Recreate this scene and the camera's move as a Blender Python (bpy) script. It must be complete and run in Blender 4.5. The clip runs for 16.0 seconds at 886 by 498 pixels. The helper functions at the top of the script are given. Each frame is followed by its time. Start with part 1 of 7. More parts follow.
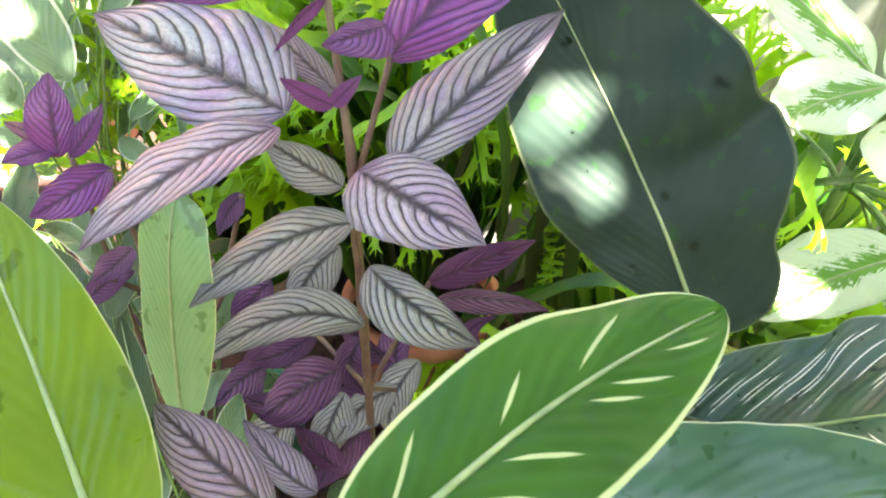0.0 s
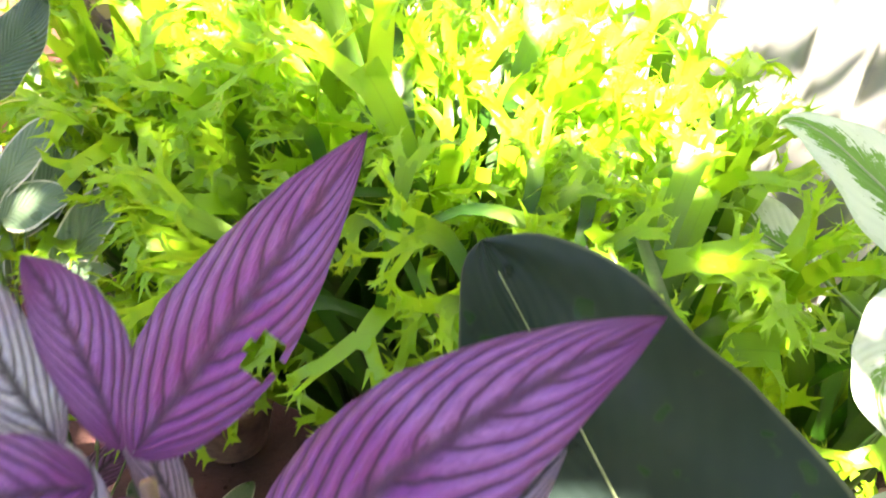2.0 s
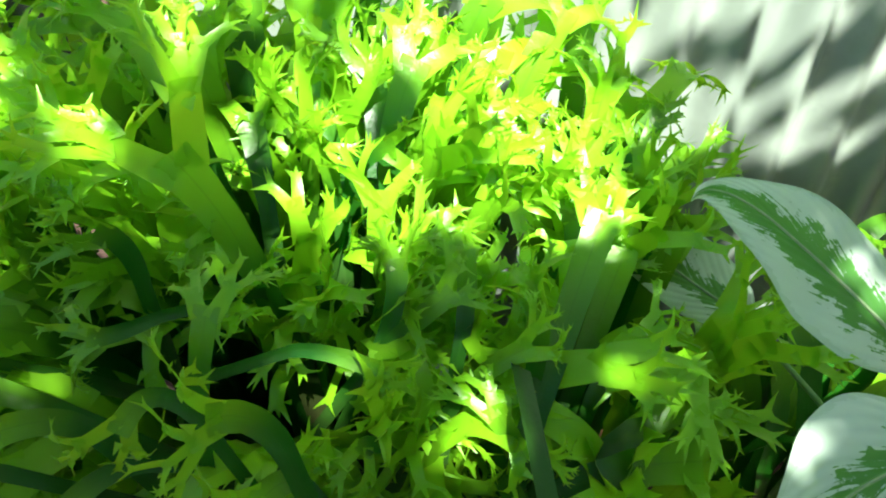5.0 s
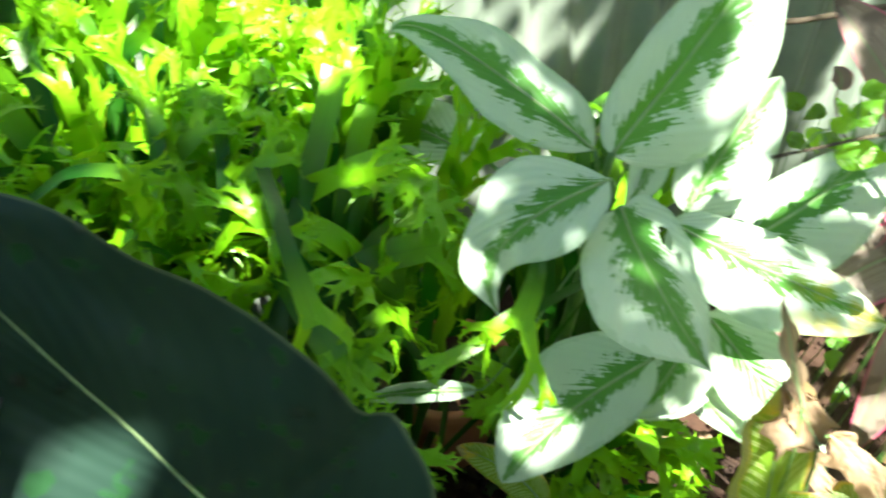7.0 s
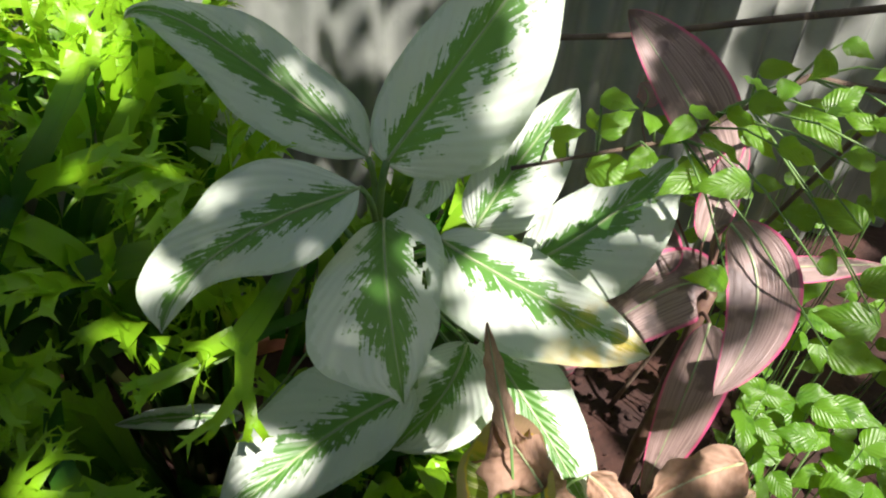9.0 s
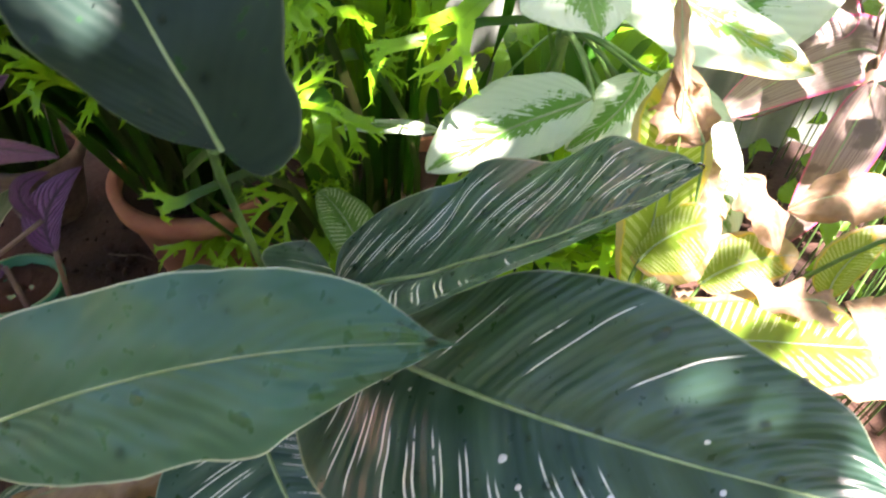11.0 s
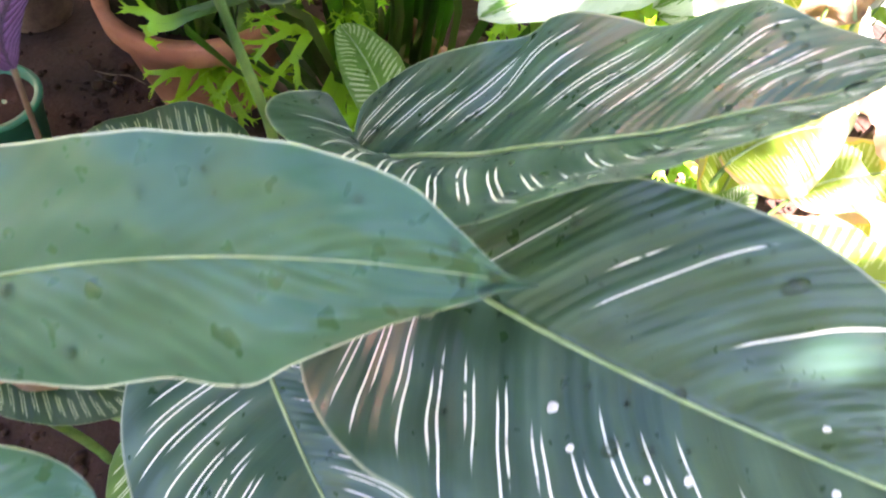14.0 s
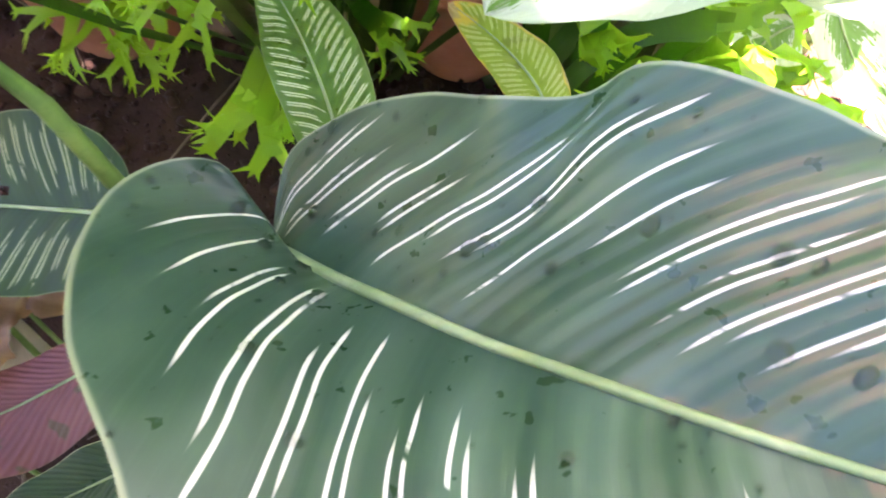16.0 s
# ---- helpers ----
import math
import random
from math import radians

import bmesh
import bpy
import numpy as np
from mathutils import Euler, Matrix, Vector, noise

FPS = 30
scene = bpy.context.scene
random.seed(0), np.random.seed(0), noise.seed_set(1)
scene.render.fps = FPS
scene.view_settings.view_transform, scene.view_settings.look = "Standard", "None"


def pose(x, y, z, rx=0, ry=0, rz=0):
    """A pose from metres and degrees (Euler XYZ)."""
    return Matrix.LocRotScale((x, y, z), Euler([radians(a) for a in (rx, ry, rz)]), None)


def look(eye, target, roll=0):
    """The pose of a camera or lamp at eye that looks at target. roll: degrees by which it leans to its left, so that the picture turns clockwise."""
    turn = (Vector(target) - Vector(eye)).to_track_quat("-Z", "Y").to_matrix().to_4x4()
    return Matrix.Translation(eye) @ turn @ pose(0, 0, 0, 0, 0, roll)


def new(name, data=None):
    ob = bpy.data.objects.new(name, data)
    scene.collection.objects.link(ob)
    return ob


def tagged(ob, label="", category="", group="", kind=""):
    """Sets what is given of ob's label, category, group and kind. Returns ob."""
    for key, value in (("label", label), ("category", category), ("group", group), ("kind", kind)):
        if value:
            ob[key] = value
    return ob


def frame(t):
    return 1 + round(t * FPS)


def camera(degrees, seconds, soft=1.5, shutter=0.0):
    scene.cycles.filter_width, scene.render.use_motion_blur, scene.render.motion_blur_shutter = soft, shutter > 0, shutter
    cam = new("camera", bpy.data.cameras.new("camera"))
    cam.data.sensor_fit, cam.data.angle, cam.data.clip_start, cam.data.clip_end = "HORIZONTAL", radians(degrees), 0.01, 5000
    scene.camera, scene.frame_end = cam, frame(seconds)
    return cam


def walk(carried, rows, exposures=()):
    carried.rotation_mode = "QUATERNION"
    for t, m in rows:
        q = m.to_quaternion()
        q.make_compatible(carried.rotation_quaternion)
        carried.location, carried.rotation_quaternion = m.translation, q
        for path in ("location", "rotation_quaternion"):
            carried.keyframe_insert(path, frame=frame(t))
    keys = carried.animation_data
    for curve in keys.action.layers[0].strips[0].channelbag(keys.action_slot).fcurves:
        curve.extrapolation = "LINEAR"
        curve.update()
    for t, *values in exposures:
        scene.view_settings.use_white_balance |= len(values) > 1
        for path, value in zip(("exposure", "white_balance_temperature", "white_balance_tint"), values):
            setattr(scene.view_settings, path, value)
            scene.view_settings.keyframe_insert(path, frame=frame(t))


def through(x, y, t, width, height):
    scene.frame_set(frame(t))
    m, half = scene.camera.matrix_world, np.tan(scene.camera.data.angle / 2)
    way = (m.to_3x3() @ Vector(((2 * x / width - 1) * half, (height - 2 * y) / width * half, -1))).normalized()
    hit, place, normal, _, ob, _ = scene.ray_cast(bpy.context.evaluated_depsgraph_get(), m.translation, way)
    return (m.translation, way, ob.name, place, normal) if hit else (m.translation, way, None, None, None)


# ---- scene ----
cam = camera(64.9, 16.0, soft=2.0, shutter=0.4)
PATH = [
    (0, (0.0308, -0.0235, 0.8427), (0.0445, 0.3888, 0.5602), 1.83),
    (0.5, (0.0126, 0.0048, 0.8495), (0.0383, 0.4166, 0.5671), 2.36),
    (1, (0.0170, 0.0547, 0.8772), (0.0170, 0.4690, 0.5972), 2.92),
    (1.5, (0.0491, 0.1330, 0.9155), (0.0273, 0.5400, 0.6259), 3.06),
    (2, (0.0598, 0.2132, 0.9272), (0.0632, 0.6208, 0.6376), 2.83),
    (2.5, (0.0622, 0.2586, 0.9367), (0.0686, 0.6645, 0.6449), 2.47),
    (3, (0.0730, 0.2922, 0.9493), (0.0898, 0.6946, 0.6530), 3.40),
    (3.5, (0.0913, 0.3369, 0.9634), (0.1107, 0.7299, 0.6549), 3.15),
    (3.7, (0.1000, 0.3588, 0.9620), (0.1166, 0.7465, 0.6467), 2.50),
    (5.8, (0.1625, 0.3714, 0.9670), (0.1936, 0.7467, 0.6381), -0.68),
    (6, (0.1652, 0.3477, 0.9674), (0.2060, 0.7240, 0.6407), -0.64),
    (6.5, (0.1639, 0.2591, 0.9426), (0.2368, 0.6322, 0.6179), -0.37),
    (7, (0.2072, 0.1823, 0.9229), (0.3167, 0.5529, 0.6054), -0.15),
    (7.5, (0.2763, 0.1657, 0.9103), (0.4151, 0.5332, 0.6010), 0.64),
    (8, (0.3472, 0.1839, 0.9123), (0.4939, 0.5474, 0.6020), 2.82),
    (8.2, (0.3694, 0.1929, 0.9100), (0.5164, 0.5581, 0.6017), 3.78),
    (10.3, (0.3768, 0.0461, 0.8410), (0.4826, 0.4242, 0.5314), 2.37),
    (10.5, (0.3483, 0.0203, 0.8305), (0.4326, 0.3970, 0.5127), 2.15),
    (11, (0.2920, -0.0210, 0.8027), (0.3391, 0.3398, 0.4598), 3.09),
    (11.5, (0.2769, -0.0410, 0.7957), (0.3197, 0.3145, 0.4467), 4.17),
    (12, (0.2634, -0.0779, 0.7648), (0.3079, 0.2681, 0.4066), 7.29),
    (12.5, (0.2623, -0.1278, 0.7504), (0.3089, 0.2261, 0.4003), 6.94),
    (13, (0.2559, -0.1262, 0.7352), (0.3013, 0.2079, 0.3660), 6.12),
    (13.5, (0.2674, -0.0313, 0.7436), (0.3185, 0.2733, 0.3504), 8.98),
    (14, (0.2757, 0.0641, 0.7422), (0.3229, 0.3417, 0.3290), 11.03),
    (14.5, (0.2924, 0.1535, 0.7163), (0.3344, 0.4071, 0.2874), 10.29),
    (15, (0.2948, 0.2048, 0.7063), (0.3272, 0.4380, 0.2652), 9.04),
    (15.5, (0.2923, 0.2435, 0.6779), (0.3266, 0.4564, 0.2268), 9.91),
    (16, (0.2923, 0.2743, 0.6452), (0.3502, 0.4679, 0.1878), 16.73),
]
EXPOSURES = [(0.0, 4.40, 7400, 22), (1.5, 4.30, 7500, 38), (2.5, 3.55, 7000, 36), (3.5, 2.85, 6850, 24), (5.8, 2.55, 6000, -8), (7.0, 2.7, 6550, -6), (8.2, 1.6, 6700, 24), (10.3, 1.35, 6250, 28), (10.5, 1.65, 6300, 30), (11.0, 3.5, 6750, 29), (12.5, 4.65, 6800, 32), (14.0, 4.6, 6600, 37), (16.0, 4.9, 6700, 42)]
walk(cam, [(t, look(eye, target, roll)) for t, eye, target, roll in PATH], EXPOSURES)

# ---------------------------------------------------------------- light
SUN_TO = Vector((0.10, -0.50, 0.85)).normalized()
world = bpy.data.worlds.new("sky")
scene.world = world
world.use_nodes = True
wt = world.node_tree
sky = wt.nodes.new("ShaderNodeTexSky")
sky.sky_type, sky.sun_disc = "NISHITA", False
sky.sun_elevation = math.asin(SUN_TO.z)
sky.sun_rotation = math.atan2(SUN_TO.x, SUN_TO.y)
wt.links.new(sky.outputs[0], wt.nodes["Background"].inputs[0])
wt.nodes["Background"].inputs[1].default_value = 0.05
sun = new("sun", bpy.data.lights.new("sun", "SUN"))
sun.data.energy, sun.data.angle, sun.data.color = 5.0, radians(0.53), (1.0, 0.95, 0.86)
sun.matrix_world = look(SUN_TO * 6, (0, 0, 0))


# ---------------------------------------------------------------- materials
class Nodes:
    """Short names for the shader nodes of one material."""

    def __init__(self, name):
        self.mat = bpy.data.materials.new(name)
        self.mat.use_nodes = True
        self.tree = self.mat.node_tree
        self.tree.nodes.clear()

    def put(self, kind, *values, **settings):
        node = self.tree.nodes.new(kind)
        for key, value in settings.items():
            setattr(node, key, value)
        for n, value in enumerate(values):
            self.link(value, node.inputs[n])
        return node

    def link(self, value, socket):
        if value is None:
            return
        if isinstance(value, bpy.types.NodeSocket):
            self.tree.links.new(value, socket)
        elif isinstance(value, tuple) and len(value) == 3 and socket.type == "RGBA":
            socket.default_value = (*value, 1)
        else:
            socket.default_value = value

    def m(self, op, a, b=None, c=None):
        return self.put("ShaderNodeMath", a, b, c, operation=op).outputs[0]

    def ramp(self, x, lo, hi):
        """0 below lo, 1 above hi, smooth between."""
        node = self.put("ShaderNodeMapRange", x, lo, hi, 0.0, 1.0, interpolation_type="SMOOTHSTEP")
        return node.outputs[0]

    def mix(self, f, a, b):
        node = self.tree.nodes.new("ShaderNodeMix")
        node.data_type = "RGBA"
        self.link(f, node.inputs[0])
        self.link(a, node.inputs[6])
        self.link(b, node.inputs[7])
        return node.outputs[2]

    def vec(self, x, y, z=0.0):
        return self.put("ShaderNodeCombineXYZ", x, y, z).outputs[0]

    def noise(self, vector, scale, detail=3.0, rough=0.55):
        node = self.tree.nodes.new("ShaderNodeTexNoise")
        self.link(vector, node.inputs["Vector"])
        node.inputs["Scale"].default_value, node.inputs["Detail"].default_value, node.inputs["Roughness"].default_value = scale, detail, rough
        return node.outputs["Fac"]

    def cell(self, x, y=0.0):
        node = self.tree.nodes.new("ShaderNodeTexWhiteNoise")
        node.noise_dimensions = "2D"
        self.link(self.vec(x, y), node.inputs["Vector"])
        return node.outputs["Value"]

    def object_random(self):
        return self.tree.nodes.new("ShaderNodeObjectInfo").outputs["Random"]

    def place(self):
        return self.tree.nodes.new("ShaderNodeTexCoord").outputs["Object"]

    def surface(self, color, rough=0.5, height=None, depth=0.002, glow=0.0, through=None, metal=0.0, spec=0.5):
        """Principled, with a thin sheet's share of light let through."""
        p = self.tree.nodes.new("ShaderNodeBsdfPrincipled")
        self.link(color, p.inputs["Base Color"])
        self.link(rough, p.inputs["Roughness"])
        self.link(metal, p.inputs["Metallic"])
        self.link(spec, p.inputs["Specular IOR Level"])
        out = self.tree.nodes.new("ShaderNodeOutputMaterial")
        if height is not None:
            bump = self.tree.nodes.new("ShaderNodeBump")
            bump.inputs["Strength"].default_value, bump.inputs["Distance"].default_value = 1.0, depth
            self.link(height, bump.inputs["Height"])
            self.link(bump.outputs[0], p.inputs["Normal"])
        result = p.outputs[0]
        if glow:
            t = self.tree.nodes.new("ShaderNodeBsdfTranslucent")
            self.link(through if through is not None else color, t.inputs[0])
            mixer = self.tree.nodes.new("ShaderNodeMixShader")
            mixer.inputs[0].default_value = glow
            self.tree.links.new(result, mixer.inputs[1])
            self.tree.links.new(t.outputs[0], mixer.inputs[2])
            result = mixer.outputs[0]
        self.tree.links.new(result, out.inputs[0])
        return self.mat

    def leaf_axes(self, lines, slope, wander=0.03, bow=0.8):
        """Across (0 midrib, 1 edge), along (0 base, 1 tip), the side, and the number of the lateral vein."""
        uv = self.tree.nodes.new("ShaderNodeUVMap").outputs[0]
        sep = self.put("ShaderNodeSeparateXYZ", uv)
        u = self.m("MULTIPLY_ADD", sep.outputs[0], 2.0, -1.0)
        a, s = self.m("ABSOLUTE", u), sep.outputs[1]
        side = self.m("SIGN", u)
        rise = self.m("MULTIPLY", self.m("POWER", a, bow), slope)
        wob = self.m("MULTIPLY_ADD", self.noise(self.place(), 26.0, 1.0), wander, -0.5 * wander)
        vein = self.m("MULTIPLY", self.m("ADD", self.m("SUBTRACT", s, rise), wob), lines)
        vein = self.m("ADD", vein, self.m("MULTIPLY", side, 0.23))
        return a, s, side, vein

    def line(self, vein, thin):
        """1 on a vein, 0 between."""
        off = self.m("ABSOLUTE", self.m("SUBTRACT", self.m("FRACT", vein), 0.5))
        return self.m("SUBTRACT", 1.0, self.ramp(off, thin * 0.4, thin))


def shield_leaf(name, body, sheen, vein_color, glow=0.12):
    """Metallic silver to purple between soft dark veins."""
    k = Nodes(name)
    a, s, side, vein = k.leaf_axes(9.0, 0.44, 0.02, 1.5)
    net = k.noise(k.vec(k.m("MULTIPLY", vein, 4.0), k.m("MULTIPLY", a, 14.0), side), 1.6, 3.0)
    vein = k.m("ADD", vein, k.m("MULTIPLY", k.noise(k.vec(k.m("MULTIPLY", s, 5.0), k.m("MULTIPLY", a, 1.5), k.m("MULTIPLY_ADD", k.object_random(), 9.0, side)), 1.0), 0.8))
    off = k.m("ABSOLUTE", k.m("SUBTRACT", k.m("FRACT", vein), 0.5))
    off = k.m("ADD", off, k.m("MULTIPLY_ADD", net, 0.16, -0.08))
    ridge = k.m("SUBTRACT", 1.0, k.ramp(off, 0.03, 0.16))
    pillow = k.m("POWER", k.ramp(off, -0.06, 0.52), 0.6)
    mid = k.m("SUBTRACT", 1.0, k.ramp(k.m("MULTIPLY_ADD", net, -0.12, a), -0.04, 0.15))
    rim = k.ramp(a, 0.80, 1.0)
    dark = k.m("MAXIMUM", k.m("MAXIMUM", ridge, mid), k.m("MULTIPLY", rim, 0.45))
    cloud = k.noise(k.place(), 20.0)
    pale = k.mix(k.ramp(cloud, 0.38, 0.62), body, sheen)
    pale = k.mix(k.m("MULTIPLY", k.ramp(net, 0.42, 0.72), 0.5), pale, k.mix(0.35, vein_color, body))
    color = k.mix(dark, pale, vein_color)
    height = k.m("MULTIPLY_ADD", net, 0.22, pillow)
    return k.surface(color, 0.36, height, 0.0030, glow, k.mix(0.5, pale, (0.5, 0.12, 0.35)))


def banded_leaf(name, body, light, stroke, lines, chance, thin, glow=0.2, rough=0.3, through=None, browning=0.0, rib=0.0006, reach=0.25, bare=1.0, bow=0.8, first=0.08, last=0.52):
    """Prayer-plant leaf: low ribs, paler bands and broken pairs of pale strokes along the lateral veins."""
    k = Nodes(name)
    a, s, side, vein = k.leaf_axes(lines, reach, 0.010, bow)
    key = k.m("ADD", k.m("FLOOR", vein), k.m("MULTIPLY", side, 57.0))
    frac = k.m("SUBTRACT", k.m("FRACT", vein), 0.5)
    which = k.m("ADD", key, k.m("MULTIPLY", k.m("SIGN", frac), 0.37))
    pick, start, end = k.cell(which), k.cell(which, 3.0), k.cell(which, 7.0)
    begin = k.m("MULTIPLY_ADD", start, 0.30, first)
    stop = k.m("MULTIPLY_ADD", end, 0.97 - last, last)
    span = k.m("MULTIPLY", k.ramp(a, begin, k.m("ADD", begin, 0.10)), k.m("SUBTRACT", 1.0, k.ramp(a, k.m("SUBTRACT", stop, 0.10), stop)))
    span = k.m("MULTIPLY", span, k.m("LESS_THAN", a, 0.93))
    broken = k.ramp(k.noise(k.vec(k.m("MULTIPLY", a, 10.0), which), 1.0, 3.0), 0.30, 0.40)
    off = k.m("ABSOLUTE", k.m("SUBTRACT", k.m("ABSOLUTE", frac), 0.13))
    taper = k.m("MULTIPLY", span, thin)
    hair = k.m("SUBTRACT", 1.0, k.ramp(off, k.m("MULTIPLY", taper, 0.6), k.m("ADD", taper, 0.012)))
    mark = k.m("MULTIPLY", k.m("MULTIPLY", hair, span), k.m("MULTIPLY", k.m("LESS_THAN", pick, k.m("MULTIPLY_ADD", side, chance * (1 - bare) / 2, chance * (1 + bare) / 2)), broken))
    band = k.m("MULTIPLY_ADD", k.m("SINE", k.m("MULTIPLY", vein, 3.14159)), 0.5, 0.5)
    cloud = k.noise(k.place(), 14.0)
    color = k.mix(k.m("MULTIPLY", band, k.ramp(cloud, 0.2, 0.9)), body, light)
    grain = k.noise(k.vec(k.m("MULTIPLY", vein, 6.0), a), 1.5, 3.0)
    color = k.mix(k.m("MULTIPLY", k.ramp(grain, 0.45, 0.8), 0.12), color, light)
    damp = k.ramp(k.noise(k.place(), 95.0, 3.0), 0.66, 0.69)
    color = k.mix(k.m("MULTIPLY", damp, 0.75), color, k.mix(0.7, body, (0.01, 0.03, 0.01)))
    color = k.mix(mark, color, stroke)
    color = k.mix(k.m("MULTIPLY", k.ramp(a, 0.980, 0.994), 0.65), color, k.mix(0.7, stroke, (0.20, 0.27, 0.10)))
    if browning:
        edge = k.m("ADD", k.m("MULTIPLY", k.m("MAXIMUM", a, s), 0.75), k.m("MULTIPLY", k.noise(k.place(), 22.0, 4.0), 0.6))
        color = k.mix(k.ramp(edge, 1.13 - browning, 1.16 - browning), color, (0.62, 0.42, 0.05))
        color = k.mix(k.ramp(edge, 1.17 - browning, 1.2 - browning), color, (0.36, 0.24, 0.15))
    fine = k.m("SINE", k.m("MULTIPLY", vein, 12.566))
    ribs = k.m("MULTIPLY_ADD", fine, 0.09, k.m("MULTIPLY_ADD", band, 0.6, k.m("MULTIPLY", grain, 0.08)))
    roughness = k.m("MULTIPLY_ADD", damp, -0.16, rough)
    return k.surface(color, roughness, ribs, rib, glow, through)


def marbled_leaf(name, yellowed=0.0):
    """Silver grey leaf with a feathered green heart."""
    k = Nodes(name)
    a, s, side, vein = k.leaf_axes(13.0, 0.42)
    feather = k.noise(k.vec(k.m("MULTIPLY", vein, 3.2), k.m("MULTIPLY", a, 2.2), side), 1.0, 3.0, 0.6)
    own = k.object_random()
    patch = k.noise(k.place(), 60.0, 4.0, 0.7)
    feather = k.m("MULTIPLY_ADD", patch, 0.62, k.m("MULTIPLY", feather, 0.55))
    heart = k.m("SUBTRACT", k.m("ADD", k.m("MULTIPLY_ADD", feather, 1.35, -0.59), k.m("MULTIPLY", own, 0.12)), k.m("MULTIPLY", a, 0.72))
    green = k.ramp(heart, 0.0, 0.05)
    fringe = k.m("MULTIPLY", k.ramp(k.m("MULTIPLY_ADD", feather, 0.5, a), 1.19, 1.22), 0.2)
    green = k.m("MAXIMUM", green, fringe)
    cloud = k.noise(k.place(), 25.0)
    silver = k.mix(cloud, (0.47, 0.59, 0.47), (0.61, 0.72, 0.60))
    leafy = k.mix(cloud, (0.045, 0.16, 0.03), (0.10, 0.28, 0.045))
    color = k.mix(green, silver, leafy)
    color = k.mix(k.m("SUBTRACT", 1.0, k.ramp(a, 0.015, 0.05)), color, (0.20, 0.38, 0.12))
    if yellowed:
        old = k.m("MULTIPLY", k.ramp(s, 0.55, 0.8), k.ramp(k.noise(k.place(), 30.0, 4.0), 0.42, 0.6))
        color = k.mix(k.m("MULTIPLY", old, 0.8), color, (0.62, 0.47, 0.06))
    ribs = k.m("SINE", k.m("MULTIPLY", vein, 6.283))
    return k.surface(color, 0.42, k.m("MULTIPLY_ADD", cloud, 4.0, ribs), 0.00022, 0.30, k.mix(green, (0.62, 0.74, 0.50), (0.25, 0.55, 0.05)))


def plain_leaf(name, body, light, lines, glow, through, rough=0.32, rim=(0.62, 0.66, 0.36), margin=0.972, strokes=0.0, spec=0.5, relief=0.0006, banding=0.28):
    k = Nodes(name)
    a, s, side, vein = k.leaf_axes(lines, 0.34)
    band = k.m("MULTIPLY_ADD", k.m("SINE", k.m("MULTIPLY", vein, 6.283)), 0.5, 0.5)
    cloud = k.noise(k.place(), 18.0)
    color = k.mix(k.m("MULTIPLY_ADD", band, banding, k.m("MULTIPLY", k.ramp(cloud, 0.3, 0.7), 0.6)), body, light)
    wet = k.ramp(k.noise(k.place(), 60.0, 2.0), 0.62, 0.68)
    color = k.mix(k.m("MULTIPLY", wet, 0.6), color, (0.02, 0.07, 0.02))
    color = k.mix(k.m("MULTIPLY", k.ramp(k.m("MULTIPLY_ADD", cloud, 0.3 * (0.99 - margin), a), margin, margin + 0.02), 0.85), color, rim)
    if strokes:
        key = k.m("ADD", k.m("FLOOR", vein), k.m("MULTIPLY", side, 57.0))
        begin = k.m("MULTIPLY_ADD", k.cell(key, 3.0), 0.2, 0.05)
        stop = k.m("ADD", begin, k.m("MULTIPLY_ADD", k.cell(key, 7.0), 0.3, 0.35))
        span = k.m("MULTIPLY", k.ramp(a, begin, k.m("ADD", begin, 0.15)), k.m("SUBTRACT", 1.0, k.ramp(a, k.m("SUBTRACT", stop, 0.15), stop)))
        off = k.m("ABSOLUTE", k.m("SUBTRACT", k.m("FRACT", vein), 0.5))
        mark = k.m("MULTIPLY", k.m("LESS_THAN", off, k.m("MULTIPLY", span, 0.13)), k.m("LESS_THAN", k.cell(key), strokes))
        color = k.mix(k.m("MULTIPLY", mark, 0.75), color, rim)
    return k.surface(color, k.m("MULTIPLY_ADD", wet, -0.15, rough), k.m("MULTIPLY_ADD", cloud, 3.0, band), relief, glow, through, spec=spec)


def frond_leaf():
    """Dark green low on the strap, where deep shade is put into the colour, yellow-green at the young crest, with a
    fine dark midline.
    """
    k = Nodes("crested_fern")
    r = k.object_random()
    sep = k.put("ShaderNodeSeparateXYZ", k.tree.nodes.new("ShaderNodeUVMap").outputs[0])
    cloud = k.noise(k.place(), 24.0)
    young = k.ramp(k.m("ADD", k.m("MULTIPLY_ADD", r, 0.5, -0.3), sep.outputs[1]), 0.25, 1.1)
    # Strap green is darkened for the shade between fronds; crest keeps its young yellow-green.
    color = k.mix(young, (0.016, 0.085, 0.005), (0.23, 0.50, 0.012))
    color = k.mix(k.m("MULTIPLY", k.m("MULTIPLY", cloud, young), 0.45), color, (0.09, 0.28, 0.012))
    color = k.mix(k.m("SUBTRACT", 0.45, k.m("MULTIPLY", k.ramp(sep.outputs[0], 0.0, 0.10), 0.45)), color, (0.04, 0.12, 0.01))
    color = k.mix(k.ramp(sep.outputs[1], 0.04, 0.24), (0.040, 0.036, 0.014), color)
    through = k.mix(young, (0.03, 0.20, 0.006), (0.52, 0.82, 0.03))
    return k.surface(color, 0.36, k.noise(k.place(), 90.0), 0.0009, 0.42, through)


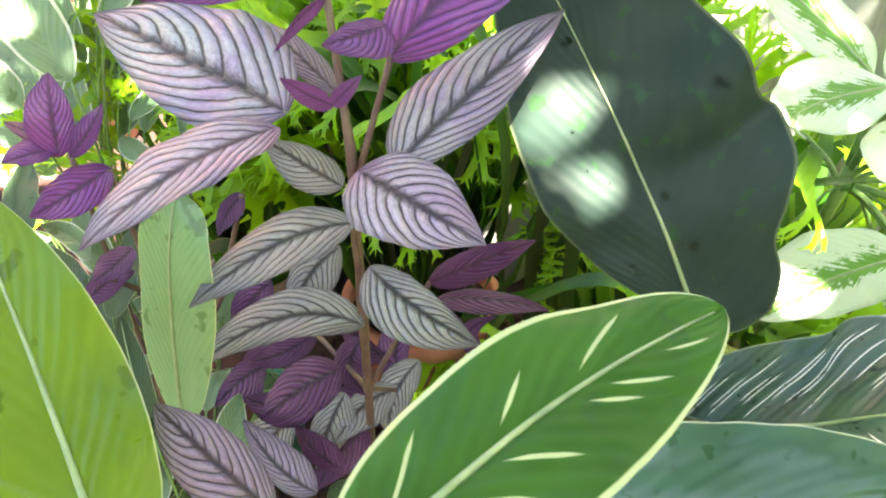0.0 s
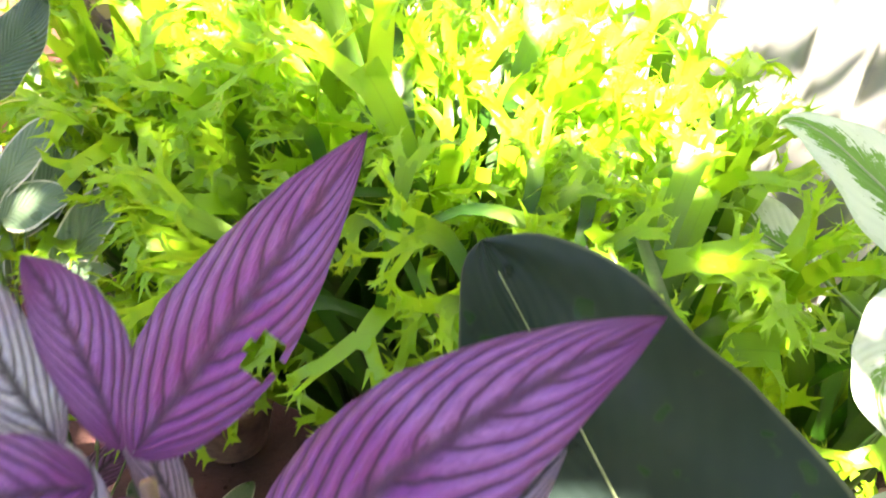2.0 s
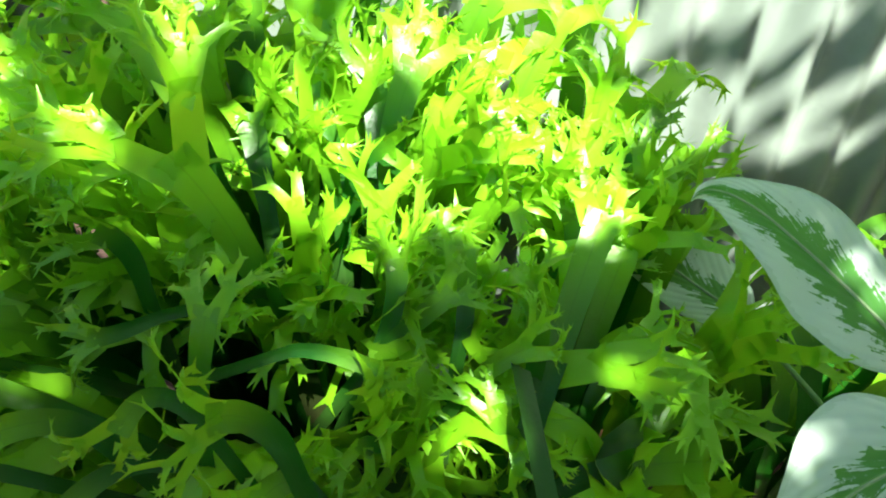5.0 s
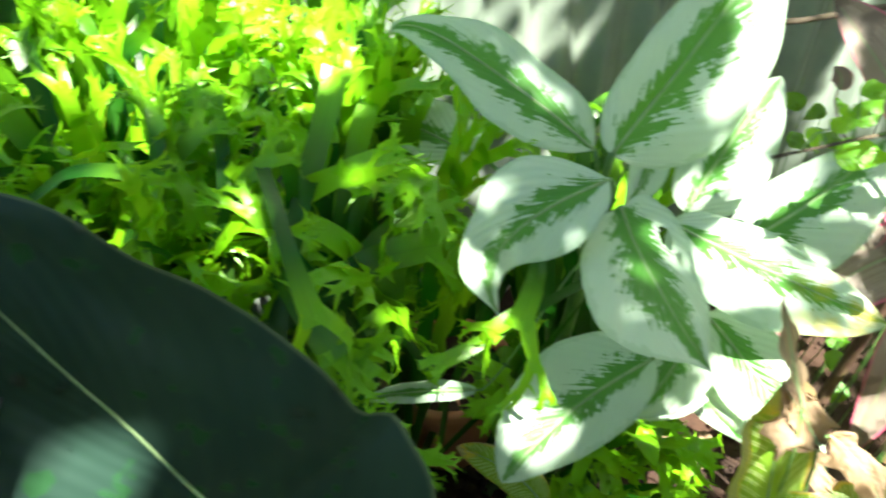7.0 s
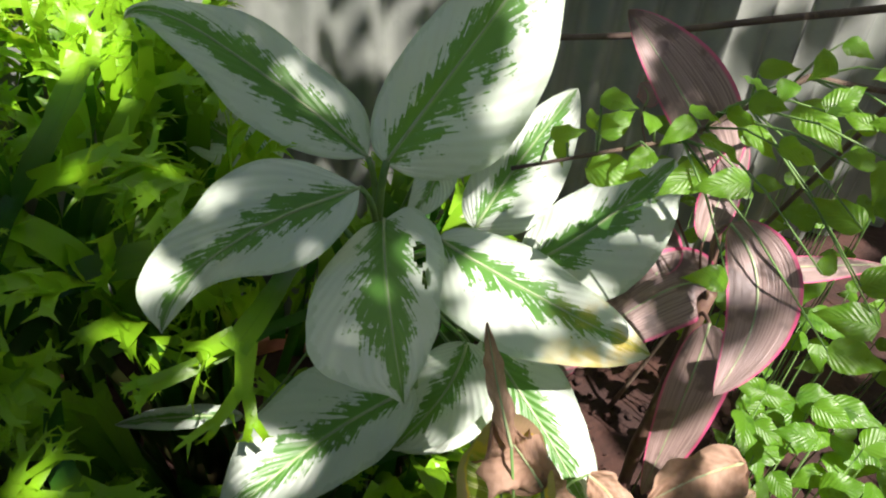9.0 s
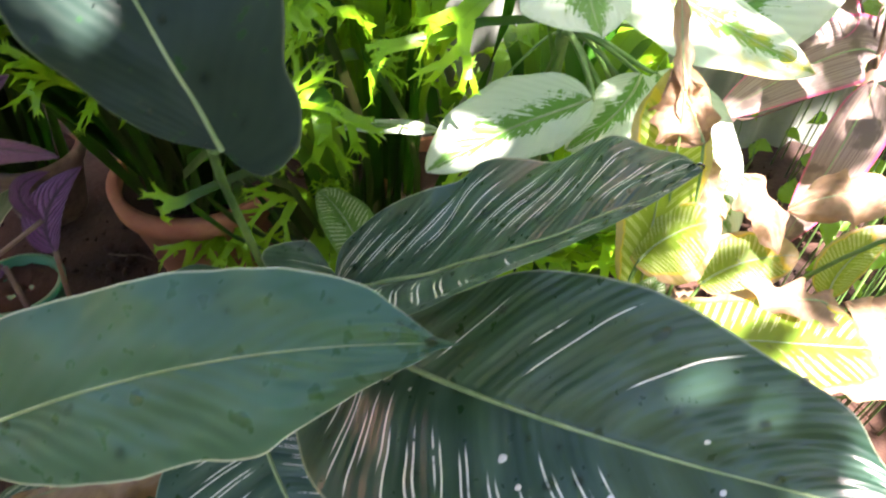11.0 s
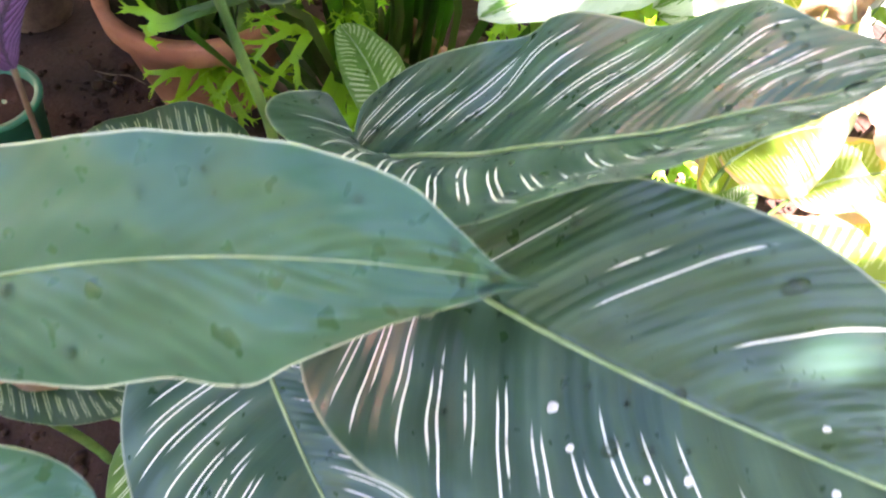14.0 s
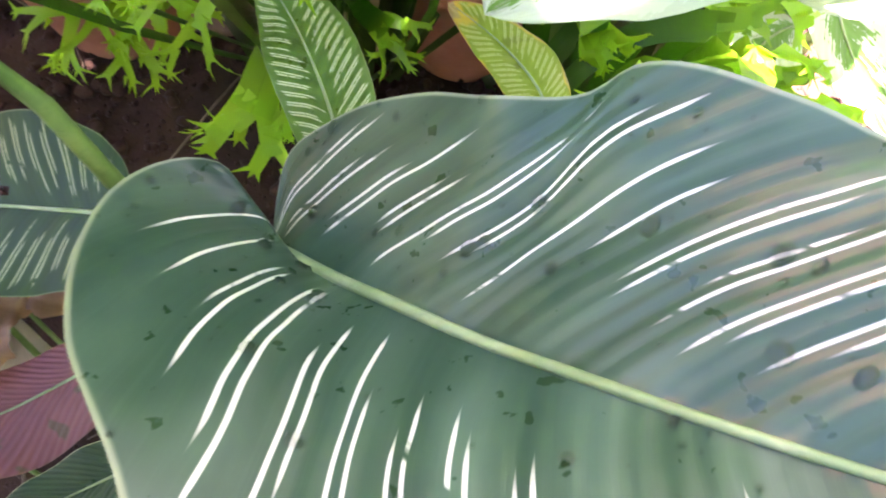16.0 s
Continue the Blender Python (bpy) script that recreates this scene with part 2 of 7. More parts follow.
def cord_leaf():
    k = Nodes("cordyline_leaf")
    a, s, side, vein = k.leaf_axes(10.0, 0.8)
    uv = k.vec(k.m("MULTIPLY", k.m("MULTIPLY", a, side), 26.0), k.m("MULTIPLY", s, 1.6))
    streak = k.noise(uv, 1.0, 3.0)
    blotch = k.noise(k.place(), 34.0, 3.0)
    color = k.mix(k.ramp(streak, 0.35, 0.65), (0.15, 0.11, 0.09), (0.36, 0.27, 0.24))
    color = k.mix(k.ramp(blotch, 0.5, 0.62), color, (0.09, 0.07, 0.06))
    color = k.mix(k.ramp(a, 0.88, 0.96), color, (0.55, 0.07, 0.18))
    return k.surface(color, 0.4, streak, 0.0007, 0.18, (0.6, 0.35, 0.3))


def dry_leaf():
    k = Nodes("dry_leaf")
    a, s, side, vein = k.leaf_axes(12.0, 0.2)
    cloud = k.noise(k.place(), 28.0, 5.0)
    color = k.mix(k.ramp(cloud, 0.3, 0.7), (0.19, 0.11, 0.065), (0.42, 0.29, 0.195))
    color = k.mix(k.m("MULTIPLY", k.line(vein, 0.2), 0.15), color, (0.18, 0.10, 0.06))
    return k.surface(color, 0.75, k.m("MULTIPLY_ADD", cloud, 4.0, k.m("MULTIPLY", k.line(vein, 0.3), 0.35)), 0.0007, 0.25, (0.6, 0.4, 0.2))


def mottled(name, dark, light, scale, rough, depth, stain=None, metal=0.0):
    k = Nodes(name)
    at = k.place()
    big, fine = k.noise(at, scale, 4.0), k.noise(at, scale * 9.0, 4.0)
    color = k.mix(k.ramp(big, 0.3, 0.7), dark, light)
    color = k.mix(k.m("MULTIPLY", k.ramp(fine, 0.5, 0.75), 0.5), color, dark)
    if stain:
        color = k.mix(k.ramp(k.noise(at, scale * 0.4, 5.0), 0.55, 0.7), color, stain)
    return k.surface(color, rough, k.m("MULTIPLY_ADD", fine, 0.6, big), depth, metal=metal)


MAT = {
    "silver": shield_leaf("silver_shield", (0.40, 0.33, 0.47), (0.46, 0.50, 0.52), (0.018, 0.034, 0.034)),
    "lilac": shield_leaf("lilac_shield", (0.45, 0.31, 0.47), (0.52, 0.47, 0.56), (0.026, 0.030, 0.042), 0.18),
    "ashen": shield_leaf("ashen_shield", (0.40, 0.42, 0.42), (0.50, 0.54, 0.51), (0.018, 0.036, 0.030)),
    "purple": shield_leaf("purple_shield", (0.26, 0.060, 0.30), (0.34, 0.15, 0.45), (0.040, 0.022, 0.065), 0.25),
    # Dark copy of the shield leaf: shade low in the plant put into its colour.
    "dim": shield_leaf("shaded_shield", (0.12, 0.03, 0.13), (0.22, 0.09, 0.23), (0.03, 0.015, 0.035)),
    "dark": plain_leaf("dark_leaf", (0.012, 0.028, 0.022), (0.021, 0.042, 0.033), 18.0, 0.05, (0.05, 0.14, 0.02), 0.40, (0.10, 0.13, 0.07), spec=0.15, relief=0.00015, banding=0.15),
    "plain": plain_leaf("green_leaf", (0.026, 0.090, 0.054), (0.050, 0.142, 0.092), 15.0, 0.18, (0.14, 0.36, 0.05), 0.28, (0.55, 0.60, 0.42), 0.972, relief=0.00025, banding=0.10),
    "fresh": plain_leaf("fresh_leaf", (0.013, 0.078, 0.009), (0.034, 0.140, 0.016), 13.0, 0.16, (0.16, 0.50, 0.02), 0.27, (0.62, 0.70, 0.36), 0.93, 0.35, spec=0.28, relief=0.0003, banding=0.15),
    # Backlight is put into this leaf's brighter green, since the leaf stands in shade.
    "glow": plain_leaf("backlit_tint_leaf", (0.07, 0.19, 0.012), (0.12, 0.27, 0.018), 14.0, 0.40, (0.28, 0.50, 0.02), relief=0.0003, banding=0.12),
    "pale": plain_leaf("pale_leaf", (0.11, 0.26, 0.12), (0.19, 0.36, 0.19), 20.0, 0.22, (0.3, 0.55, 0.15), 0.32, relief=0.0002, banding=0.08),
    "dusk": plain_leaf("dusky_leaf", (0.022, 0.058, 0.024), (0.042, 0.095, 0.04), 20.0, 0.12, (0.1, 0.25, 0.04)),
    "red": plain_leaf("maroon_leaf", (0.16, 0.05, 0.06), (0.26, 0.10, 0.10), 20.0, 0.10, (0.4, 0.08, 0.06), 0.5, (0.2, 0.1, 0.08)),
    "band": banded_leaf("banded_leaf", (0.024, 0.066, 0.050), (0.090, 0.165, 0.128), (0.80, 0.81, 0.74), 19.0, 0.80, 0.045, 0.12, 0.30, (0.10, 0.25, 0.03), 0.0, 0.0011, reach=0.20, bow=1.25, first=0.10, last=0.66),
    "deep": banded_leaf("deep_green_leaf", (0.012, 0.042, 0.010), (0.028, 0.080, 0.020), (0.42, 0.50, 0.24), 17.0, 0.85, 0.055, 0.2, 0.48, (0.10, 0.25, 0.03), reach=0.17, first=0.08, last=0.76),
    "half": banded_leaf("half_banded_leaf", (0.017, 0.050, 0.034), (0.075, 0.145, 0.105), (0.80, 0.81, 0.74), 21.0, 0.74, 0.042, 0.12, 0.30, (0.10, 0.25, 0.03), 0.0, 0.0014, reach=0.17, bare=0.10, bow=1.25, first=0.16, last=0.66),
    "stripe": banded_leaf("striped_leaf", (0.05, 0.14, 0.03), (0.11, 0.24, 0.05), (0.60, 0.68, 0.42), 22.0, 0.92, 0.09, 0.3, 0.4, (0.3, 0.55, 0.05), reach=0.16, first=0.05, last=0.85),
    "lime": banded_leaf("lime_leaf", (0.13, 0.25, 0.02), (0.24, 0.36, 0.04), (0.50, 0.58, 0.24), 22.0, 0.95, 0.10, 0.34, 0.45, (0.5, 0.62, 0.03), 0.12, reach=0.16, first=0.05, last=0.85),
    "withered": banded_leaf("withered_leaf", (0.13, 0.25, 0.02), (0.24, 0.36, 0.04), (0.50, 0.58, 0.24), 22.0, 0.95, 0.10, 0.34, 0.45, (0.5, 0.60, 0.03), 0.23, reach=0.16, first=0.05, last=0.85),
    "ag": marbled_leaf("marbled_leaf"),
    "agy": marbled_leaf("marbled_yellowed_leaf", 1.0),
    "var": plain_leaf("variegated_leaf", (0.07, 0.16, 0.08), (0.15, 0.26, 0.14), 12.0, 0.25, (0.25, 0.4, 0.12), 0.4, (0.70, 0.72, 0.55), 0.90),
    "cord": cord_leaf(),
    "dry": dry_leaf(),
    "frond": frond_leaf(),
    "vine": plain_leaf("vine_leaf", (0.055, 0.18, 0.012), (0.12, 0.30, 0.018), 9.0, 0.45, (0.42, 0.68, 0.02), 0.4, (0.10, 0.24, 0.03), relief=0.0003, banding=0.12),
    "rib": mottled("midrib", (0.20, 0.30, 0.13), (0.34, 0.44, 0.23), 60.0, 0.4, 0.0004),
    "stalk": mottled("green_stalk", (0.07, 0.17, 0.04), (0.16, 0.28, 0.08), 40.0, 0.45, 0.0006),
    "rosy": mottled("maroon_stem", (0.09, 0.045, 0.04), (0.15, 0.10, 0.06), 40.0, 0.5, 0.0008),
    "bark": mottled("bark", (0.07, 0.05, 0.035), (0.16, 0.12, 0.08), 18.0, 0.85, 0.004),
    "soil": mottled("soil", (0.019, 0.008, 0.005), (0.046, 0.019, 0.011), 9.0, 0.95, 0.006, (0.052, 0.025, 0.016)),
    "clay": mottled("terracotta", (0.36, 0.13, 0.075), (0.50, 0.22, 0.13), 12.0, 0.8, 0.0015, (0.30, 0.20, 0.15)),
    "stone": mottled("stone", (0.13, 0.08, 0.06), (0.25, 0.17, 0.13), 30.0, 0.9, 0.002),
    "green_plastic": mottled("green_plastic", (0.015, 0.16, 0.09), (0.03, 0.22, 0.12), 20.0, 0.35, 0.0003),
    "chalk": mottled("chalky_speck", (0.60, 0.58, 0.56), (0.80, 0.78, 0.76), 200.0, 0.8, 0.0002),
    "white_plastic": mottled("white_plastic", (0.58, 0.55, 0.50), (0.74, 0.72, 0.68), 16.0, 0.5, 0.0004),
    "black_plastic": mottled("black_plastic", (0.012, 0.012, 0.013), (0.03, 0.03, 0.03), 14.0, 0.4, 0.0004),
    "metal": mottled("fence_paint", (0.25, 0.29, 0.25), (0.36, 0.40, 0.35), 5.0, 0.36, 0.0008, (0.16, 0.18, 0.15), 0.3),
    "wall": mottled("pink_plaster", (0.48, 0.24, 0.16), (0.60, 0.34, 0.24), 6.0, 0.9, 0.002),
    "water": None,
}


def water():
    k = Nodes("water_drop")
    p = k.put("ShaderNodeBsdfPrincipled")
    p.inputs["Roughness"].default_value, p.inputs["IOR"].default_value, p.inputs["Transmission Weight"].default_value = 0.02, 1.33, 1.0
    out = k.put("ShaderNodeOutputMaterial")
    k.tree.links.new(p.outputs[0], out.inputs[0])
    return k.mat


MAT["water"] = water()


# ---------------------------------------------------------------- builders
def part(name, bm, material, parent, label=""):
    mesh = bpy.data.meshes.new(name)
    bm.to_mesh(mesh)
    bm.free()
    mesh.materials.append(MAT[material])
    for face in mesh.polygons:
        face.use_smooth = True
    ob = new(name, mesh)
    if parent:
        ob.parent = parent
        ob.matrix_parent_inverse = Matrix.Translation(-parent.location)
    if label:
        ob["label"] = label
    return ob


def thing(name, at, label, category, group=""):
    ob = new(name)
    ob.empty_display_size = 0.02
    ob.location = at
    return tagged(ob, label, category, group)


def bezier(b, m, t, s):
    """The curve from b to t that passes m half-way."""
    c = 2 * m - (b + t) / 2
    return b * (1 - s) ** 2 + c * (2 * s * (1 - s)) + t * s * s


# outline: power at the base, power at the tip, lobes behind the base, fold of the halves, droop of the edges, waviness
FORM = {
    "shield": (0.62, 0.92, 0.05, 0.25, 0.22, 0.03),
    "calathea": (0.46, 0.60, 0.10, 0.16, 0.16, 0.05),
    "dark": (0.42, 0.44, 0.04, 0.10, 0.06, 0.05),
    "marbled": (0.50, 0.74, 0.03, 0.22, 0.20, 0.03),
    "cord": (0.55, 0.75, 0.0, 0.25, 0.0, 0.02),
    "dry": (0.50, 0.72, 0.0, 0.45, 0.55, 0.30),
    "slim": (0.6, 0.8, 0.0, 0.3, 0.1, 0.03),
    "heart": (0.52, 1.35, 0.05, 0.32, 0.30, 0.08),
}
KINDS = {
    "silver": "shield", "lilac": "shield", "ashen": "shield", "purple": "shield", "dim": "shield", "dark": "dark", "plain": "calathea", "fresh": "calathea", "glow": "calathea", "pale": "calathea",
    "dusk": "calathea", "red": "calathea", "band": "calathea", "half": "calathea", "deep": "calathea", "stripe": "calathea", "lime": "calathea", "withered": "calathea", "ag": "marbled", "agy": "marbled",
    "cord": "cord", "dry": "dry", "var": "slim", "vine": "heart",
}
count = [0]


def margin_line(marks, length, rows):
    """A smooth margin through its (along, across, lift) marks, as rows + 1 even steps from base to tip."""
    pts = [Vector((a * length, h, up)) for a, h, up in ((0, 0, 0), *marks, (1, 0, 0))]
    fine = []
    for i in range(len(pts) - 1):
        p0, p1, p2, p3 = pts[max(i - 1, 0)], pts[i], pts[i + 1], pts[min(i + 2, len(pts) - 1)]
        for k in range(8):
            f = k / 8
            fine.append(0.5 * (2 * p1 + (p2 - p0) * f + (2 * p0 - 5 * p1 + 4 * p2 - p3) * f * f + (3 * p1 - p0 - 3 * p2 + p3) * f**3))
    fine.append(pts[-1])
    run = [0.0]
    for p, q in zip(fine, fine[1:]):
        run.append(run[-1] + (q - p).length)
    out, k = [], 0
    for i in range(rows + 1):
        want = run[-1] * i / rows
        while k < len(fine) - 2 and run[k + 1] < want:
            k += 1
        f = min(1.0, max(0.0, (want - run[k]) / max(1e-9, run[k + 1] - run[k])))
        q = fine[k].lerp(fine[k + 1], f)
        out.append((q.x / length, q.y, q.z))
    return out


def spine_frame(b, m, t, n, a):
    """Place, side and up of the midrib at a; straight on past its ends."""
    x = min(1.0, max(0.0, a))
    along = (bezier(b, m, t, min(1, x + 0.02)) - bezier(b, m, t, max(0, x - 0.02))).normalized()
    p = bezier(b, m, t, x) + along * ((a - x) * (t - b).length)
    side = along.cross(n).normalized()
    return p, side, side.cross(along).normalized(), along


def leaf(plant, kind, base, mid, tip, facing, width, skew=0.0, rows=34, cols=20, holes=(), stalk=None, rib=0.0, label="", name="leaf", stalk_look="stalk", lobes=None, wave=None, outline=None, dew=0, ragged=0.012, point=0.0, edges=None, gather=1.4, sag=1.4):
    """One blade: a curved midrib from base to tip, two halves that fold, droop and ripple, facing the given way."""
    b, m, t, n = Vector(base), Vector(mid), Vector(tip), Vector(facing).normalized()
    pa, pb, lobe, keel, droop, ripple = FORM[KINDS[kind]]
    lobe = lobe if lobes is None else lobes
    pa, pb = outline or (pa, pb)
    ripple = ripple if wave is None else wave
    count[0] += 1
    rng = random.Random(count[0] * 7919)
    phase, pace = rng.uniform(0, 6.28), rng.uniform(3.0, 5.5)
    peak = pa / (pa + pb)
    top = peak**pa * (1 - peak) ** pb
    bm = bmesh.new()
    uv = bm.loops.layers.uv.new("UVMap")
    grid, marks = [], []
    if edges:
        long = (t - b).length
        rims = [margin_line(e, long, rows) for e in edges]
    for i in range(rows + 1 if edges else 0):
        s = (i / rows) ** gather
        row, uvs = [], []
        for j in range(cols + 1):
            v = 2 * j / cols - 1
            v = math.copysign(abs(v) ** 0.9, v)
            far = abs(v)
            ea, eh, el = rims[1 if v > 0 else 0][i]
            p, side, up, along = spine_frame(b, m, t, n, s + (ea - s) * far**1.25)
            if i == rows and point:
                p += along * point
            rise = el * far**sag + droop * abs(eh) * far * (1 - far) + ripple * width * far * far * math.sin(pace * 5 * s + phase + (1.3 if v > 0 else 0)) * 4 * s * (1 - s)
            rise += 0.025 * width * noise.noise(Vector((s * 6 + count[0], v * 2.5, 0.7))) * min(1, 6 * s)
            nick = 1 + ragged * noise.noise(Vector((s * 16, v * 2 + count[0], 3.1))) * far**6
            row.append(bm.verts.new(p + side * (eh * far * nick) + up * rise))
            uvs.append(((v + 1) / 2, s))
        grid.append(row)
        marks.append(uvs)
    for i in range(0 if edges else rows + 1):
        s = i / rows
        s = s * s * (3 - 2 * s) * 0.35 + s * 0.65
        p = bezier(b, m, t, s)
        along = (bezier(b, m, t, min(1, s + 0.02)) - bezier(b, m, t, max(0, s - 0.02))).normalized()
        p += along * (point * max(0.0, (s - 0.93) / 0.07) ** 2)
        side = along.cross(n).normalized()
        up = side.cross(along).normalized()
        w = width / 2 * max(s, 1e-4) ** pa * max(1 - s, 1e-4) ** pb / top
        row, uvs = [], []
        for j in range(cols + 1):
            v = 2 * j / cols - 1
            v = math.copysign(abs(v) ** 0.9, v)
            half = w * (1 + (skew if v > 0 else -skew))
            nick = 1 + ragged * noise.noise(Vector((s * 14, v * 2 + count[0], 3.1))) * abs(v) ** 6
            rise = keel * abs(v) * half - droop * v * v * half
            rise += ripple * width * v * v * math.sin(pace * 6.28 * s * 0.55 + phase + (1.3 if v > 0 else 0)) * min(1, 4 * s * (1 - s) + 0.2)
            rise += (0.13 if kind == "dry" else 0.02) * width * noise.noise(Vector((s * 5 + count[0], v * 2.5, 0.7)))
            if kind == "dry":
                rise += 0.05 * width * noise.noise(Vector((s * 15, v * 8, count[0])))
                nick += 0.30 * noise.noise(Vector((s * 9, v + count[0] * 2.0, 1.7))) * abs(v)
            q = p + side * (v * half * nick) + up * rise - along * (lobe * width * abs(v) ** 1.5 * max(0.0, 1 - 3.2 * s))
            row.append(bm.verts.new(q))
            uvs.append(((v + 1) / 2, s))
        grid.append(row)
        marks.append(uvs)
    for i in range(rows):
        for j in range(cols):
            su, sv = marks[i][j][1], 2 * marks[i][j][0] - 1
            if any(((su - hs) / hl) ** 2 + ((sv - hv) / hw) ** 2 < 1 for hs, hv, hl, hw in holes):
                continue
            face = bm.faces.new((grid[i][j], grid[i][j + 1], grid[i + 1][j + 1], grid[i + 1][j]))
            for loop, (x, y) in zip(face.loops, ((i, j), (i, j + 1), (i + 1, j + 1), (i + 1, j))):
                loop[uv].uv = marks[x][y]
    spine_of = [row[cols // 2].co + n * rib * 0.25 for row in grid[::2]]
    blade = part(name, bm, kind, plant, label)
    if dew:
        droplets(blade, dew, n, rng)
    if rib:
        last = len(spine_of) - 2
        tube("midrib", spine_of[: last + 1], [rib * (1 - 0.85 * i / last) for i in range(last + 1)], "rib", blade)
    if stalk:
        root = Vector(stalk)
        out = (b - bezier(b, m, t, 0.06)).normalized()
        reach = (b - root).length
        pts = []
        for i in range(13):
            s = i / 12
            c1, c2 = b + out * reach * 0.10 - Vector((0, 0, reach * 0.12)), root + Vector((0, 0, 1)) * reach * 0.35
            pts.append(b * (1 - s) ** 3 + c1 * 3 * s * (1 - s) ** 2 + c2 * 3 * s * s * (1 - s) + root * s**3)
        thick = max(0.0012, min(0.0045, width * 0.035))
        tube("petiole", pts, [thick * (0.8 + 0.5 * i / 12) for i in range(13)], stalk_look, plant)
    return blade


def droplets(blade, many, up, rng):
    """Flat beads of water that cling to the upper face."""
    bm = bmesh.new()
    faces = blade.data.polygons
    for k in range(many):
        f = faces[rng.randrange(len(faces))]
        nrm = f.normal if f.normal.dot(up) > 0 else -f.normal
        x = nrm.orthogonal().normalized()
        y = nrm.cross(x)
        r = 0.0006 + 0.0030 * rng.random() ** 5
        rx, ry = r * rng.uniform(0.8, 1.7), r
        rings = []
        for h, q in ((0.0, 1.0), (0.32, 0.92), (0.55, 0.62)):
            rings.append([bm.verts.new(f.center + nrm * (h * r) + x * (rx * q * math.cos(j * 0.7854)) + y * (ry * q * math.sin(j * 0.7854))) for j in range(8)])
        top = bm.verts.new(f.center + nrm * r * 0.66)
        for a, c in zip(rings, rings[1:]):
            for j in range(8):
                bm.faces.new((a[j], a[(j + 1) % 8], c[(j + 1) % 8], c[j]))
        for j in range(8):
            bm.faces.new((rings[-1][j], rings[-1][(j + 1) % 8], top))
    tagged(part("dew", bm, "water", blade, "clinging drops of water"), kind="stuff")


def specks(blade, places, up):
    """Dried white splashes on a leaf."""
    for x, y, z, r in places:
        c = Vector((x, y, z))
        f = min(blade.data.polygons, key=lambda p: (p.center - c).length)
        nrm = f.normal if f.normal.dot(up) > 0 else -f.normal
        c += nrm * (nrm.dot(f.center - c) + 0.0004)
        a = nrm.orthogonal().normalized()
        b = nrm.cross(a)
        bm = bmesh.new()
        rim = [bm.verts.new(c + (a * math.cos(j * 0.5236) * 1.25 + b * math.sin(j * 0.5236)) * r * (1 + 0.25 * noise.noise(c * 900 + Vector((j * 0.9, 0, 0))))) for j in range(12)]
        top = bm.verts.new(c + nrm * r * 0.3)
        for j in range(12):
            bm.faces.new((rim[j], rim[(j + 1) % 12], top))
        part("speck", bm, "chalk", blade, "dried white splash")


def tube(name, points, radii, material, parent, sides=8, label=""):
    bm = bmesh.new()
    rings = []
    for i, p in enumerate(points):
        d = (points[min(i + 1, len(points) - 1)] - points[max(i - 1, 0)]).normalized()
        x = d.cross(Vector((0.3, 0.2, 1)) if abs(d.z) < 0.95 else Vector((1, 0, 0))).normalized()
        y = d.cross(x)
        rings.append([bm.verts.new(p + radii[i] * (x * math.cos(6.2832 * k / sides) + y * math.sin(6.2832 * k / sides))) for k in range(sides)])
    for a, c in zip(rings, rings[1:]):
        for k in range(sides):
            bm.faces.new((a[k], a[(k + 1) % sides], c[(k + 1) % sides], c[k]))
    bm.faces.new(rings[0][::-1])
    bm.faces.new(rings[-1])
    return part(name, bm, material, parent, label)


def ribbon(bm, p, d, n, length, w0, w1, bend, twist, steps, age=1.0):
    """A creased strip; returns its end, direction and normal."""
    uv = bm.loops.layers.uv.verify()
    rows = []
    for i in range(steps + 1):
        f = i / steps
        side = d.cross(n).normalized()
        w = w0 + (w1 - w0) * f
        rows.append([bm.verts.new(p - side * w / 2 + n * w * 0.10), bm.verts.new(p), bm.verts.new(p + side * w / 2 + n * w * 0.10)])
        if i < steps:
            d = (Matrix.Rotation(bend / steps, 3, side) @ d).normalized()
            n = (Matrix.Rotation(twist / steps, 3, d) @ n)
            n = (n - d * n.dot(d)).normalized()
            p = p + d * length / steps
    for a, c in zip(rows, rows[1:]):
        for k in (0, 1):
            face = bm.faces.new((a[k], a[k + 1], c[k + 1], c[k]))
            for loop in face.loops:
                loop[uv].uv = (0.5, age)
    return p, d, n


def teeth(bm, p, d, n, size, width, rng):
    """Two to four fine points that end a lobe."""
    many = rng.choice((2, 3, 3, 4))
    side = d.cross(n).normalized()
    for k in range(many):
        turn = 0.75 * (2 * k / (many - 1) - 1) + rng.uniform(-0.2, 0.2)
        dd = (Matrix.Rotation(-turn, 3, n) @ d).normalized()
        ribbon(bm, p - d * width * 0.3 + side * width * 0.28 * turn, dd, n, size * rng.uniform(0.7, 1.7), width * 0.50, width * 0.04, rng.uniform(-1.0, 0.7), rng.uniform(-0.5, 0.5), 3)


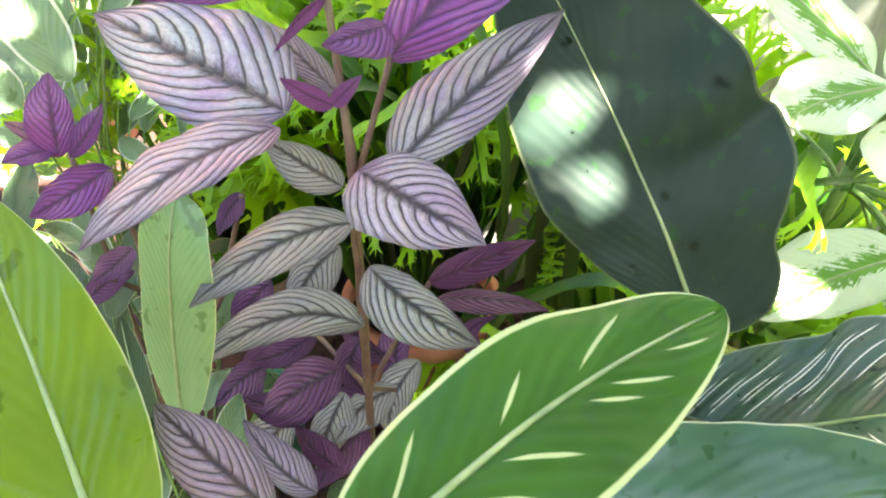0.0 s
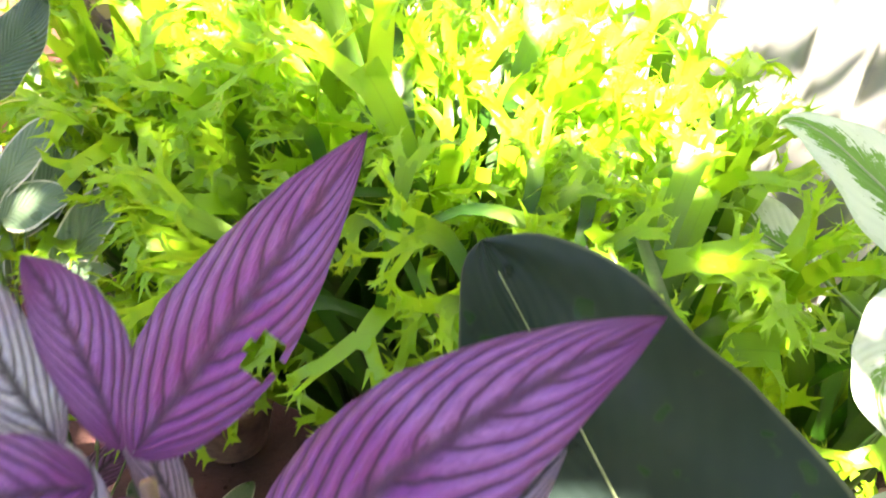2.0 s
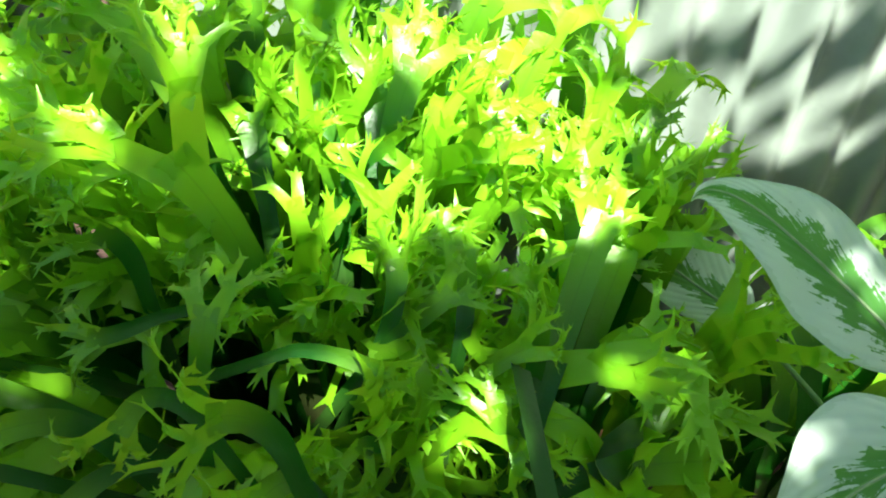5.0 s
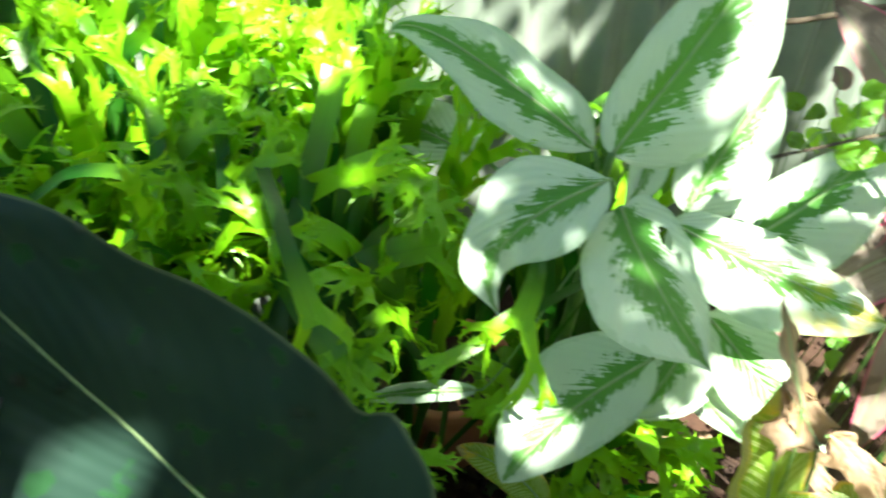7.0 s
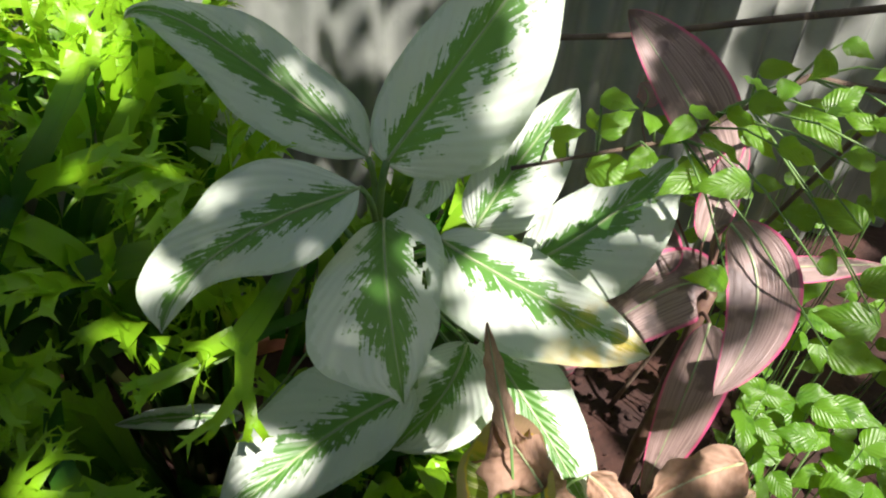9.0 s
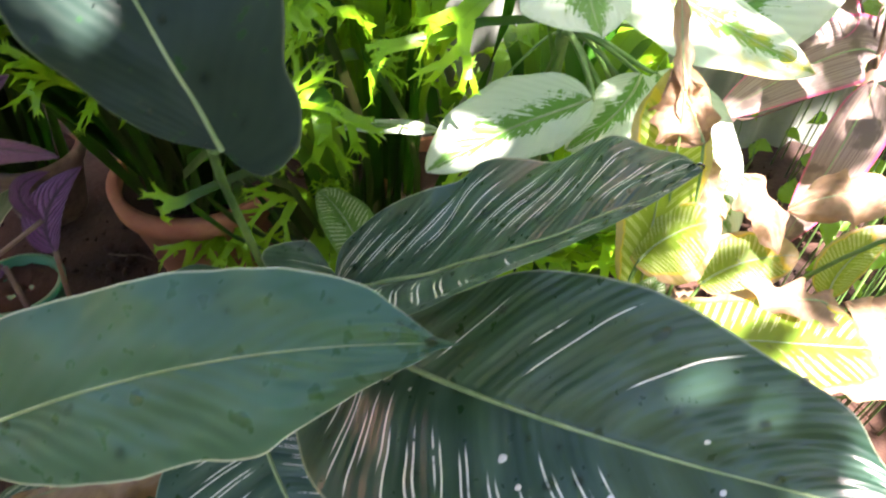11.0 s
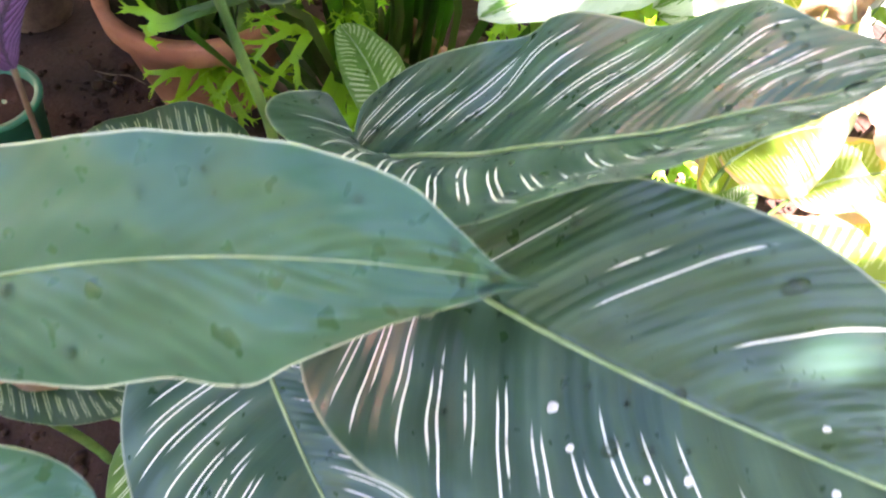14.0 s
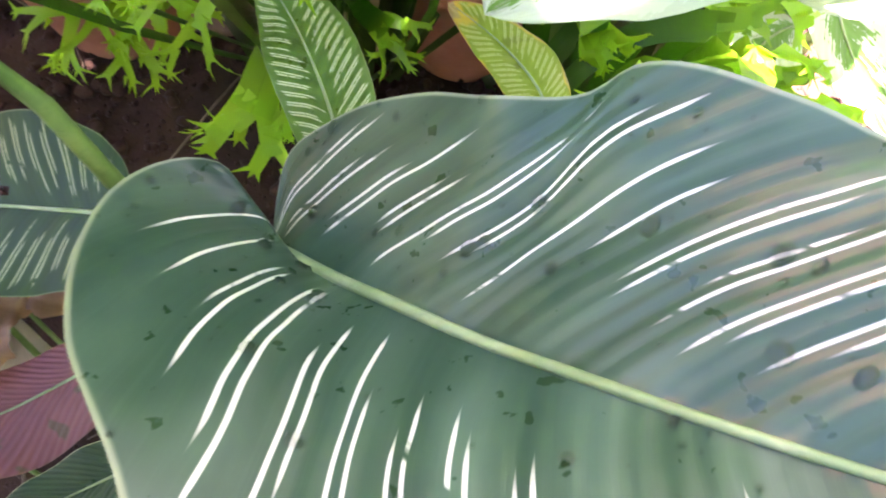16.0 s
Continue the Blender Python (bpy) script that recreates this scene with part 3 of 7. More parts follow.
def crest(bm, p, d, n, size, width, level, rng):
    """A lobe that forks again and again into narrow, curling fingers with toothed tips."""
    many = 3 if rng.random() < 0.3 else 2
    spread = rng.uniform(0.28, 0.50)
    side = d.cross(n).normalized()
    for k in range(many):
        g = 2 * k / (many - 1) - 1
        dd = (Matrix.Rotation(-spread * g + rng.uniform(-0.16, 0.16), 3, n) @ d).normalized()
        nn = (Matrix.Rotation(rng.uniform(-0.45, 0.45) - 0.3 * g, 3, dd) @ n).normalized()
        long = size * rng.uniform(0.65, 1.3)
        wide = width * (0.64 if many == 2 else 0.52)
        curl = rng.uniform(-1.3, 0.5)
        end, ed, en = ribbon(bm, p - d * width * 0.45 + side * g * width * 0.20, dd, nn, long, wide * 1.05, wide * rng.uniform(0.65, 0.95), curl, rng.uniform(-0.5, 0.5), 5)
        if level > 1:
            crest(bm, end, ed, en, size * 0.70, wide, level - 1, rng)
        else:
            teeth(bm, end, ed, en, size * 0.45, wide, rng)
        for way in (-1, 1):
            if rng.random() < 0.55:
                out = (Matrix.Rotation(-way * rng.uniform(0.5, 0.95), 3, nn) @ dd).normalized()
                at = p.lerp(end, rng.uniform(0.35, 0.8)) + dd.cross(nn).normalized() * way * wide * 0.22
                ribbon(bm, at, out, nn, size * rng.uniform(0.25, 0.5), wide * 0.5, wide * 0.04, rng.uniform(-0.8, 0.5), rng.uniform(-0.3, 0.3), 3)


def frond(plant, root, base, mid, tip, facing, width, fan=1.0):
    """A strap that widens to its ruffled, forking crest."""
    count[0] += 1
    rng = random.Random(count[0] * 104729)
    b, m, t, n = Vector(base), Vector(mid), Vector(tip), Vector(facing).normalized()
    root = Vector(root)
    bm = bmesh.new()
    rows = []
    neck = 1.0 if fan < 0.3 else 0.72
    low = 5
    for i in range(low + 11):
        if i < low:
            f = i / low
            d0 = (bezier(b, m, t, 0.05) - b).normalized()
            c = b - d0 * (b - root).length * 0.4
            p = root * (1 - f) ** 2 + c * 2 * f * (1 - f) + b * f * f
            w = width * (0.50 + 0.10 * f)
        else:
            f = (i - low) / 10 * neck
            p = bezier(b, m, t, f)
            w = width * (0.60 + 0.40 * f**0.8)
            if fan < 0.3:
                w *= max(0.03, min(1.0, (1 - f) * 3.5)) ** 0.6
        rows.append((p, w))
    verts, height = [], {}
    uv = bm.loops.layers.uv.verify()
    for i, (p, w) in enumerate(rows):
        d = (rows[min(i + 1, len(rows) - 1)][0] - rows[max(i - 1, 0)][0]).normalized()
        side = d.cross(n)
        side = side.normalized() if side.length > 0.05 else Vector((1, 0, 0))
        up = side.cross(d)
        ripple = 0.09 * math.sin(i * 1.9 + count[0])
        verts.append([bm.verts.new(p - side * w / 2 + up * w * (0.09 + ripple)), bm.verts.new(p - side * w * 0.22 + up * w * 0.03), bm.verts.new(p), bm.verts.new(p + side * w * 0.22 + up * w * 0.03), bm.verts.new(p + side * w / 2 + up * w * (0.09 - ripple))])
        for v in verts[-1]:
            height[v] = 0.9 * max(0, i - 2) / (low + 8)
    for a, c in zip(verts, verts[1:]):
        for k in range(4):
            face = bm.faces.new((a[k], a[k + 1], c[k + 1], c[k]))
            for loop in face.loops:
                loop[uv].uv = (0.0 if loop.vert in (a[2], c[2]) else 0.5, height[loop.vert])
    if fan >= 0.3:
        p, w = rows[-1]
        d = (rows[-1][0] - rows[-2][0]).normalized()
        up = (n - d * n.dot(d)).normalized()
        crest(bm, p, d, up, width * (0.66 + 0.56 * fan), w * 1.08, 2 if fan < 0.85 else 3, rng)
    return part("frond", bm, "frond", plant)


def lathe(name, profile, at, material, parent, sides=40, label=""):
    bm = bmesh.new()
    rings = []
    for r, z in profile:
        rings.append([bm.verts.new((at[0] + r * math.cos(6.2832 * k / sides), at[1] + r * math.sin(6.2832 * k / sides), at[2] + z)) for k in range(sides)])
    for a, c in zip(rings, rings[1:]):
        for k in range(sides):
            bm.faces.new((a[k], a[(k + 1) % sides], c[(k + 1) % sides], c[k]))
    bm.faces.new(rings[0][::-1])
    bm.faces.new(rings[-1])
    return part(name, bm, material, parent, label)


def pot(name, at, r, h, material, label, rim=True):
    """Tapered pot with a rim, its wall thickness and the soil in it."""
    ob = thing(name, at, label, "plant pot", "plant pots")
    lip = r * 0.11
    outer = [(r * 0.66, 0.0), (r * 0.68, 0.004)]
    if rim:
        outer += [(r * 0.92, h * 0.80), (r, h * 0.81), (r * 1.02, h * 0.98), (r * 0.99, h)]
    else:
        outer += [(r * 0.96, h * 0.94), (r * 1.03, h * 0.95), (r * 1.04, h * 0.985), (r * 1.0, h)]
    outer += [(r - lip, h), (r - lip * 1.1, h * 0.86), (r * 0.2, h * 0.86)]
    lathe("body", outer, at, material, ob)
    bm = bmesh.new()
    rings = []
    for i in range(8):
        ring = []
        for k in range(28):
            x, y = (r - lip * 1.15) * i / 7 * math.cos(k * 6.2832 / 28), (r - lip * 1.15) * i / 7 * math.sin(k * 6.2832 / 28)
            ring.append(bm.verts.new((at[0] + x, at[1] + y, at[2] + h * 0.88 + 0.006 * noise.noise(Vector((x * 60 + at[0] * 9, y * 60, 1))))))
        rings.append(ring)
    for a, c in zip(rings[1:], rings[2:]):
        for k in range(28):
            bm.faces.new((a[k], a[(k + 1) % 28], c[(k + 1) % 28], c[k]))
    bm.faces.new(rings[1])
    bmesh.ops.delete(bm, geom=rings[0], context="VERTS")
    part("potting_soil", bm, "soil", ob, "dark crumbly potting soil")
    return ob


# ---------------------------------------------------------------- setting
def ground():
    """One sheet to the horizon, finely uneven near the bed."""
    bm = bmesh.new()
    steps = 110
    def spread(k):
        f = 2 * k / steps - 1
        return math.copysign(1.1 * abs(f) + 400 * abs(f) ** 14, f)
    rows = []
    for i in range(steps + 1):
        row = []
        for j in range(steps + 1):
            x, y = 0.3 + spread(i), 0.5 + spread(j)
            near = max(0.0, 1 - (abs(x - 0.3) + abs(y - 0.5)) / 4)
            z = near * (0.016 * noise.noise(Vector((x * 5, y * 5, 0))) + 0.007 * noise.noise(Vector((x * 19, y * 19, 4))) + 0.004 * noise.noise(Vector((x * 50, y * 50, 9))))
            row.append(bm.verts.new((x, y, z)))
        rows.append(row)
    for i in range(steps):
        for j in range(steps):
            bm.faces.new((rows[i][j], rows[i + 1][j], rows[i + 1][j + 1], rows[i][j + 1]))
    tagged(part("ground", bm, "soil", None), "damp red-brown garden soil of the bed", "ground", kind="structure")


ground()

FENCE_Y = 1.10


def fence_sheet(parent, x0, x1, lift):
    bm = bmesh.new()
    cols = int((x1 - x0) / 0.0063)
    lines = []
    for j in (0, 1):
        for z in [k * 0.15 for k in range(13)]:
            row = []
            for i in range(cols + 1):
                x = x0 + (x1 - x0) * i / cols
                y = FENCE_Y + lift + 0.012 * math.sin(6.2832 * x / 0.076) + 0.003 * noise.noise(Vector((x * 3, z * 2, 5))) + (0.0012 if j else 0)
                row.append(bm.verts.new((x, y, z)))
            lines.append(row)
    for half in (lines[:13], lines[13:]):
        for a, c in zip(half, half[1:]):
            for i in range(cols):
                bm.faces.new((a[i], a[i + 1], c[i + 1], c[i]))
    return part("sheet", bm, "metal", parent)


fence = tagged(new("fence"), "weathered grey-green corrugated metal fence", "fence", kind="structure")
for k in range(4):
    fence_sheet(fence, -0.16 + 0.76 * k, 0.62 + 0.76 * k, 0.0025 * (k % 2))
def wall():
    bm = bmesh.new()
    bmesh.ops.create_cube(bm, size=1, matrix=Matrix.LocRotScale((-1.25, 1.75, 0.9), None, (1.0, 0.12, 1.8)))
    bmesh.ops.bevel(bm, geom=bm.edges[:], offset=0.01, segments=2, affect="EDGES")
    tagged(part("wall_north", bm, "wall", None), "sunlit pink-brown plastered wall", "wall", kind="structure")


wall()


# ---------------------------------------------------------------- pots and clumps
pot("terracotta_pot", (0.03, 0.84, 0.0), 0.125, 0.165, "clay", "large terracotta pot with a stained rim holding a crested fern")
pot("terracotta_pot", (0.40, 0.815, 0.0), 0.095, 0.17, "clay", "terracotta pot of a marbled plant, standing on the soil")
pot("terracotta_pot", (-0.26, 0.96, 0.0), 0.08, 0.13, "stone", "old brown clay pot beside the fence holding a fern")
pot("green_pot", (-0.185, 0.665, 0.0), 0.058, 0.115, "green_plastic", "green plastic pot among purple leaves", rim=False)
pot("white_pot", (0.014, 0.398, 0.0), 0.054, 0.20, "white_plastic", "white plastic pot half hidden under striped leaves", rim=False)

# ---------------------------------------------------------------- crested ferns
FERNS = [
    (thing("crested_fern", (0.03, 0.84, 0.145), "yellow-green crested fern with ruffled forking fronds in a terracotta pot", "fern", "crested ferns"), Vector((0.03, 0.84, 0.145)), 0.08),
    (thing("crested_fern", (0.30, 0.80, 0.02), "green crested fern with strap fronds beside the fence", "fern", "crested ferns"), Vector((0.29, 0.80, 0.02)), 0.07),
    (thing("crested_fern", (-0.26, 0.96, 0.112), "dense crested fern in a pot by the fence end", "fern", "crested ferns"), Vector((-0.26, 0.96, 0.112)), 0.07),
    (thing("crested_fern", (0.27, 0.64, 0.0), "low crested fern rooted in the bare soil", "fern", "crested ferns"), Vector((0.27, 0.64, 0.0)), 0.05),
    (thing("crested_fern", (0.50, 0.68, 0.0), "green strap fern under the marbled plant", "fern", "crested ferns"), Vector((0.50, 0.68, 0.0)), 0.05),
]


def crested(base, mid, tip, facing, width, fan):
    b = Vector(base)
    low = b.z < 0.42
    plant, root, r = min((f for n, f in enumerate(FERNS) if (n > 2) == low or not low and n < 3), key=lambda f: (f[1] - b).xy.length)
    d = Vector((b.x - root.x, b.y - root.y, 0))
    start = root + d.normalized() * min(r, d.length * 0.5)
    frond(plant, start, base, mid, tip, facing, width, fan)


crested((0.111, 0.659, 0.605), (0.132, 0.684, 0.658), (0.122, 0.709, 0.691), (-0.131, -0.848, 0.514), 0.016, .9)
crested((0.112, 0.659, 0.614), (0.147, 0.670, 0.648), (0.196, 0.688, 0.684), (-0.203, -0.792, 0.576), 0.016, .8)
crested((0.081, 0.566, 0.647), (0.058, 0.575, 0.682), (0.025, 0.550, 0.690), (0.533, -0.721, 0.442), 0.019, 1.2)
crested((0.025, 0.602, 0.641), (0.034, 0.615, 0.693), (0.041, 0.644, 0.716), (0.064, -0.875, 0.479), 0.015, 1.3)
crested((0.221, 0.641, 0.588), (0.268, 0.737, 0.636), (0.293, 0.782, 0.682), (-0.184, -0.481, 0.857), 0.028, .6)
crested((0.253, 0.714, 0.553), (0.271, 0.780, 0.611), (0.259, 0.815, 0.657), (-0.313, -0.672, 0.671), 0.024, .6)
crested((0.324, 0.883, 0.601), (0.315, 0.907, 0.651), (0.314, 0.930, 0.682), (-0.339, -0.829, 0.445), 0.019, .5)
crested((0.307, 0.839, 0.609), (0.333, 0.863, 0.659), (0.378, 0.886, 0.684), (-0.202, -0.739, 0.643), 0.020, .8)
crested((0.037, 0.722, 0.637), (0.009, 0.734, 0.702), (-0.027, 0.737, 0.755), (0.262, -0.929, 0.261), 0.032, 1.3)
crested((-0.035, 0.608, 0.612), (-0.069, 0.604, 0.640), (-0.119, 0.568, 0.637), (0.475, -0.610, 0.634), 0.019, 1.6)
crested((-0.045, 0.626, 0.603), (-0.101, 0.630, 0.639), (-0.164, 0.632, 0.672), (0.337, -0.687, 0.643), 0.018, 1.4)
crested((-0.096, 0.667, 0.605), (-0.144, 0.659, 0.642), (-0.165, 0.672, 0.675), (0.482, -0.705, 0.520), 0.019, .9)
crested((0.041, 0.581, 0.648), (0.010, 0.584, 0.684), (-0.003, 0.530, 0.660), (0.623, -0.383, 0.682), 0.013, 1.2)
crested((0.086, 0.570, 0.618), (0.069, 0.567, 0.631), (0.052, 0.531, 0.631), (0.560, -0.237, 0.794), 0.017, 1.2)
crested((0.209, 0.607, 0.591), (0.194, 0.613, 0.616), (0.182, 0.629, 0.636), (-0.066, -0.912, 0.406), 0.017, .9)
crested((0.205, 0.607, 0.591), (0.203, 0.598, 0.612), (0.213, 0.578, 0.603), (-0.744, 0.072, 0.664), 0.015, .9)
crested((0.262, 0.630, 0.541), (0.312, 0.654, 0.560), (0.364, 0.673, 0.572), (-0.045, -0.509, 0.860), 0.026, .9)
crested((0.243, 0.610, 0.546), (0.308, 0.623, 0.551), (0.372, 0.625, 0.541), (0.105, -0.605, 0.790), 0.033, .9)
crested((0.269, 0.675, 0.535), (0.296, 0.701, 0.573), (0.346, 0.722, 0.587), (-0.178, -0.581, 0.794), 0.018, 1.1)
crested((0.260, 0.690, 0.538), (0.293, 0.749, 0.587), (0.320, 0.795, 0.617), (-0.216, -0.504, 0.836), 0.026, .1)
crested((0.085, 0.815, 0.614), (0.073, 0.857, 0.670), (0.040, 0.905, 0.734), (-0.052, -0.808, 0.587), 0.025, 1.2)
crested((0.125, 0.821, 0.624), (0.135, 0.850, 0.698), (0.172, 0.890, 0.755), (-0.074, -0.870, 0.488), 0.027, 1.2)
crested((0.153, 0.838, 0.615), (0.190, 0.866, 0.672), (0.226, 0.841, 0.674), (-0.258, -0.893, 0.369), 0.023, .8)
crested((0.090, 0.804, 0.633), (0.116, 0.812, 0.679), (0.154, 0.778, 0.686), (-0.495, -0.848, 0.189), 0.019, 1.2)
crested((0.082, 0.804, 0.633), (0.078, 0.803, 0.682), (0.060, 0.792, 0.700), (0.218, -0.971, -0.103), 0.019, 1.1)
crested((0.112, 0.832, 0.605), (0.114, 0.884, 0.676), (0.096, 0.934, 0.726), (-0.090, -0.767, 0.635), 0.026, 1.1)
crested((-0.165, 0.750, 0.629), (-0.188, 0.767, 0.685), (-0.207, 0.762, 0.727), (0.495, -0.811, 0.310), 0.024, 1.2)
crested((-0.156, 0.761, 0.628), (-0.158, 0.784, 0.677), (-0.142, 0.801, 0.717), (0.365, -0.868, 0.336), 0.020, .8)
crested((-0.090, 0.788, 0.635), (-0.110, 0.792, 0.690), (-0.134, 0.797, 0.729), (0.398, -0.876, 0.271), 0.022, 1.3)
crested((-0.079, 0.820, 0.661), (-0.118, 0.843, 0.725), (-0.161, 0.850, 0.749), (0.199, -0.853, 0.483), 0.025, 1.2)
crested((-0.019, 0.834, 0.667), (-0.047, 0.858, 0.732), (-0.074, 0.876, 0.772), (0.152, -0.887, 0.435), 0.028, 1.2)
crested((-0.111, 0.747, 0.628), (-0.110, 0.748, 0.664), (-0.068, 0.732, 0.695), (-0.110, -0.982, -0.151), 0.019, 1.2)
crested((-0.038, 0.714, 0.639), (-0.047, 0.717, 0.676), (-0.069, 0.705, 0.692), (0.513, -0.843, 0.161), 0.018, 1.4)
crested((-0.013, 0.672, 0.651), (-0.039, 0.652, 0.656), (-0.051, 0.647, 0.665), (0.592, -0.592, 0.546), 0.013, 1.4)
crested((0.218, 0.658, 0.576), (0.223, 0.675, 0.634), (0.210, 0.694, 0.659), (-0.274, -0.890, 0.364), 0.018, 1.1)
crested((0.171, 0.665, 0.618), (0.177, 0.694, 0.658), (0.170, 0.724, 0.681), (-0.208, -0.717, 0.665), 0.016, .9)
crested((0.172, 0.637, 0.613), (0.199, 0.643, 0.640), (0.233, 0.644, 0.660), (-0.352, -0.739, 0.574), 0.015, 1.2)
crested((0.073, 0.630, 0.665), (0.105, 0.620, 0.670), (0.149, 0.600, 0.662), (-0.255, -0.702, 0.665), 0.012, .9)
crested((0.025, 0.825, 0.624), (0.018, 0.852, 0.660), (0.006, 0.888, 0.708), (0.057, -0.794, 0.605), 0.025, 1.2)
crested((0.218, 0.875, 0.602), (0.233, 0.904, 0.642), (0.262, 0.936, 0.671), (-0.093, -0.714, 0.694), 0.025, .9)
crested((0.257, 0.851, 0.605), (0.250, 0.873, 0.635), (0.276, 0.902, 0.675), (-0.226, -0.759, 0.610), 0.024, .7)
crested((-0.082, 0.593, 0.606), (-0.115, 0.579, 0.620), (-0.134, 0.541, 0.600), (0.458, -0.545, 0.702), 0.015, 1.5)
crested((-0.014, 0.606, 0.594), (-0.046, 0.586, 0.599), (-0.073, 0.547, 0.578), (0.336, -0.543, 0.770), 0.016, 1.2)
crested((0.128, 0.605, 0.601), (0.114, 0.596, 0.621), (0.114, 0.580, 0.617), (0.746, 0.032, 0.665), 0.014, 1.0)
crested((0.406, 0.578, 0.553), (0.377, 0.532, 0.551), (0.342, 0.499, 0.537), (0.176, -0.336, 0.925), 0.022, 1.5)
crested((0.389, 0.542, 0.535), (0.326, 0.524, 0.526), (0.268, 0.518, 0.517), (0.019, -0.661, 0.750), 0.014, .3)
crested((0.210, 0.544, 0.635), (0.215, 0.514, 0.617), (0.223, 0.480, 0.596), (0.081, -0.507, 0.858), 0.019, 1.7)
crested((0.168, 0.488, 0.456), (0.208, 0.472, 0.487), (0.238, 0.478, 0.525), (-0.306, -0.938, 0.166), 0.021, 1.4)
crested((0.159, 0.487, 0.453), (0.198, 0.466, 0.477), (0.220, 0.443, 0.471), (-0.563, -0.497, 0.660), 0.017, 1.2)
crested((0.295, 0.637, 0.446), (0.274, 0.637, 0.456), (0.236, 0.625, 0.447), (0.186, -0.836, 0.517), 0.014, .1)
crested((0.126, 0.496, 0.391), (0.106, 0.494, 0.383), (0.088, 0.500, 0.387), (-0.169, -0.721, 0.672), 0.015, .8)
crested((0.242, 0.618, 0.275), (0.230, 0.540, 0.281), (0.218, 0.482, 0.286), (0.297, 0.030, 0.954), 0.029, .8)
crested((0.242, 0.599, 0.266), (0.251, 0.533, 0.279), (0.261, 0.504, 0.289), (-0.091, 0.218, 0.972), 0.023, .3)
crested((0.051, 0.832, 0.117), (0.065, 0.774, 0.113), (0.086, 0.728, 0.115), (0.081, 0.008, 0.997), 0.026, 1.0)
crested((0.442, 0.618, 0.245), (0.510, 0.647, 0.275), (0.588, 0.616, 0.289), (-0.219, -0.670, 0.710), 0.031, .6)
crested((0.446, 0.584, 0.252), (0.507, 0.598, 0.285), (0.575, 0.559, 0.305), (-0.402, -0.616, 0.677), 0.025, .5)
crested((0.448, 0.631, 0.263), (0.451, 0.601, 0.271), (0.458, 0.572, 0.269), (-0.506, 0.006, 0.863), 0.026, .4)
crested((0.283, 0.667, 0.212), (0.297, 0.640, 0.223), (0.325, 0.610, 0.233), (-0.591, -0.153, 0.792), 0.021, .9)
crested((0.078, 0.805, 0.152), (0.060, 0.748, 0.136), (0.057, 0.696, 0.119), (0.352, -0.335, 0.874), 0.035, 1.2)
crested((0.092, 0.805, 0.154), (0.106, 0.747, 0.141), (0.118, 0.693, 0.124), (0.071, -0.243, 0.968), 0.029, 1.1)
crested((0.682, 0.708, 0.195), (0.613, 0.713, 0.214), (0.541, 0.724, 0.225), (0.038, -0.793, 0.607), 0.031, .6)
crested((0.221, 0.549, 0.568), (0.238, 0.507, 0.572), (0.261, 0.488, 0.574), (-0.470, -0.234, 0.851), 0.021, .8)
crested((0.202, 0.587, 0.574), (0.221, 0.517, 0.578), (0.236, 0.479, 0.570), (-0.282, -0.123, 0.952), 0.023, .8)
crested((0.244, 0.507, 0.495), (0.254, 0.475, 0.493), (0.267, 0.449, 0.483), (-0.218, -0.286, 0.933), 0.024, .9)
fill = random.Random(5)
for k in range(175):
    x, y = fill.uniform(-0.42, 0.40), fill.uniform(0.58, 1.03)
    top = 0.62 + 0.42 * (y - 0.6) - 0.5 * max(0.0, x - 0.24) - 0.25 * max(0.0, -0.2 - x)
    under = fill.random() ** 1.7
    tip = Vector((x, y, top - 0.20 * under))
    plant, root, r = min(FERNS[:3], key=lambda f: (f[1] - tip).xy.length + fill.uniform(0, 0.12) + (0.13 if f[1].z < 0.1 else 0.0))
    out = Vector((tip.x - root.x, tip.y - root.y, 0))
    start = root + out.normalized() * r * fill.uniform(0.1, 0.9)
    sway = Vector((fill.uniform(-0.02, 0.02), fill.uniform(-0.02, 0.02), 0))
    base = start.lerp(Vector((tip.x, tip.y, start.z)), 0.45) + Vector((0, 0, (tip.z - start.z) * 0.62)) + sway
    mid = start.lerp(Vector((tip.x, tip.y, start.z)), 0.74) + Vector((0, 0, (tip.z - start.z) * 0.90)) + sway
    face = (Vector((0, 0, 1)) * 0.7 - out.normalized() * 0.35 + Vector((0.05, -0.45, 0))).normalized()
    frond(plant, start, base, mid, tip, face, fill.uniform(0.027, 0.044), fill.choice((0.6, 0.8, 0.9, 1.0, 1.2)))

for k in range(46):
    tip = Vector((fill.uniform(-0.36, -0.08), fill.uniform(0.62, 0.92), 0.0))
    tip.z = 0.64 + 0.42 * (tip.y - 0.6) - 0.16 * fill.random() ** 1.5
    plant, root, r = FERNS[2] if tip.x < -0.15 or tip.y > 0.8 else FERNS[0]
    out = Vector((tip.x - root.x, tip.y - root.y, 0))
    start = root + out.normalized() * r * fill.uniform(0.1, 0.9)
    flat = Vector((tip.x, tip.y, start.z))
    face = (Vector((0.2, -0.5, 0.75)) - out.normalized() * 0.3).normalized()
    frond(plant, start, start.lerp(flat, 0.40) + Vector((0, 0, (tip.z - start.z) * 0.62)), start.lerp(flat, 0.72) + Vector((0, 0, (tip.z - start.z) * 0.92)), tip, face, fill.uniform(0.024, 0.036), fill.choice((0.8, 1.0, 1.2, 1.4)))

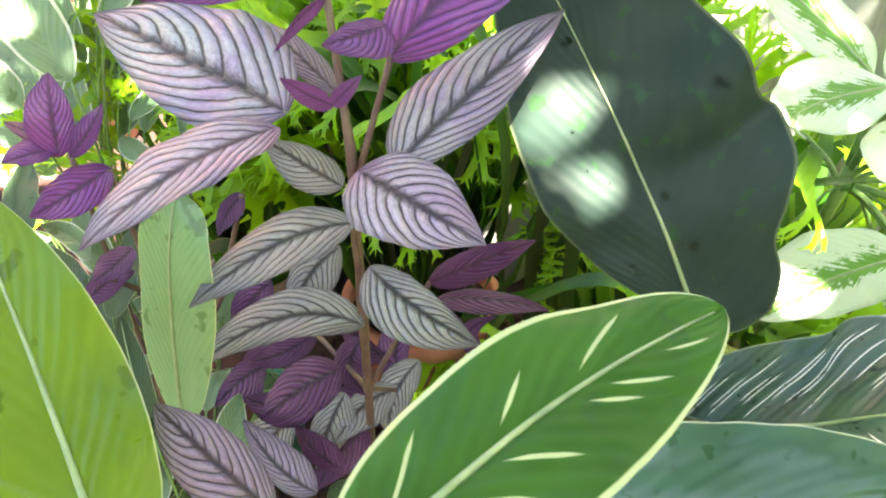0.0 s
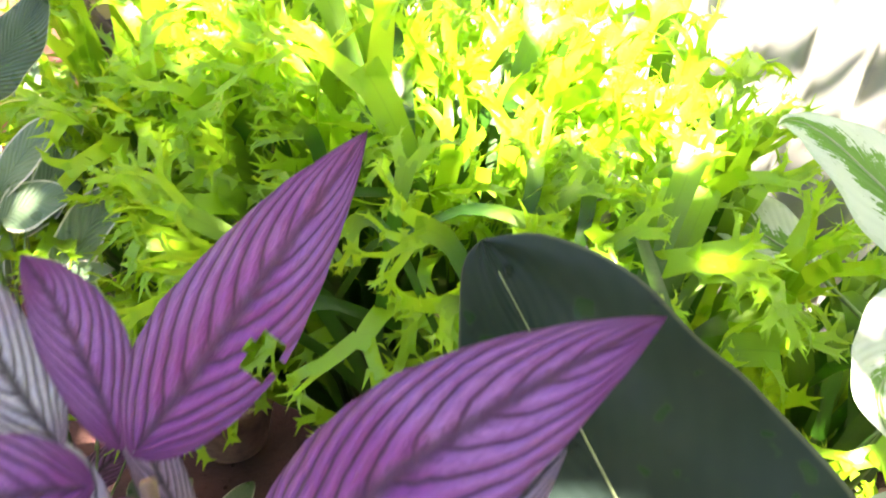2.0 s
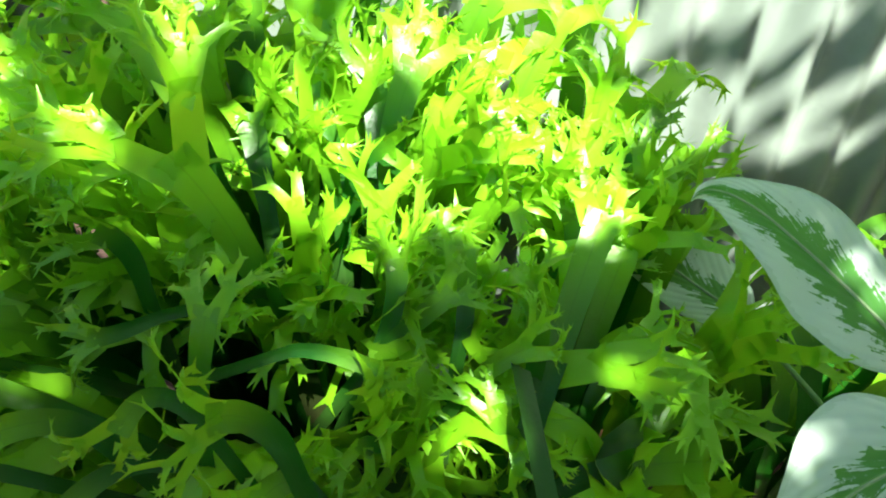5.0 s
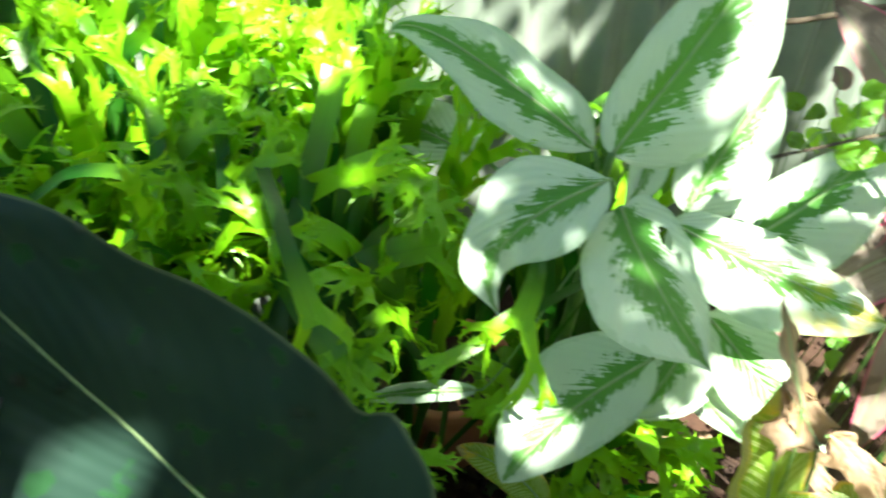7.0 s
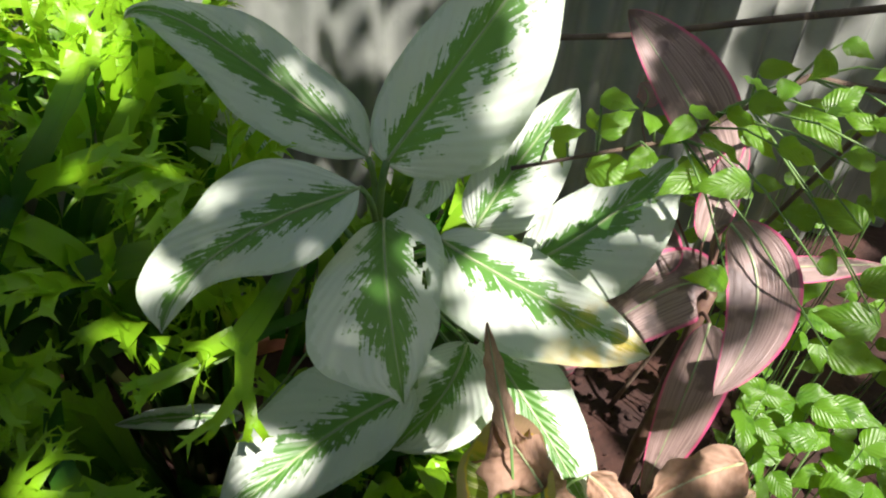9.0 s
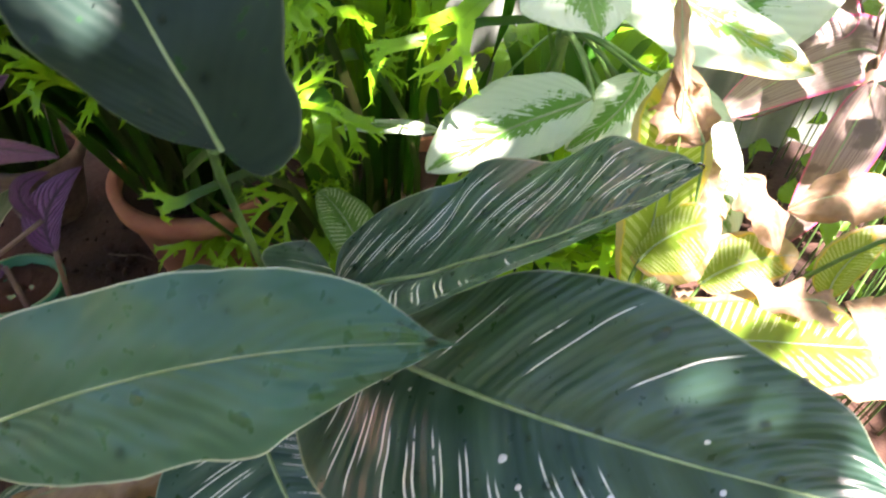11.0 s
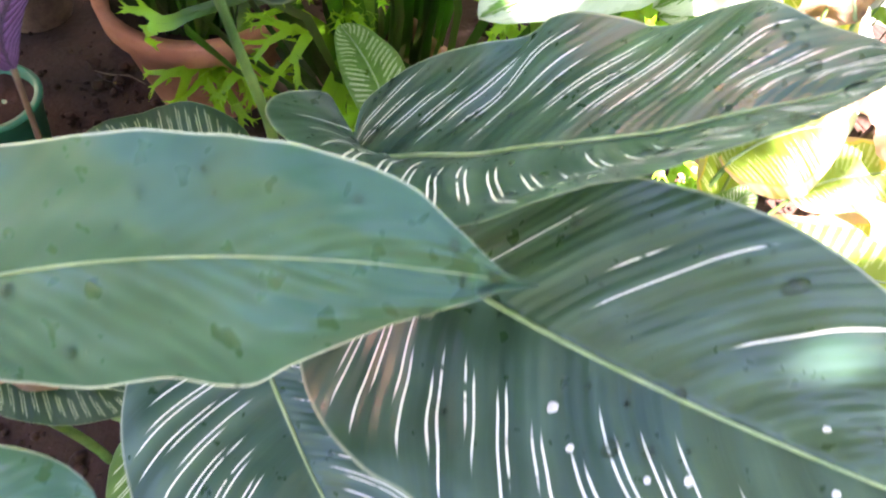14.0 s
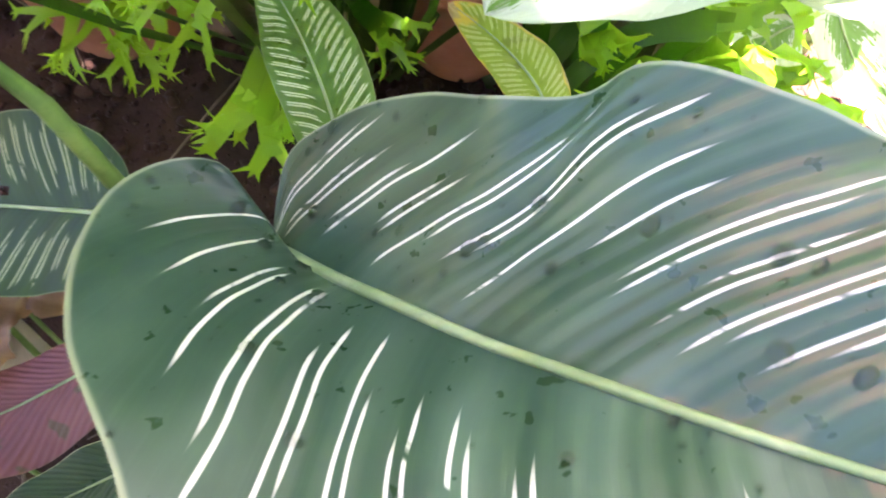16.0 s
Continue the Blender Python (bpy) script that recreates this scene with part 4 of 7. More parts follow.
for k in range(45):
    x, y = fill.uniform(0.34, 0.80), fill.uniform(0.80, 1.03)
    tip = Vector((x, y, fill.uniform(0.22, 0.46)))
    plant, root, r = FERNS[4] if x > 0.45 else FERNS[1]
    start = Vector((root.x, root.y, 0.0)) + Vector((fill.uniform(-0.12, 0.16), fill.uniform(0.0, 0.2), 0))
    flat = Vector((tip.x, tip.y, start.z))
    face = Vector((fill.uniform(-0.3, 0.3), -0.7, 0.6)).normalized()
    frond(plant, start, start.lerp(flat, 0.45) + Vector((0, 0, tip.z * 0.6)), start.lerp(flat, 0.75) + Vector((0, 0, tip.z * 0.92)), tip, face, fill.uniform(0.028, 0.042), fill.choice((0.1, 0.6, 0.8)))

for k in range(14):
    tip = Vector((fill.uniform(0.13, 0.24), fill.uniform(0.58, 0.68), fill.uniform(0.28, 0.46)))
    plant, root, r = FERNS[3]
    start = root + Vector((fill.uniform(-0.05, 0.03), fill.uniform(-0.02, 0.05), 0))
    flat = Vector((tip.x, tip.y, 0.0))
    frond(plant, start, start.lerp(flat, 0.30) + Vector((0, 0, tip.z * 0.62)), start.lerp(flat, 0.66) + Vector((0, 0, tip.z * 0.96)), tip, Vector((fill.uniform(-0.3, 0.3), -0.55, 0.75)).normalized(), fill.uniform(0.016, 0.024), fill.choice((0.9, 1.2, 1.5)))

for k in range(26):
    tip = Vector((fill.uniform(0.36, 0.64), fill.uniform(0.47, 0.72), fill.uniform(0.16, 0.34)))
    plant, root, r = FERNS[4]
    out = Vector((tip.x - root.x, tip.y - root.y, 0))
    start = root + out.normalized() * r * fill.uniform(0.1, 0.8)
    flat = Vector((tip.x, tip.y, 0.0))
    frond(plant, start, start.lerp(flat, 0.40) + Vector((0, 0, tip.z * 0.65)), start.lerp(flat, 0.72) + Vector((0, 0, tip.z * 0.98)), tip, Vector((fill.uniform(-0.3, 0.3), -0.45, 0.8)).normalized(), fill.uniform(0.024, 0.036), fill.choice((0.1, 0.4, 0.6, 0.8)))

# ---------------------------------------------------------------- purple shield plants
def stem(plant, points, r0, r1, look_of="rosy", name="stem"):
    pts = [Vector(p) for p in points]
    path = []
    for a, c in zip(pts, pts[1:]):
        path += [a.lerp(c, k / 5) for k in range(5)]
    path.append(pts[-1])
    n = len(path) - 1
    swell = [(r0 + (r1 - r0) * i / n) * (1.25 if i % 5 == 0 else 1) for i in range(n + 1)]
    return tube(name, path, swell, look_of, plant)


plant = thing("purple_shield_plant", (-0.01, 0.34, 0.0), "silver and purple shield plant with dark-veined pointed leaves", "plant", "shield plants")
stem(plant, [(-0.01, 0.345, 0.0), (-0.005, 0.33, 0.3), (-0.006, 0.305, 0.58), (-0.008, 0.305, 0.68), (-0.02, 0.335, 0.755)], 0.0036, 0.002)
leaf(plant, "silver", (-0.043, 0.315, 0.696), (-0.099, 0.355, 0.707), (-0.170, 0.406, 0.717), (-0.240, -0.520, 0.820), 0.071, 0.11, ragged=0.035, rows=30, cols=18)
leaf(plant, "lilac", (-0.043, 0.296, 0.695), (-0.081, 0.263, 0.689), (-0.118, 0.225, 0.668), (-0.065, -0.301, 0.951), 0.041, 0.09, ragged=0.035, rows=30, cols=18)
leaf(plant, "silver", (0.016, 0.299, 0.675), (0.055, 0.328, 0.702), (0.107, 0.368, 0.736), (-0.131, -0.553, 0.823), 0.046, -0.15, ragged=0.035, rows=30, cols=18)
leaf(plant, "lilac", (-0.001, 0.283, 0.678), (0.024, 0.266, 0.672), (0.060, 0.245, 0.661), (-0.010, -0.425, 0.905), 0.053, 0.05, ragged=0.035, rows=30, cols=18)
leaf(plant, "ashen", (-0.009, 0.299, 0.638), (-0.051, 0.288, 0.629), (-0.094, 0.266, 0.604), (-0.148, -0.510, 0.848), 0.035, -0.06, ragged=0.035, rows=30, cols=18)
leaf(plant, "ashen", (-0.006, 0.298, 0.566), (-0.052, 0.293, 0.575), (-0.101, 0.269, 0.556), (0.021, -0.415, 0.909), 0.033, 0.09, ragged=0.035, rows=30, cols=18)
leaf(plant, "ashen", (0.002, 0.285, 0.618), (0.027, 0.264, 0.608), (0.061, 0.249, 0.595), (-0.056, -0.603, 0.796), 0.033, 0.28, ragged=0.035, rows=30, cols=18)
leaf(plant, "purple", (0.013, 0.320, 0.724), (0.058, 0.340, 0.765), (0.125, 0.363, 0.801), (-0.219, -0.684, 0.695), 0.051, 0.04, ragged=0.035, rows=30, cols=18)
leaf(plant, "purple", (-0.024, 0.340, 0.762), (0.003, 0.368, 0.792), (0.038, 0.396, 0.838), (-0.158, -0.720, 0.675), 0.042, -0.03, ragged=0.035, rows=30, cols=18, holes=((0.42, 0.62, 0.06, 0.28),))
leaf(plant, "purple", (-0.034, 0.330, 0.758), (-0.067, 0.322, 0.759), (-0.104, 0.314, 0.750), (0.000, -0.467, 0.884), 0.034, 0.01, ragged=0.035, rows=30, cols=18)
leaf(plant, "silver", (-0.050, 0.346, 0.755), (-0.081, 0.373, 0.770), (-0.113, 0.407, 0.795), (-0.087, -0.600, 0.795), 0.028, 0.00, ragged=0.035, rows=30, cols=18)
leaf(plant, "purple", (-0.030, 0.343, 0.759), (-0.054, 0.373, 0.777), (-0.075, 0.393, 0.790), (0.071, -0.474, 0.878), 0.025, 0.16, ragged=0.035, rows=30, cols=18)
leaf(plant, "purple", (0.011, 0.319, 0.740), (-0.001, 0.301, 0.741), (-0.017, 0.289, 0.739), (0.420, -0.408, 0.811), 0.023, -0.36, ragged=0.035, rows=30, cols=18)
leaf(plant, "purple", (-0.020, 0.330, 0.749), (-0.032, 0.324, 0.741), (-0.044, 0.313, 0.727), (0.044, -0.814, 0.579), 0.007, -0.50, ragged=0.035, rows=30, cols=18)
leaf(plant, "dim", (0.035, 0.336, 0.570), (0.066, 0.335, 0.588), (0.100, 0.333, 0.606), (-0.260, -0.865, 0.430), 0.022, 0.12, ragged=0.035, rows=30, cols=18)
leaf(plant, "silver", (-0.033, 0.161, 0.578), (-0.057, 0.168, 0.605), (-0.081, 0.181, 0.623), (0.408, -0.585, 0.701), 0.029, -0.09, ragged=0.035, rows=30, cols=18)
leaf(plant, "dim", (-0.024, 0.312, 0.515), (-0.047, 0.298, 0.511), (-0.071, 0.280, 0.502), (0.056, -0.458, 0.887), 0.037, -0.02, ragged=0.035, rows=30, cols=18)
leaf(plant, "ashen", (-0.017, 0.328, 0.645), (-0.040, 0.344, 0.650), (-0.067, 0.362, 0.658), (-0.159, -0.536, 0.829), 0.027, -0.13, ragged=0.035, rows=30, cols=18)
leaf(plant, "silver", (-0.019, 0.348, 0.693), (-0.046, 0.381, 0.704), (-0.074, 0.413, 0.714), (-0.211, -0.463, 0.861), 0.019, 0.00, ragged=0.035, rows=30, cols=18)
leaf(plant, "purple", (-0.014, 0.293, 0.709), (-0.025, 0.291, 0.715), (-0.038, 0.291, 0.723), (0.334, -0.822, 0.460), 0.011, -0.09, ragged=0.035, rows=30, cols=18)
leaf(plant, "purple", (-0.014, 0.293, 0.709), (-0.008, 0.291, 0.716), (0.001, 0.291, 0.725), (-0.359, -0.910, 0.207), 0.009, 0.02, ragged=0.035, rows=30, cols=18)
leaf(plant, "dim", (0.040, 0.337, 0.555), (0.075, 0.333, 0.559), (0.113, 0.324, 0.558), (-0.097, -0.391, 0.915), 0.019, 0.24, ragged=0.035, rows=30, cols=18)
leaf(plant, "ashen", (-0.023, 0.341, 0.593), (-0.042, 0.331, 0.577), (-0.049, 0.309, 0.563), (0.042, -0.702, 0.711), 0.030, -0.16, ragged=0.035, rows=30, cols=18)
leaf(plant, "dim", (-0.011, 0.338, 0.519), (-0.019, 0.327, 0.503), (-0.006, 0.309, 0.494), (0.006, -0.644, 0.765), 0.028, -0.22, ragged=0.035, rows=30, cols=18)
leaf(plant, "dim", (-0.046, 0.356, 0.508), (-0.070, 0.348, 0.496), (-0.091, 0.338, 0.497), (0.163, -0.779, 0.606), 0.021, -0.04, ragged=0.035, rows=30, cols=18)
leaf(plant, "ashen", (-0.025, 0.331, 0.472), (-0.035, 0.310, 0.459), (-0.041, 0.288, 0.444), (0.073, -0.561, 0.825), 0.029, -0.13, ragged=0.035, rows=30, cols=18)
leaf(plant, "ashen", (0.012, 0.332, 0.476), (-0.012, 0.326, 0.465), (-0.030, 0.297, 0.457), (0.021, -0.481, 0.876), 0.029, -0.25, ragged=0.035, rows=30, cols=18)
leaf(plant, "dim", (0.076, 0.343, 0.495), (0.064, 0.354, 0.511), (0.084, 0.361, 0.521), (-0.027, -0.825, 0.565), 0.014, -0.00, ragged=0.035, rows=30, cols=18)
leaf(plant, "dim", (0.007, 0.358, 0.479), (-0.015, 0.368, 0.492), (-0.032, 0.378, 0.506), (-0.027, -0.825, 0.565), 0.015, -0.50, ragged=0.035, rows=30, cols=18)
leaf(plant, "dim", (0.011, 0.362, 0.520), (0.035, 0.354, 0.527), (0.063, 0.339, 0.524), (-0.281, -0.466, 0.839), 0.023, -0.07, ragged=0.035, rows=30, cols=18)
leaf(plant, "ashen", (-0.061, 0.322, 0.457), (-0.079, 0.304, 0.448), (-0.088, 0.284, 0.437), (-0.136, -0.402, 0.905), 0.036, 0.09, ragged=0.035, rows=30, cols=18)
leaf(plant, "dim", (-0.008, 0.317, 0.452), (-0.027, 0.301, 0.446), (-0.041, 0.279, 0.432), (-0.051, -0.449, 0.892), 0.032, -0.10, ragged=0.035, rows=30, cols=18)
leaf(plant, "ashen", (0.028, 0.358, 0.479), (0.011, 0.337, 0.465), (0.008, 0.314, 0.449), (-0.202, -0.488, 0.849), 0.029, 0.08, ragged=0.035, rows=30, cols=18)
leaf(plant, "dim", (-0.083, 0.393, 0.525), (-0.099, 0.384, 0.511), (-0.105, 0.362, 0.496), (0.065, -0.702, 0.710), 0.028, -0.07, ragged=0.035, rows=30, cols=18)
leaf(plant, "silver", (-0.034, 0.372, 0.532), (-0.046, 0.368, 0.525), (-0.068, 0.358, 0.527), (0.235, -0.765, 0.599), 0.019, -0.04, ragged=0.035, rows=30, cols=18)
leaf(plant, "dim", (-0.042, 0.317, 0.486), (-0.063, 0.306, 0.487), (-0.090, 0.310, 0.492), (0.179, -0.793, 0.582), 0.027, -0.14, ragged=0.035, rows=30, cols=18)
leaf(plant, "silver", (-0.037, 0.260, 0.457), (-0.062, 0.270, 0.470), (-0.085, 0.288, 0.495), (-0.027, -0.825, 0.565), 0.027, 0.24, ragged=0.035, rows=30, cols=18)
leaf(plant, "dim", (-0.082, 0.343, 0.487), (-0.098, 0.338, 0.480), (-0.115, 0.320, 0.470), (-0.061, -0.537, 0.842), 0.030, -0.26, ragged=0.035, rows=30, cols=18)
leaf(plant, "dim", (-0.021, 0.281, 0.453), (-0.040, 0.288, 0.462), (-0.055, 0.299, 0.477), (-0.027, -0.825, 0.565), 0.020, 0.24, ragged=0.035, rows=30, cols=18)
for at, to in (((-0.006, 0.30, 0.60), (-0.009, 0.299, 0.638)), ((-0.004, 0.31, 0.50), (0.012, 0.332, 0.476)), ((-0.006, 0.305, 0.66), (0.013, 0.32, 0.724)), ((0.0, 0.31, 0.45), (0.076, 0.343, 0.495)), ((-0.005, 0.31, 0.5), (0.035, 0.336, 0.57)), ((-0.005, 0.31, 0.5), (-0.046, 0.356, 0.508))):
    stem(plant, [at, to], 0.002, 0.0015)
plant = thing("purple_shield_plant", (-0.22, 0.47, 0.0), "young purple shield plant with folded violet leaves", "plant", "shield plants")
stem(plant, [(-0.22, 0.47, 0.0), (-0.23, 0.475, 0.3), (-0.25, 0.478, 0.585)], 0.004, 0.002)
stem(plant, [(-0.225, 0.472, 0.3), (-0.19, 0.46, 0.45), (-0.2, 0.39, 0.53)], 0.003, 0.002)
stem(plant, [(-0.225, 0.472, 0.3), (-0.15, 0.47, 0.45), (-0.113, 0.457, 0.563)], 0.003, 0.002)
stem(plant, [(-0.2, 0.465, 0.42), (-0.223, 0.479, 0.572)], 0.003, 0.002)
leaf(plant, "purple", (-0.258, 0.476, 0.585), (-0.264, 0.495, 0.613), (-0.268, 0.514, 0.639), (0.249, -0.775, 0.581), 0.036, -0.15, rows=20, cols=12)
leaf(plant, "purple", (-0.249, 0.476, 0.585), (-0.236, 0.486, 0.600), (-0.229, 0.509, 0.616), (0.103, -0.717, 0.690), 0.021, -0.15, rows=20, cols=12)
leaf(plant, "purple", (-0.262, 0.479, 0.589), (-0.277, 0.468, 0.589), (-0.292, 0.455, 0.588), (0.256, -0.350, 0.901), 0.026, 0.18, rows=20, cols=12)
leaf(plant, "purple", (-0.223, 0.479, 0.572), (-0.249, 0.459, 0.560), (-0.276, 0.441, 0.549), (0.145, -0.647, 0.749), 0.039, -0.06, rows=20, cols=12)
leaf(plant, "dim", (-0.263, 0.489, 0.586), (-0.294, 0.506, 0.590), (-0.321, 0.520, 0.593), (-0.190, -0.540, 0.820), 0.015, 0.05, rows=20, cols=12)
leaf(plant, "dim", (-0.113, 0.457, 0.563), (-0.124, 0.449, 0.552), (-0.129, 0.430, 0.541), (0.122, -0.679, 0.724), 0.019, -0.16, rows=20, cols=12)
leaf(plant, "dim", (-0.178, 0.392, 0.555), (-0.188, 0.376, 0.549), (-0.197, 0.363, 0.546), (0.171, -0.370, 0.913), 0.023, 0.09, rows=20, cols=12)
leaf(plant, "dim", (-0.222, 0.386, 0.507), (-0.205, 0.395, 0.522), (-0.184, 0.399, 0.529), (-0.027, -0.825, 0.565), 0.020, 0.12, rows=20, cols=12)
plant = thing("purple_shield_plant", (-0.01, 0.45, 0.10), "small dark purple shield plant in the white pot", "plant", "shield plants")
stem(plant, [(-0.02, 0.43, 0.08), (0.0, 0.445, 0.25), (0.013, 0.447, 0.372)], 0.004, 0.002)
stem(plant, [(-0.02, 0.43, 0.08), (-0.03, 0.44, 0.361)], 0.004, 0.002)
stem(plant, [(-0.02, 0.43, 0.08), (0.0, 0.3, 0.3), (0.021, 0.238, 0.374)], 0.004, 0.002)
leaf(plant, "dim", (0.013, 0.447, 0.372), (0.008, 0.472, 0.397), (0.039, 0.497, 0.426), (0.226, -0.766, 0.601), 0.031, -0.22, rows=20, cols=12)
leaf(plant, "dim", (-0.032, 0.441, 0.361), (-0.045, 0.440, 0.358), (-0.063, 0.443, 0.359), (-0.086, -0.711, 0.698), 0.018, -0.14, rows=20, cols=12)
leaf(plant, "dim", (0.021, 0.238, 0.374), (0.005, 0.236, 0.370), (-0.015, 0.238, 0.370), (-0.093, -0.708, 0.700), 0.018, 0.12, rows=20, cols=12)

# ---------------------------------------------------------------- prayer plants
plant = thing("prayer_plant", (0.19, 0.48, 0.0), "tall prayer plant with one huge dark green leaf", "plant", "prayer plants")
leaf(plant, "dark", (0.2045, 0.3230, 0.5605), (0.1545, 0.3662, 0.6572), (0.0759, 0.4288, 0.7793), (-0.115, -0.926, 0.359), 0.147, ragged=0.02, rows=72, cols=40, dew=70, rib=0.0018, wave=0.02,
     edges=(((0.086, -0.0235, 0.004), (0.202, -0.0418, 0.006), (0.338, -0.0562, 0.008), (0.448, -0.0632, 0.010), (0.55, -0.062, 0.012), (0.64, -0.0589, 0.012), (0.748, -0.0478, 0.009), (0.85, -0.036, 0.005), (0.926, -0.024, 0.002), (0.985, -0.011, 0.001)),
            ((-0.045, 0.0055, 0.001), (-0.080, 0.0166, 0.003), (-0.073, 0.031, 0.005), (-0.035, 0.0472, 0.007), (0.048, 0.057, 0.008), (0.145, 0.0596, 0.009), (0.234, 0.0723, 0.011), (0.327, 0.0847, 0.013), (0.40, 0.0875, 0.010), (0.439, 0.0868, 0.006), (0.48, 0.0785, 0.010), (0.57, 0.080, 0.012), (0.655, 0.0724, 0.008), (0.76, 0.061, 0.006), (0.841, 0.0506, 0.005), (0.912, 0.0413, 0.004), (0.977, 0.0211, 0.002))))
tube("petiole", [Vector(p) for p in ((0.196, 0.340, 0.549), (0.184, 0.376, 0.525), (0.178, 0.405, 0.480), (0.183, 0.415, 0.43), (0.196, 0.408, 0.38), (0.21, 0.415, 0.2), (0.222, 0.42, 0.0))], [0.003, 0.0032, 0.0035, 0.0038, 0.004, 0.0045, 0.005], "stalk", plant)
leaf(plant, "deep", (0.160, 0.438, 0.294), (0.094, 0.447, 0.282), (0.011, 0.454, 0.268), (-0.191, -0.248, 0.950), 0.102, 0.04, rows=40, cols=24, rib=0.0016, ragged=0.03, holes=((0.46, 0.10, 0.02, 0.035), (0.36, 0.32, 0.014, 0.02)), stalk=(0.20, 0.46, 0.0))
plant = thing("prayer_plant", (0.24, 0.40, 0.0), "prayer plant with broad blue-green leaves and white pinstripes", "plant", "prayer plants")
leaf(plant, "band", (0.2544, 0.3915, 0.3667), (0.3688, 0.2993, 0.4880), (0.4562, 0.2486, 0.5962), (-0.622, 0.332, 0.709), 0.187, rows=90, cols=48, rib=0.0032, stalk=(0.30, 0.38, 0.0), dew=240, wave=0.015, ragged=0.008,
     edges=(((-0.023, -0.020, 0.010), (-0.025, -0.0348, 0.0174), (0.007, -0.0456, 0.0228), (0.077, -0.0599, 0.030), (0.161, -0.0666, 0.0333), (0.256, -0.0671, 0.0336), (0.33, -0.0748, 0.026), (0.375, -0.0845, 0.028), (0.437, -0.0843, 0.028), (0.527, -0.0783, 0.026), (0.60, -0.0705, 0.021), (0.713, -0.0640, 0.019), (0.80, -0.0555, 0.018), (0.885, -0.0351, 0.011), (0.96, -0.018, 0.005)),
            ((-0.005, -0.006, 0.018), (0.018, -0.0095, 0.045), (-0.005, 0.002, 0.058), (0.02, 0.024, 0.070), (0.09, 0.047, 0.076), (0.165, 0.0625, 0.075), (0.225, 0.071, 0.069), (0.27, 0.0785, 0.062), (0.33, 0.090, 0.055), (0.40, 0.0975, 0.049), (0.48, 0.101, 0.044), (0.548, 0.0995, 0.040), (0.60, 0.092, 0.036), (0.63, 0.078, 0.030), (0.655, 0.067, 0.025), (0.69, 0.0645, 0.025), (0.73, 0.0667, 0.027), (0.765, 0.062, 0.025), (0.80, 0.050, 0.020), (0.845, 0.0421, 0.017), (0.92, 0.032, 0.012), (0.97, 0.016, 0.006))))
leaf(plant, "half", (0.2713, 0.3087, 0.4038), (0.3847, 0.1951, 0.4590), (0.5418, 0.1073, 0.4926), (-0.576, -0.251, 0.778), 0.182, rows=80, cols=44, rib=0.0025, stalk=(0.30, 0.34, 0.0), wave=0.012, dew=150, gather=1.15, ragged=0.008,
     edges=(((0.02, -0.008, 0.003), (0.061, -0.0174, 0.0066), (0.14, -0.031, 0.012), (0.217, -0.0431, 0.0164), (0.308, -0.0583, 0.0222), (0.399, -0.0745, 0.0283), (0.487, -0.0815, 0.031), (0.581, -0.0823, 0.0313), (0.66, -0.0781, 0.0297), (0.727, -0.0709, 0.0269), (0.801, -0.0601, 0.0228), (0.863, -0.0507, 0.0193), (0.914, -0.041, 0.0156), (0.945, -0.026, 0.0096), (0.975, -0.0135, 0.005)),
            ((-0.03, 0.022, 0.012), (0.017, 0.0489, 0.0269), (0.135, 0.0713, 0.0392), (0.231, 0.0847, 0.0456), (0.32, 0.0905, 0.0455), (0.378, 0.0895, 0.043), (0.431, 0.0935, 0.0425), (0.484, 0.0955, 0.041), (0.527, 0.0925, 0.036), (0.573, 0.0828, 0.029), (0.626, 0.0760, 0.0245), (0.676, 0.0764, 0.0244), (0.746, 0.0792, 0.0254), (0.808, 0.0775, 0.0248), (0.863, 0.0668, 0.0234), (0.905, 0.0551, 0.0193), (0.937, 0.0466, 0.0163), (0.965, 0.031, 0.011), (0.99, 0.012, 0.004))))
specks([c for c in plant.children if c.name.startswith("leaf")][-1], ((0.358, 0.179, 0.449, 0.0025), (0.364, 0.160, 0.449, 0.0017), (0.393, 0.144, 0.457, 0.0014), (0.407, 0.142, 0.467, 0.0018), (0.445, 0.120, 0.485, 0.0015), (0.456, 0.135, 0.497, 0.0016), (0.450, 0.146, 0.498, 0.0014), (0.311, 0.239, 0.430, 0.0012), (0.436, 0.092, 0.462, 0.0023)), Vector((0, 0, 1)))
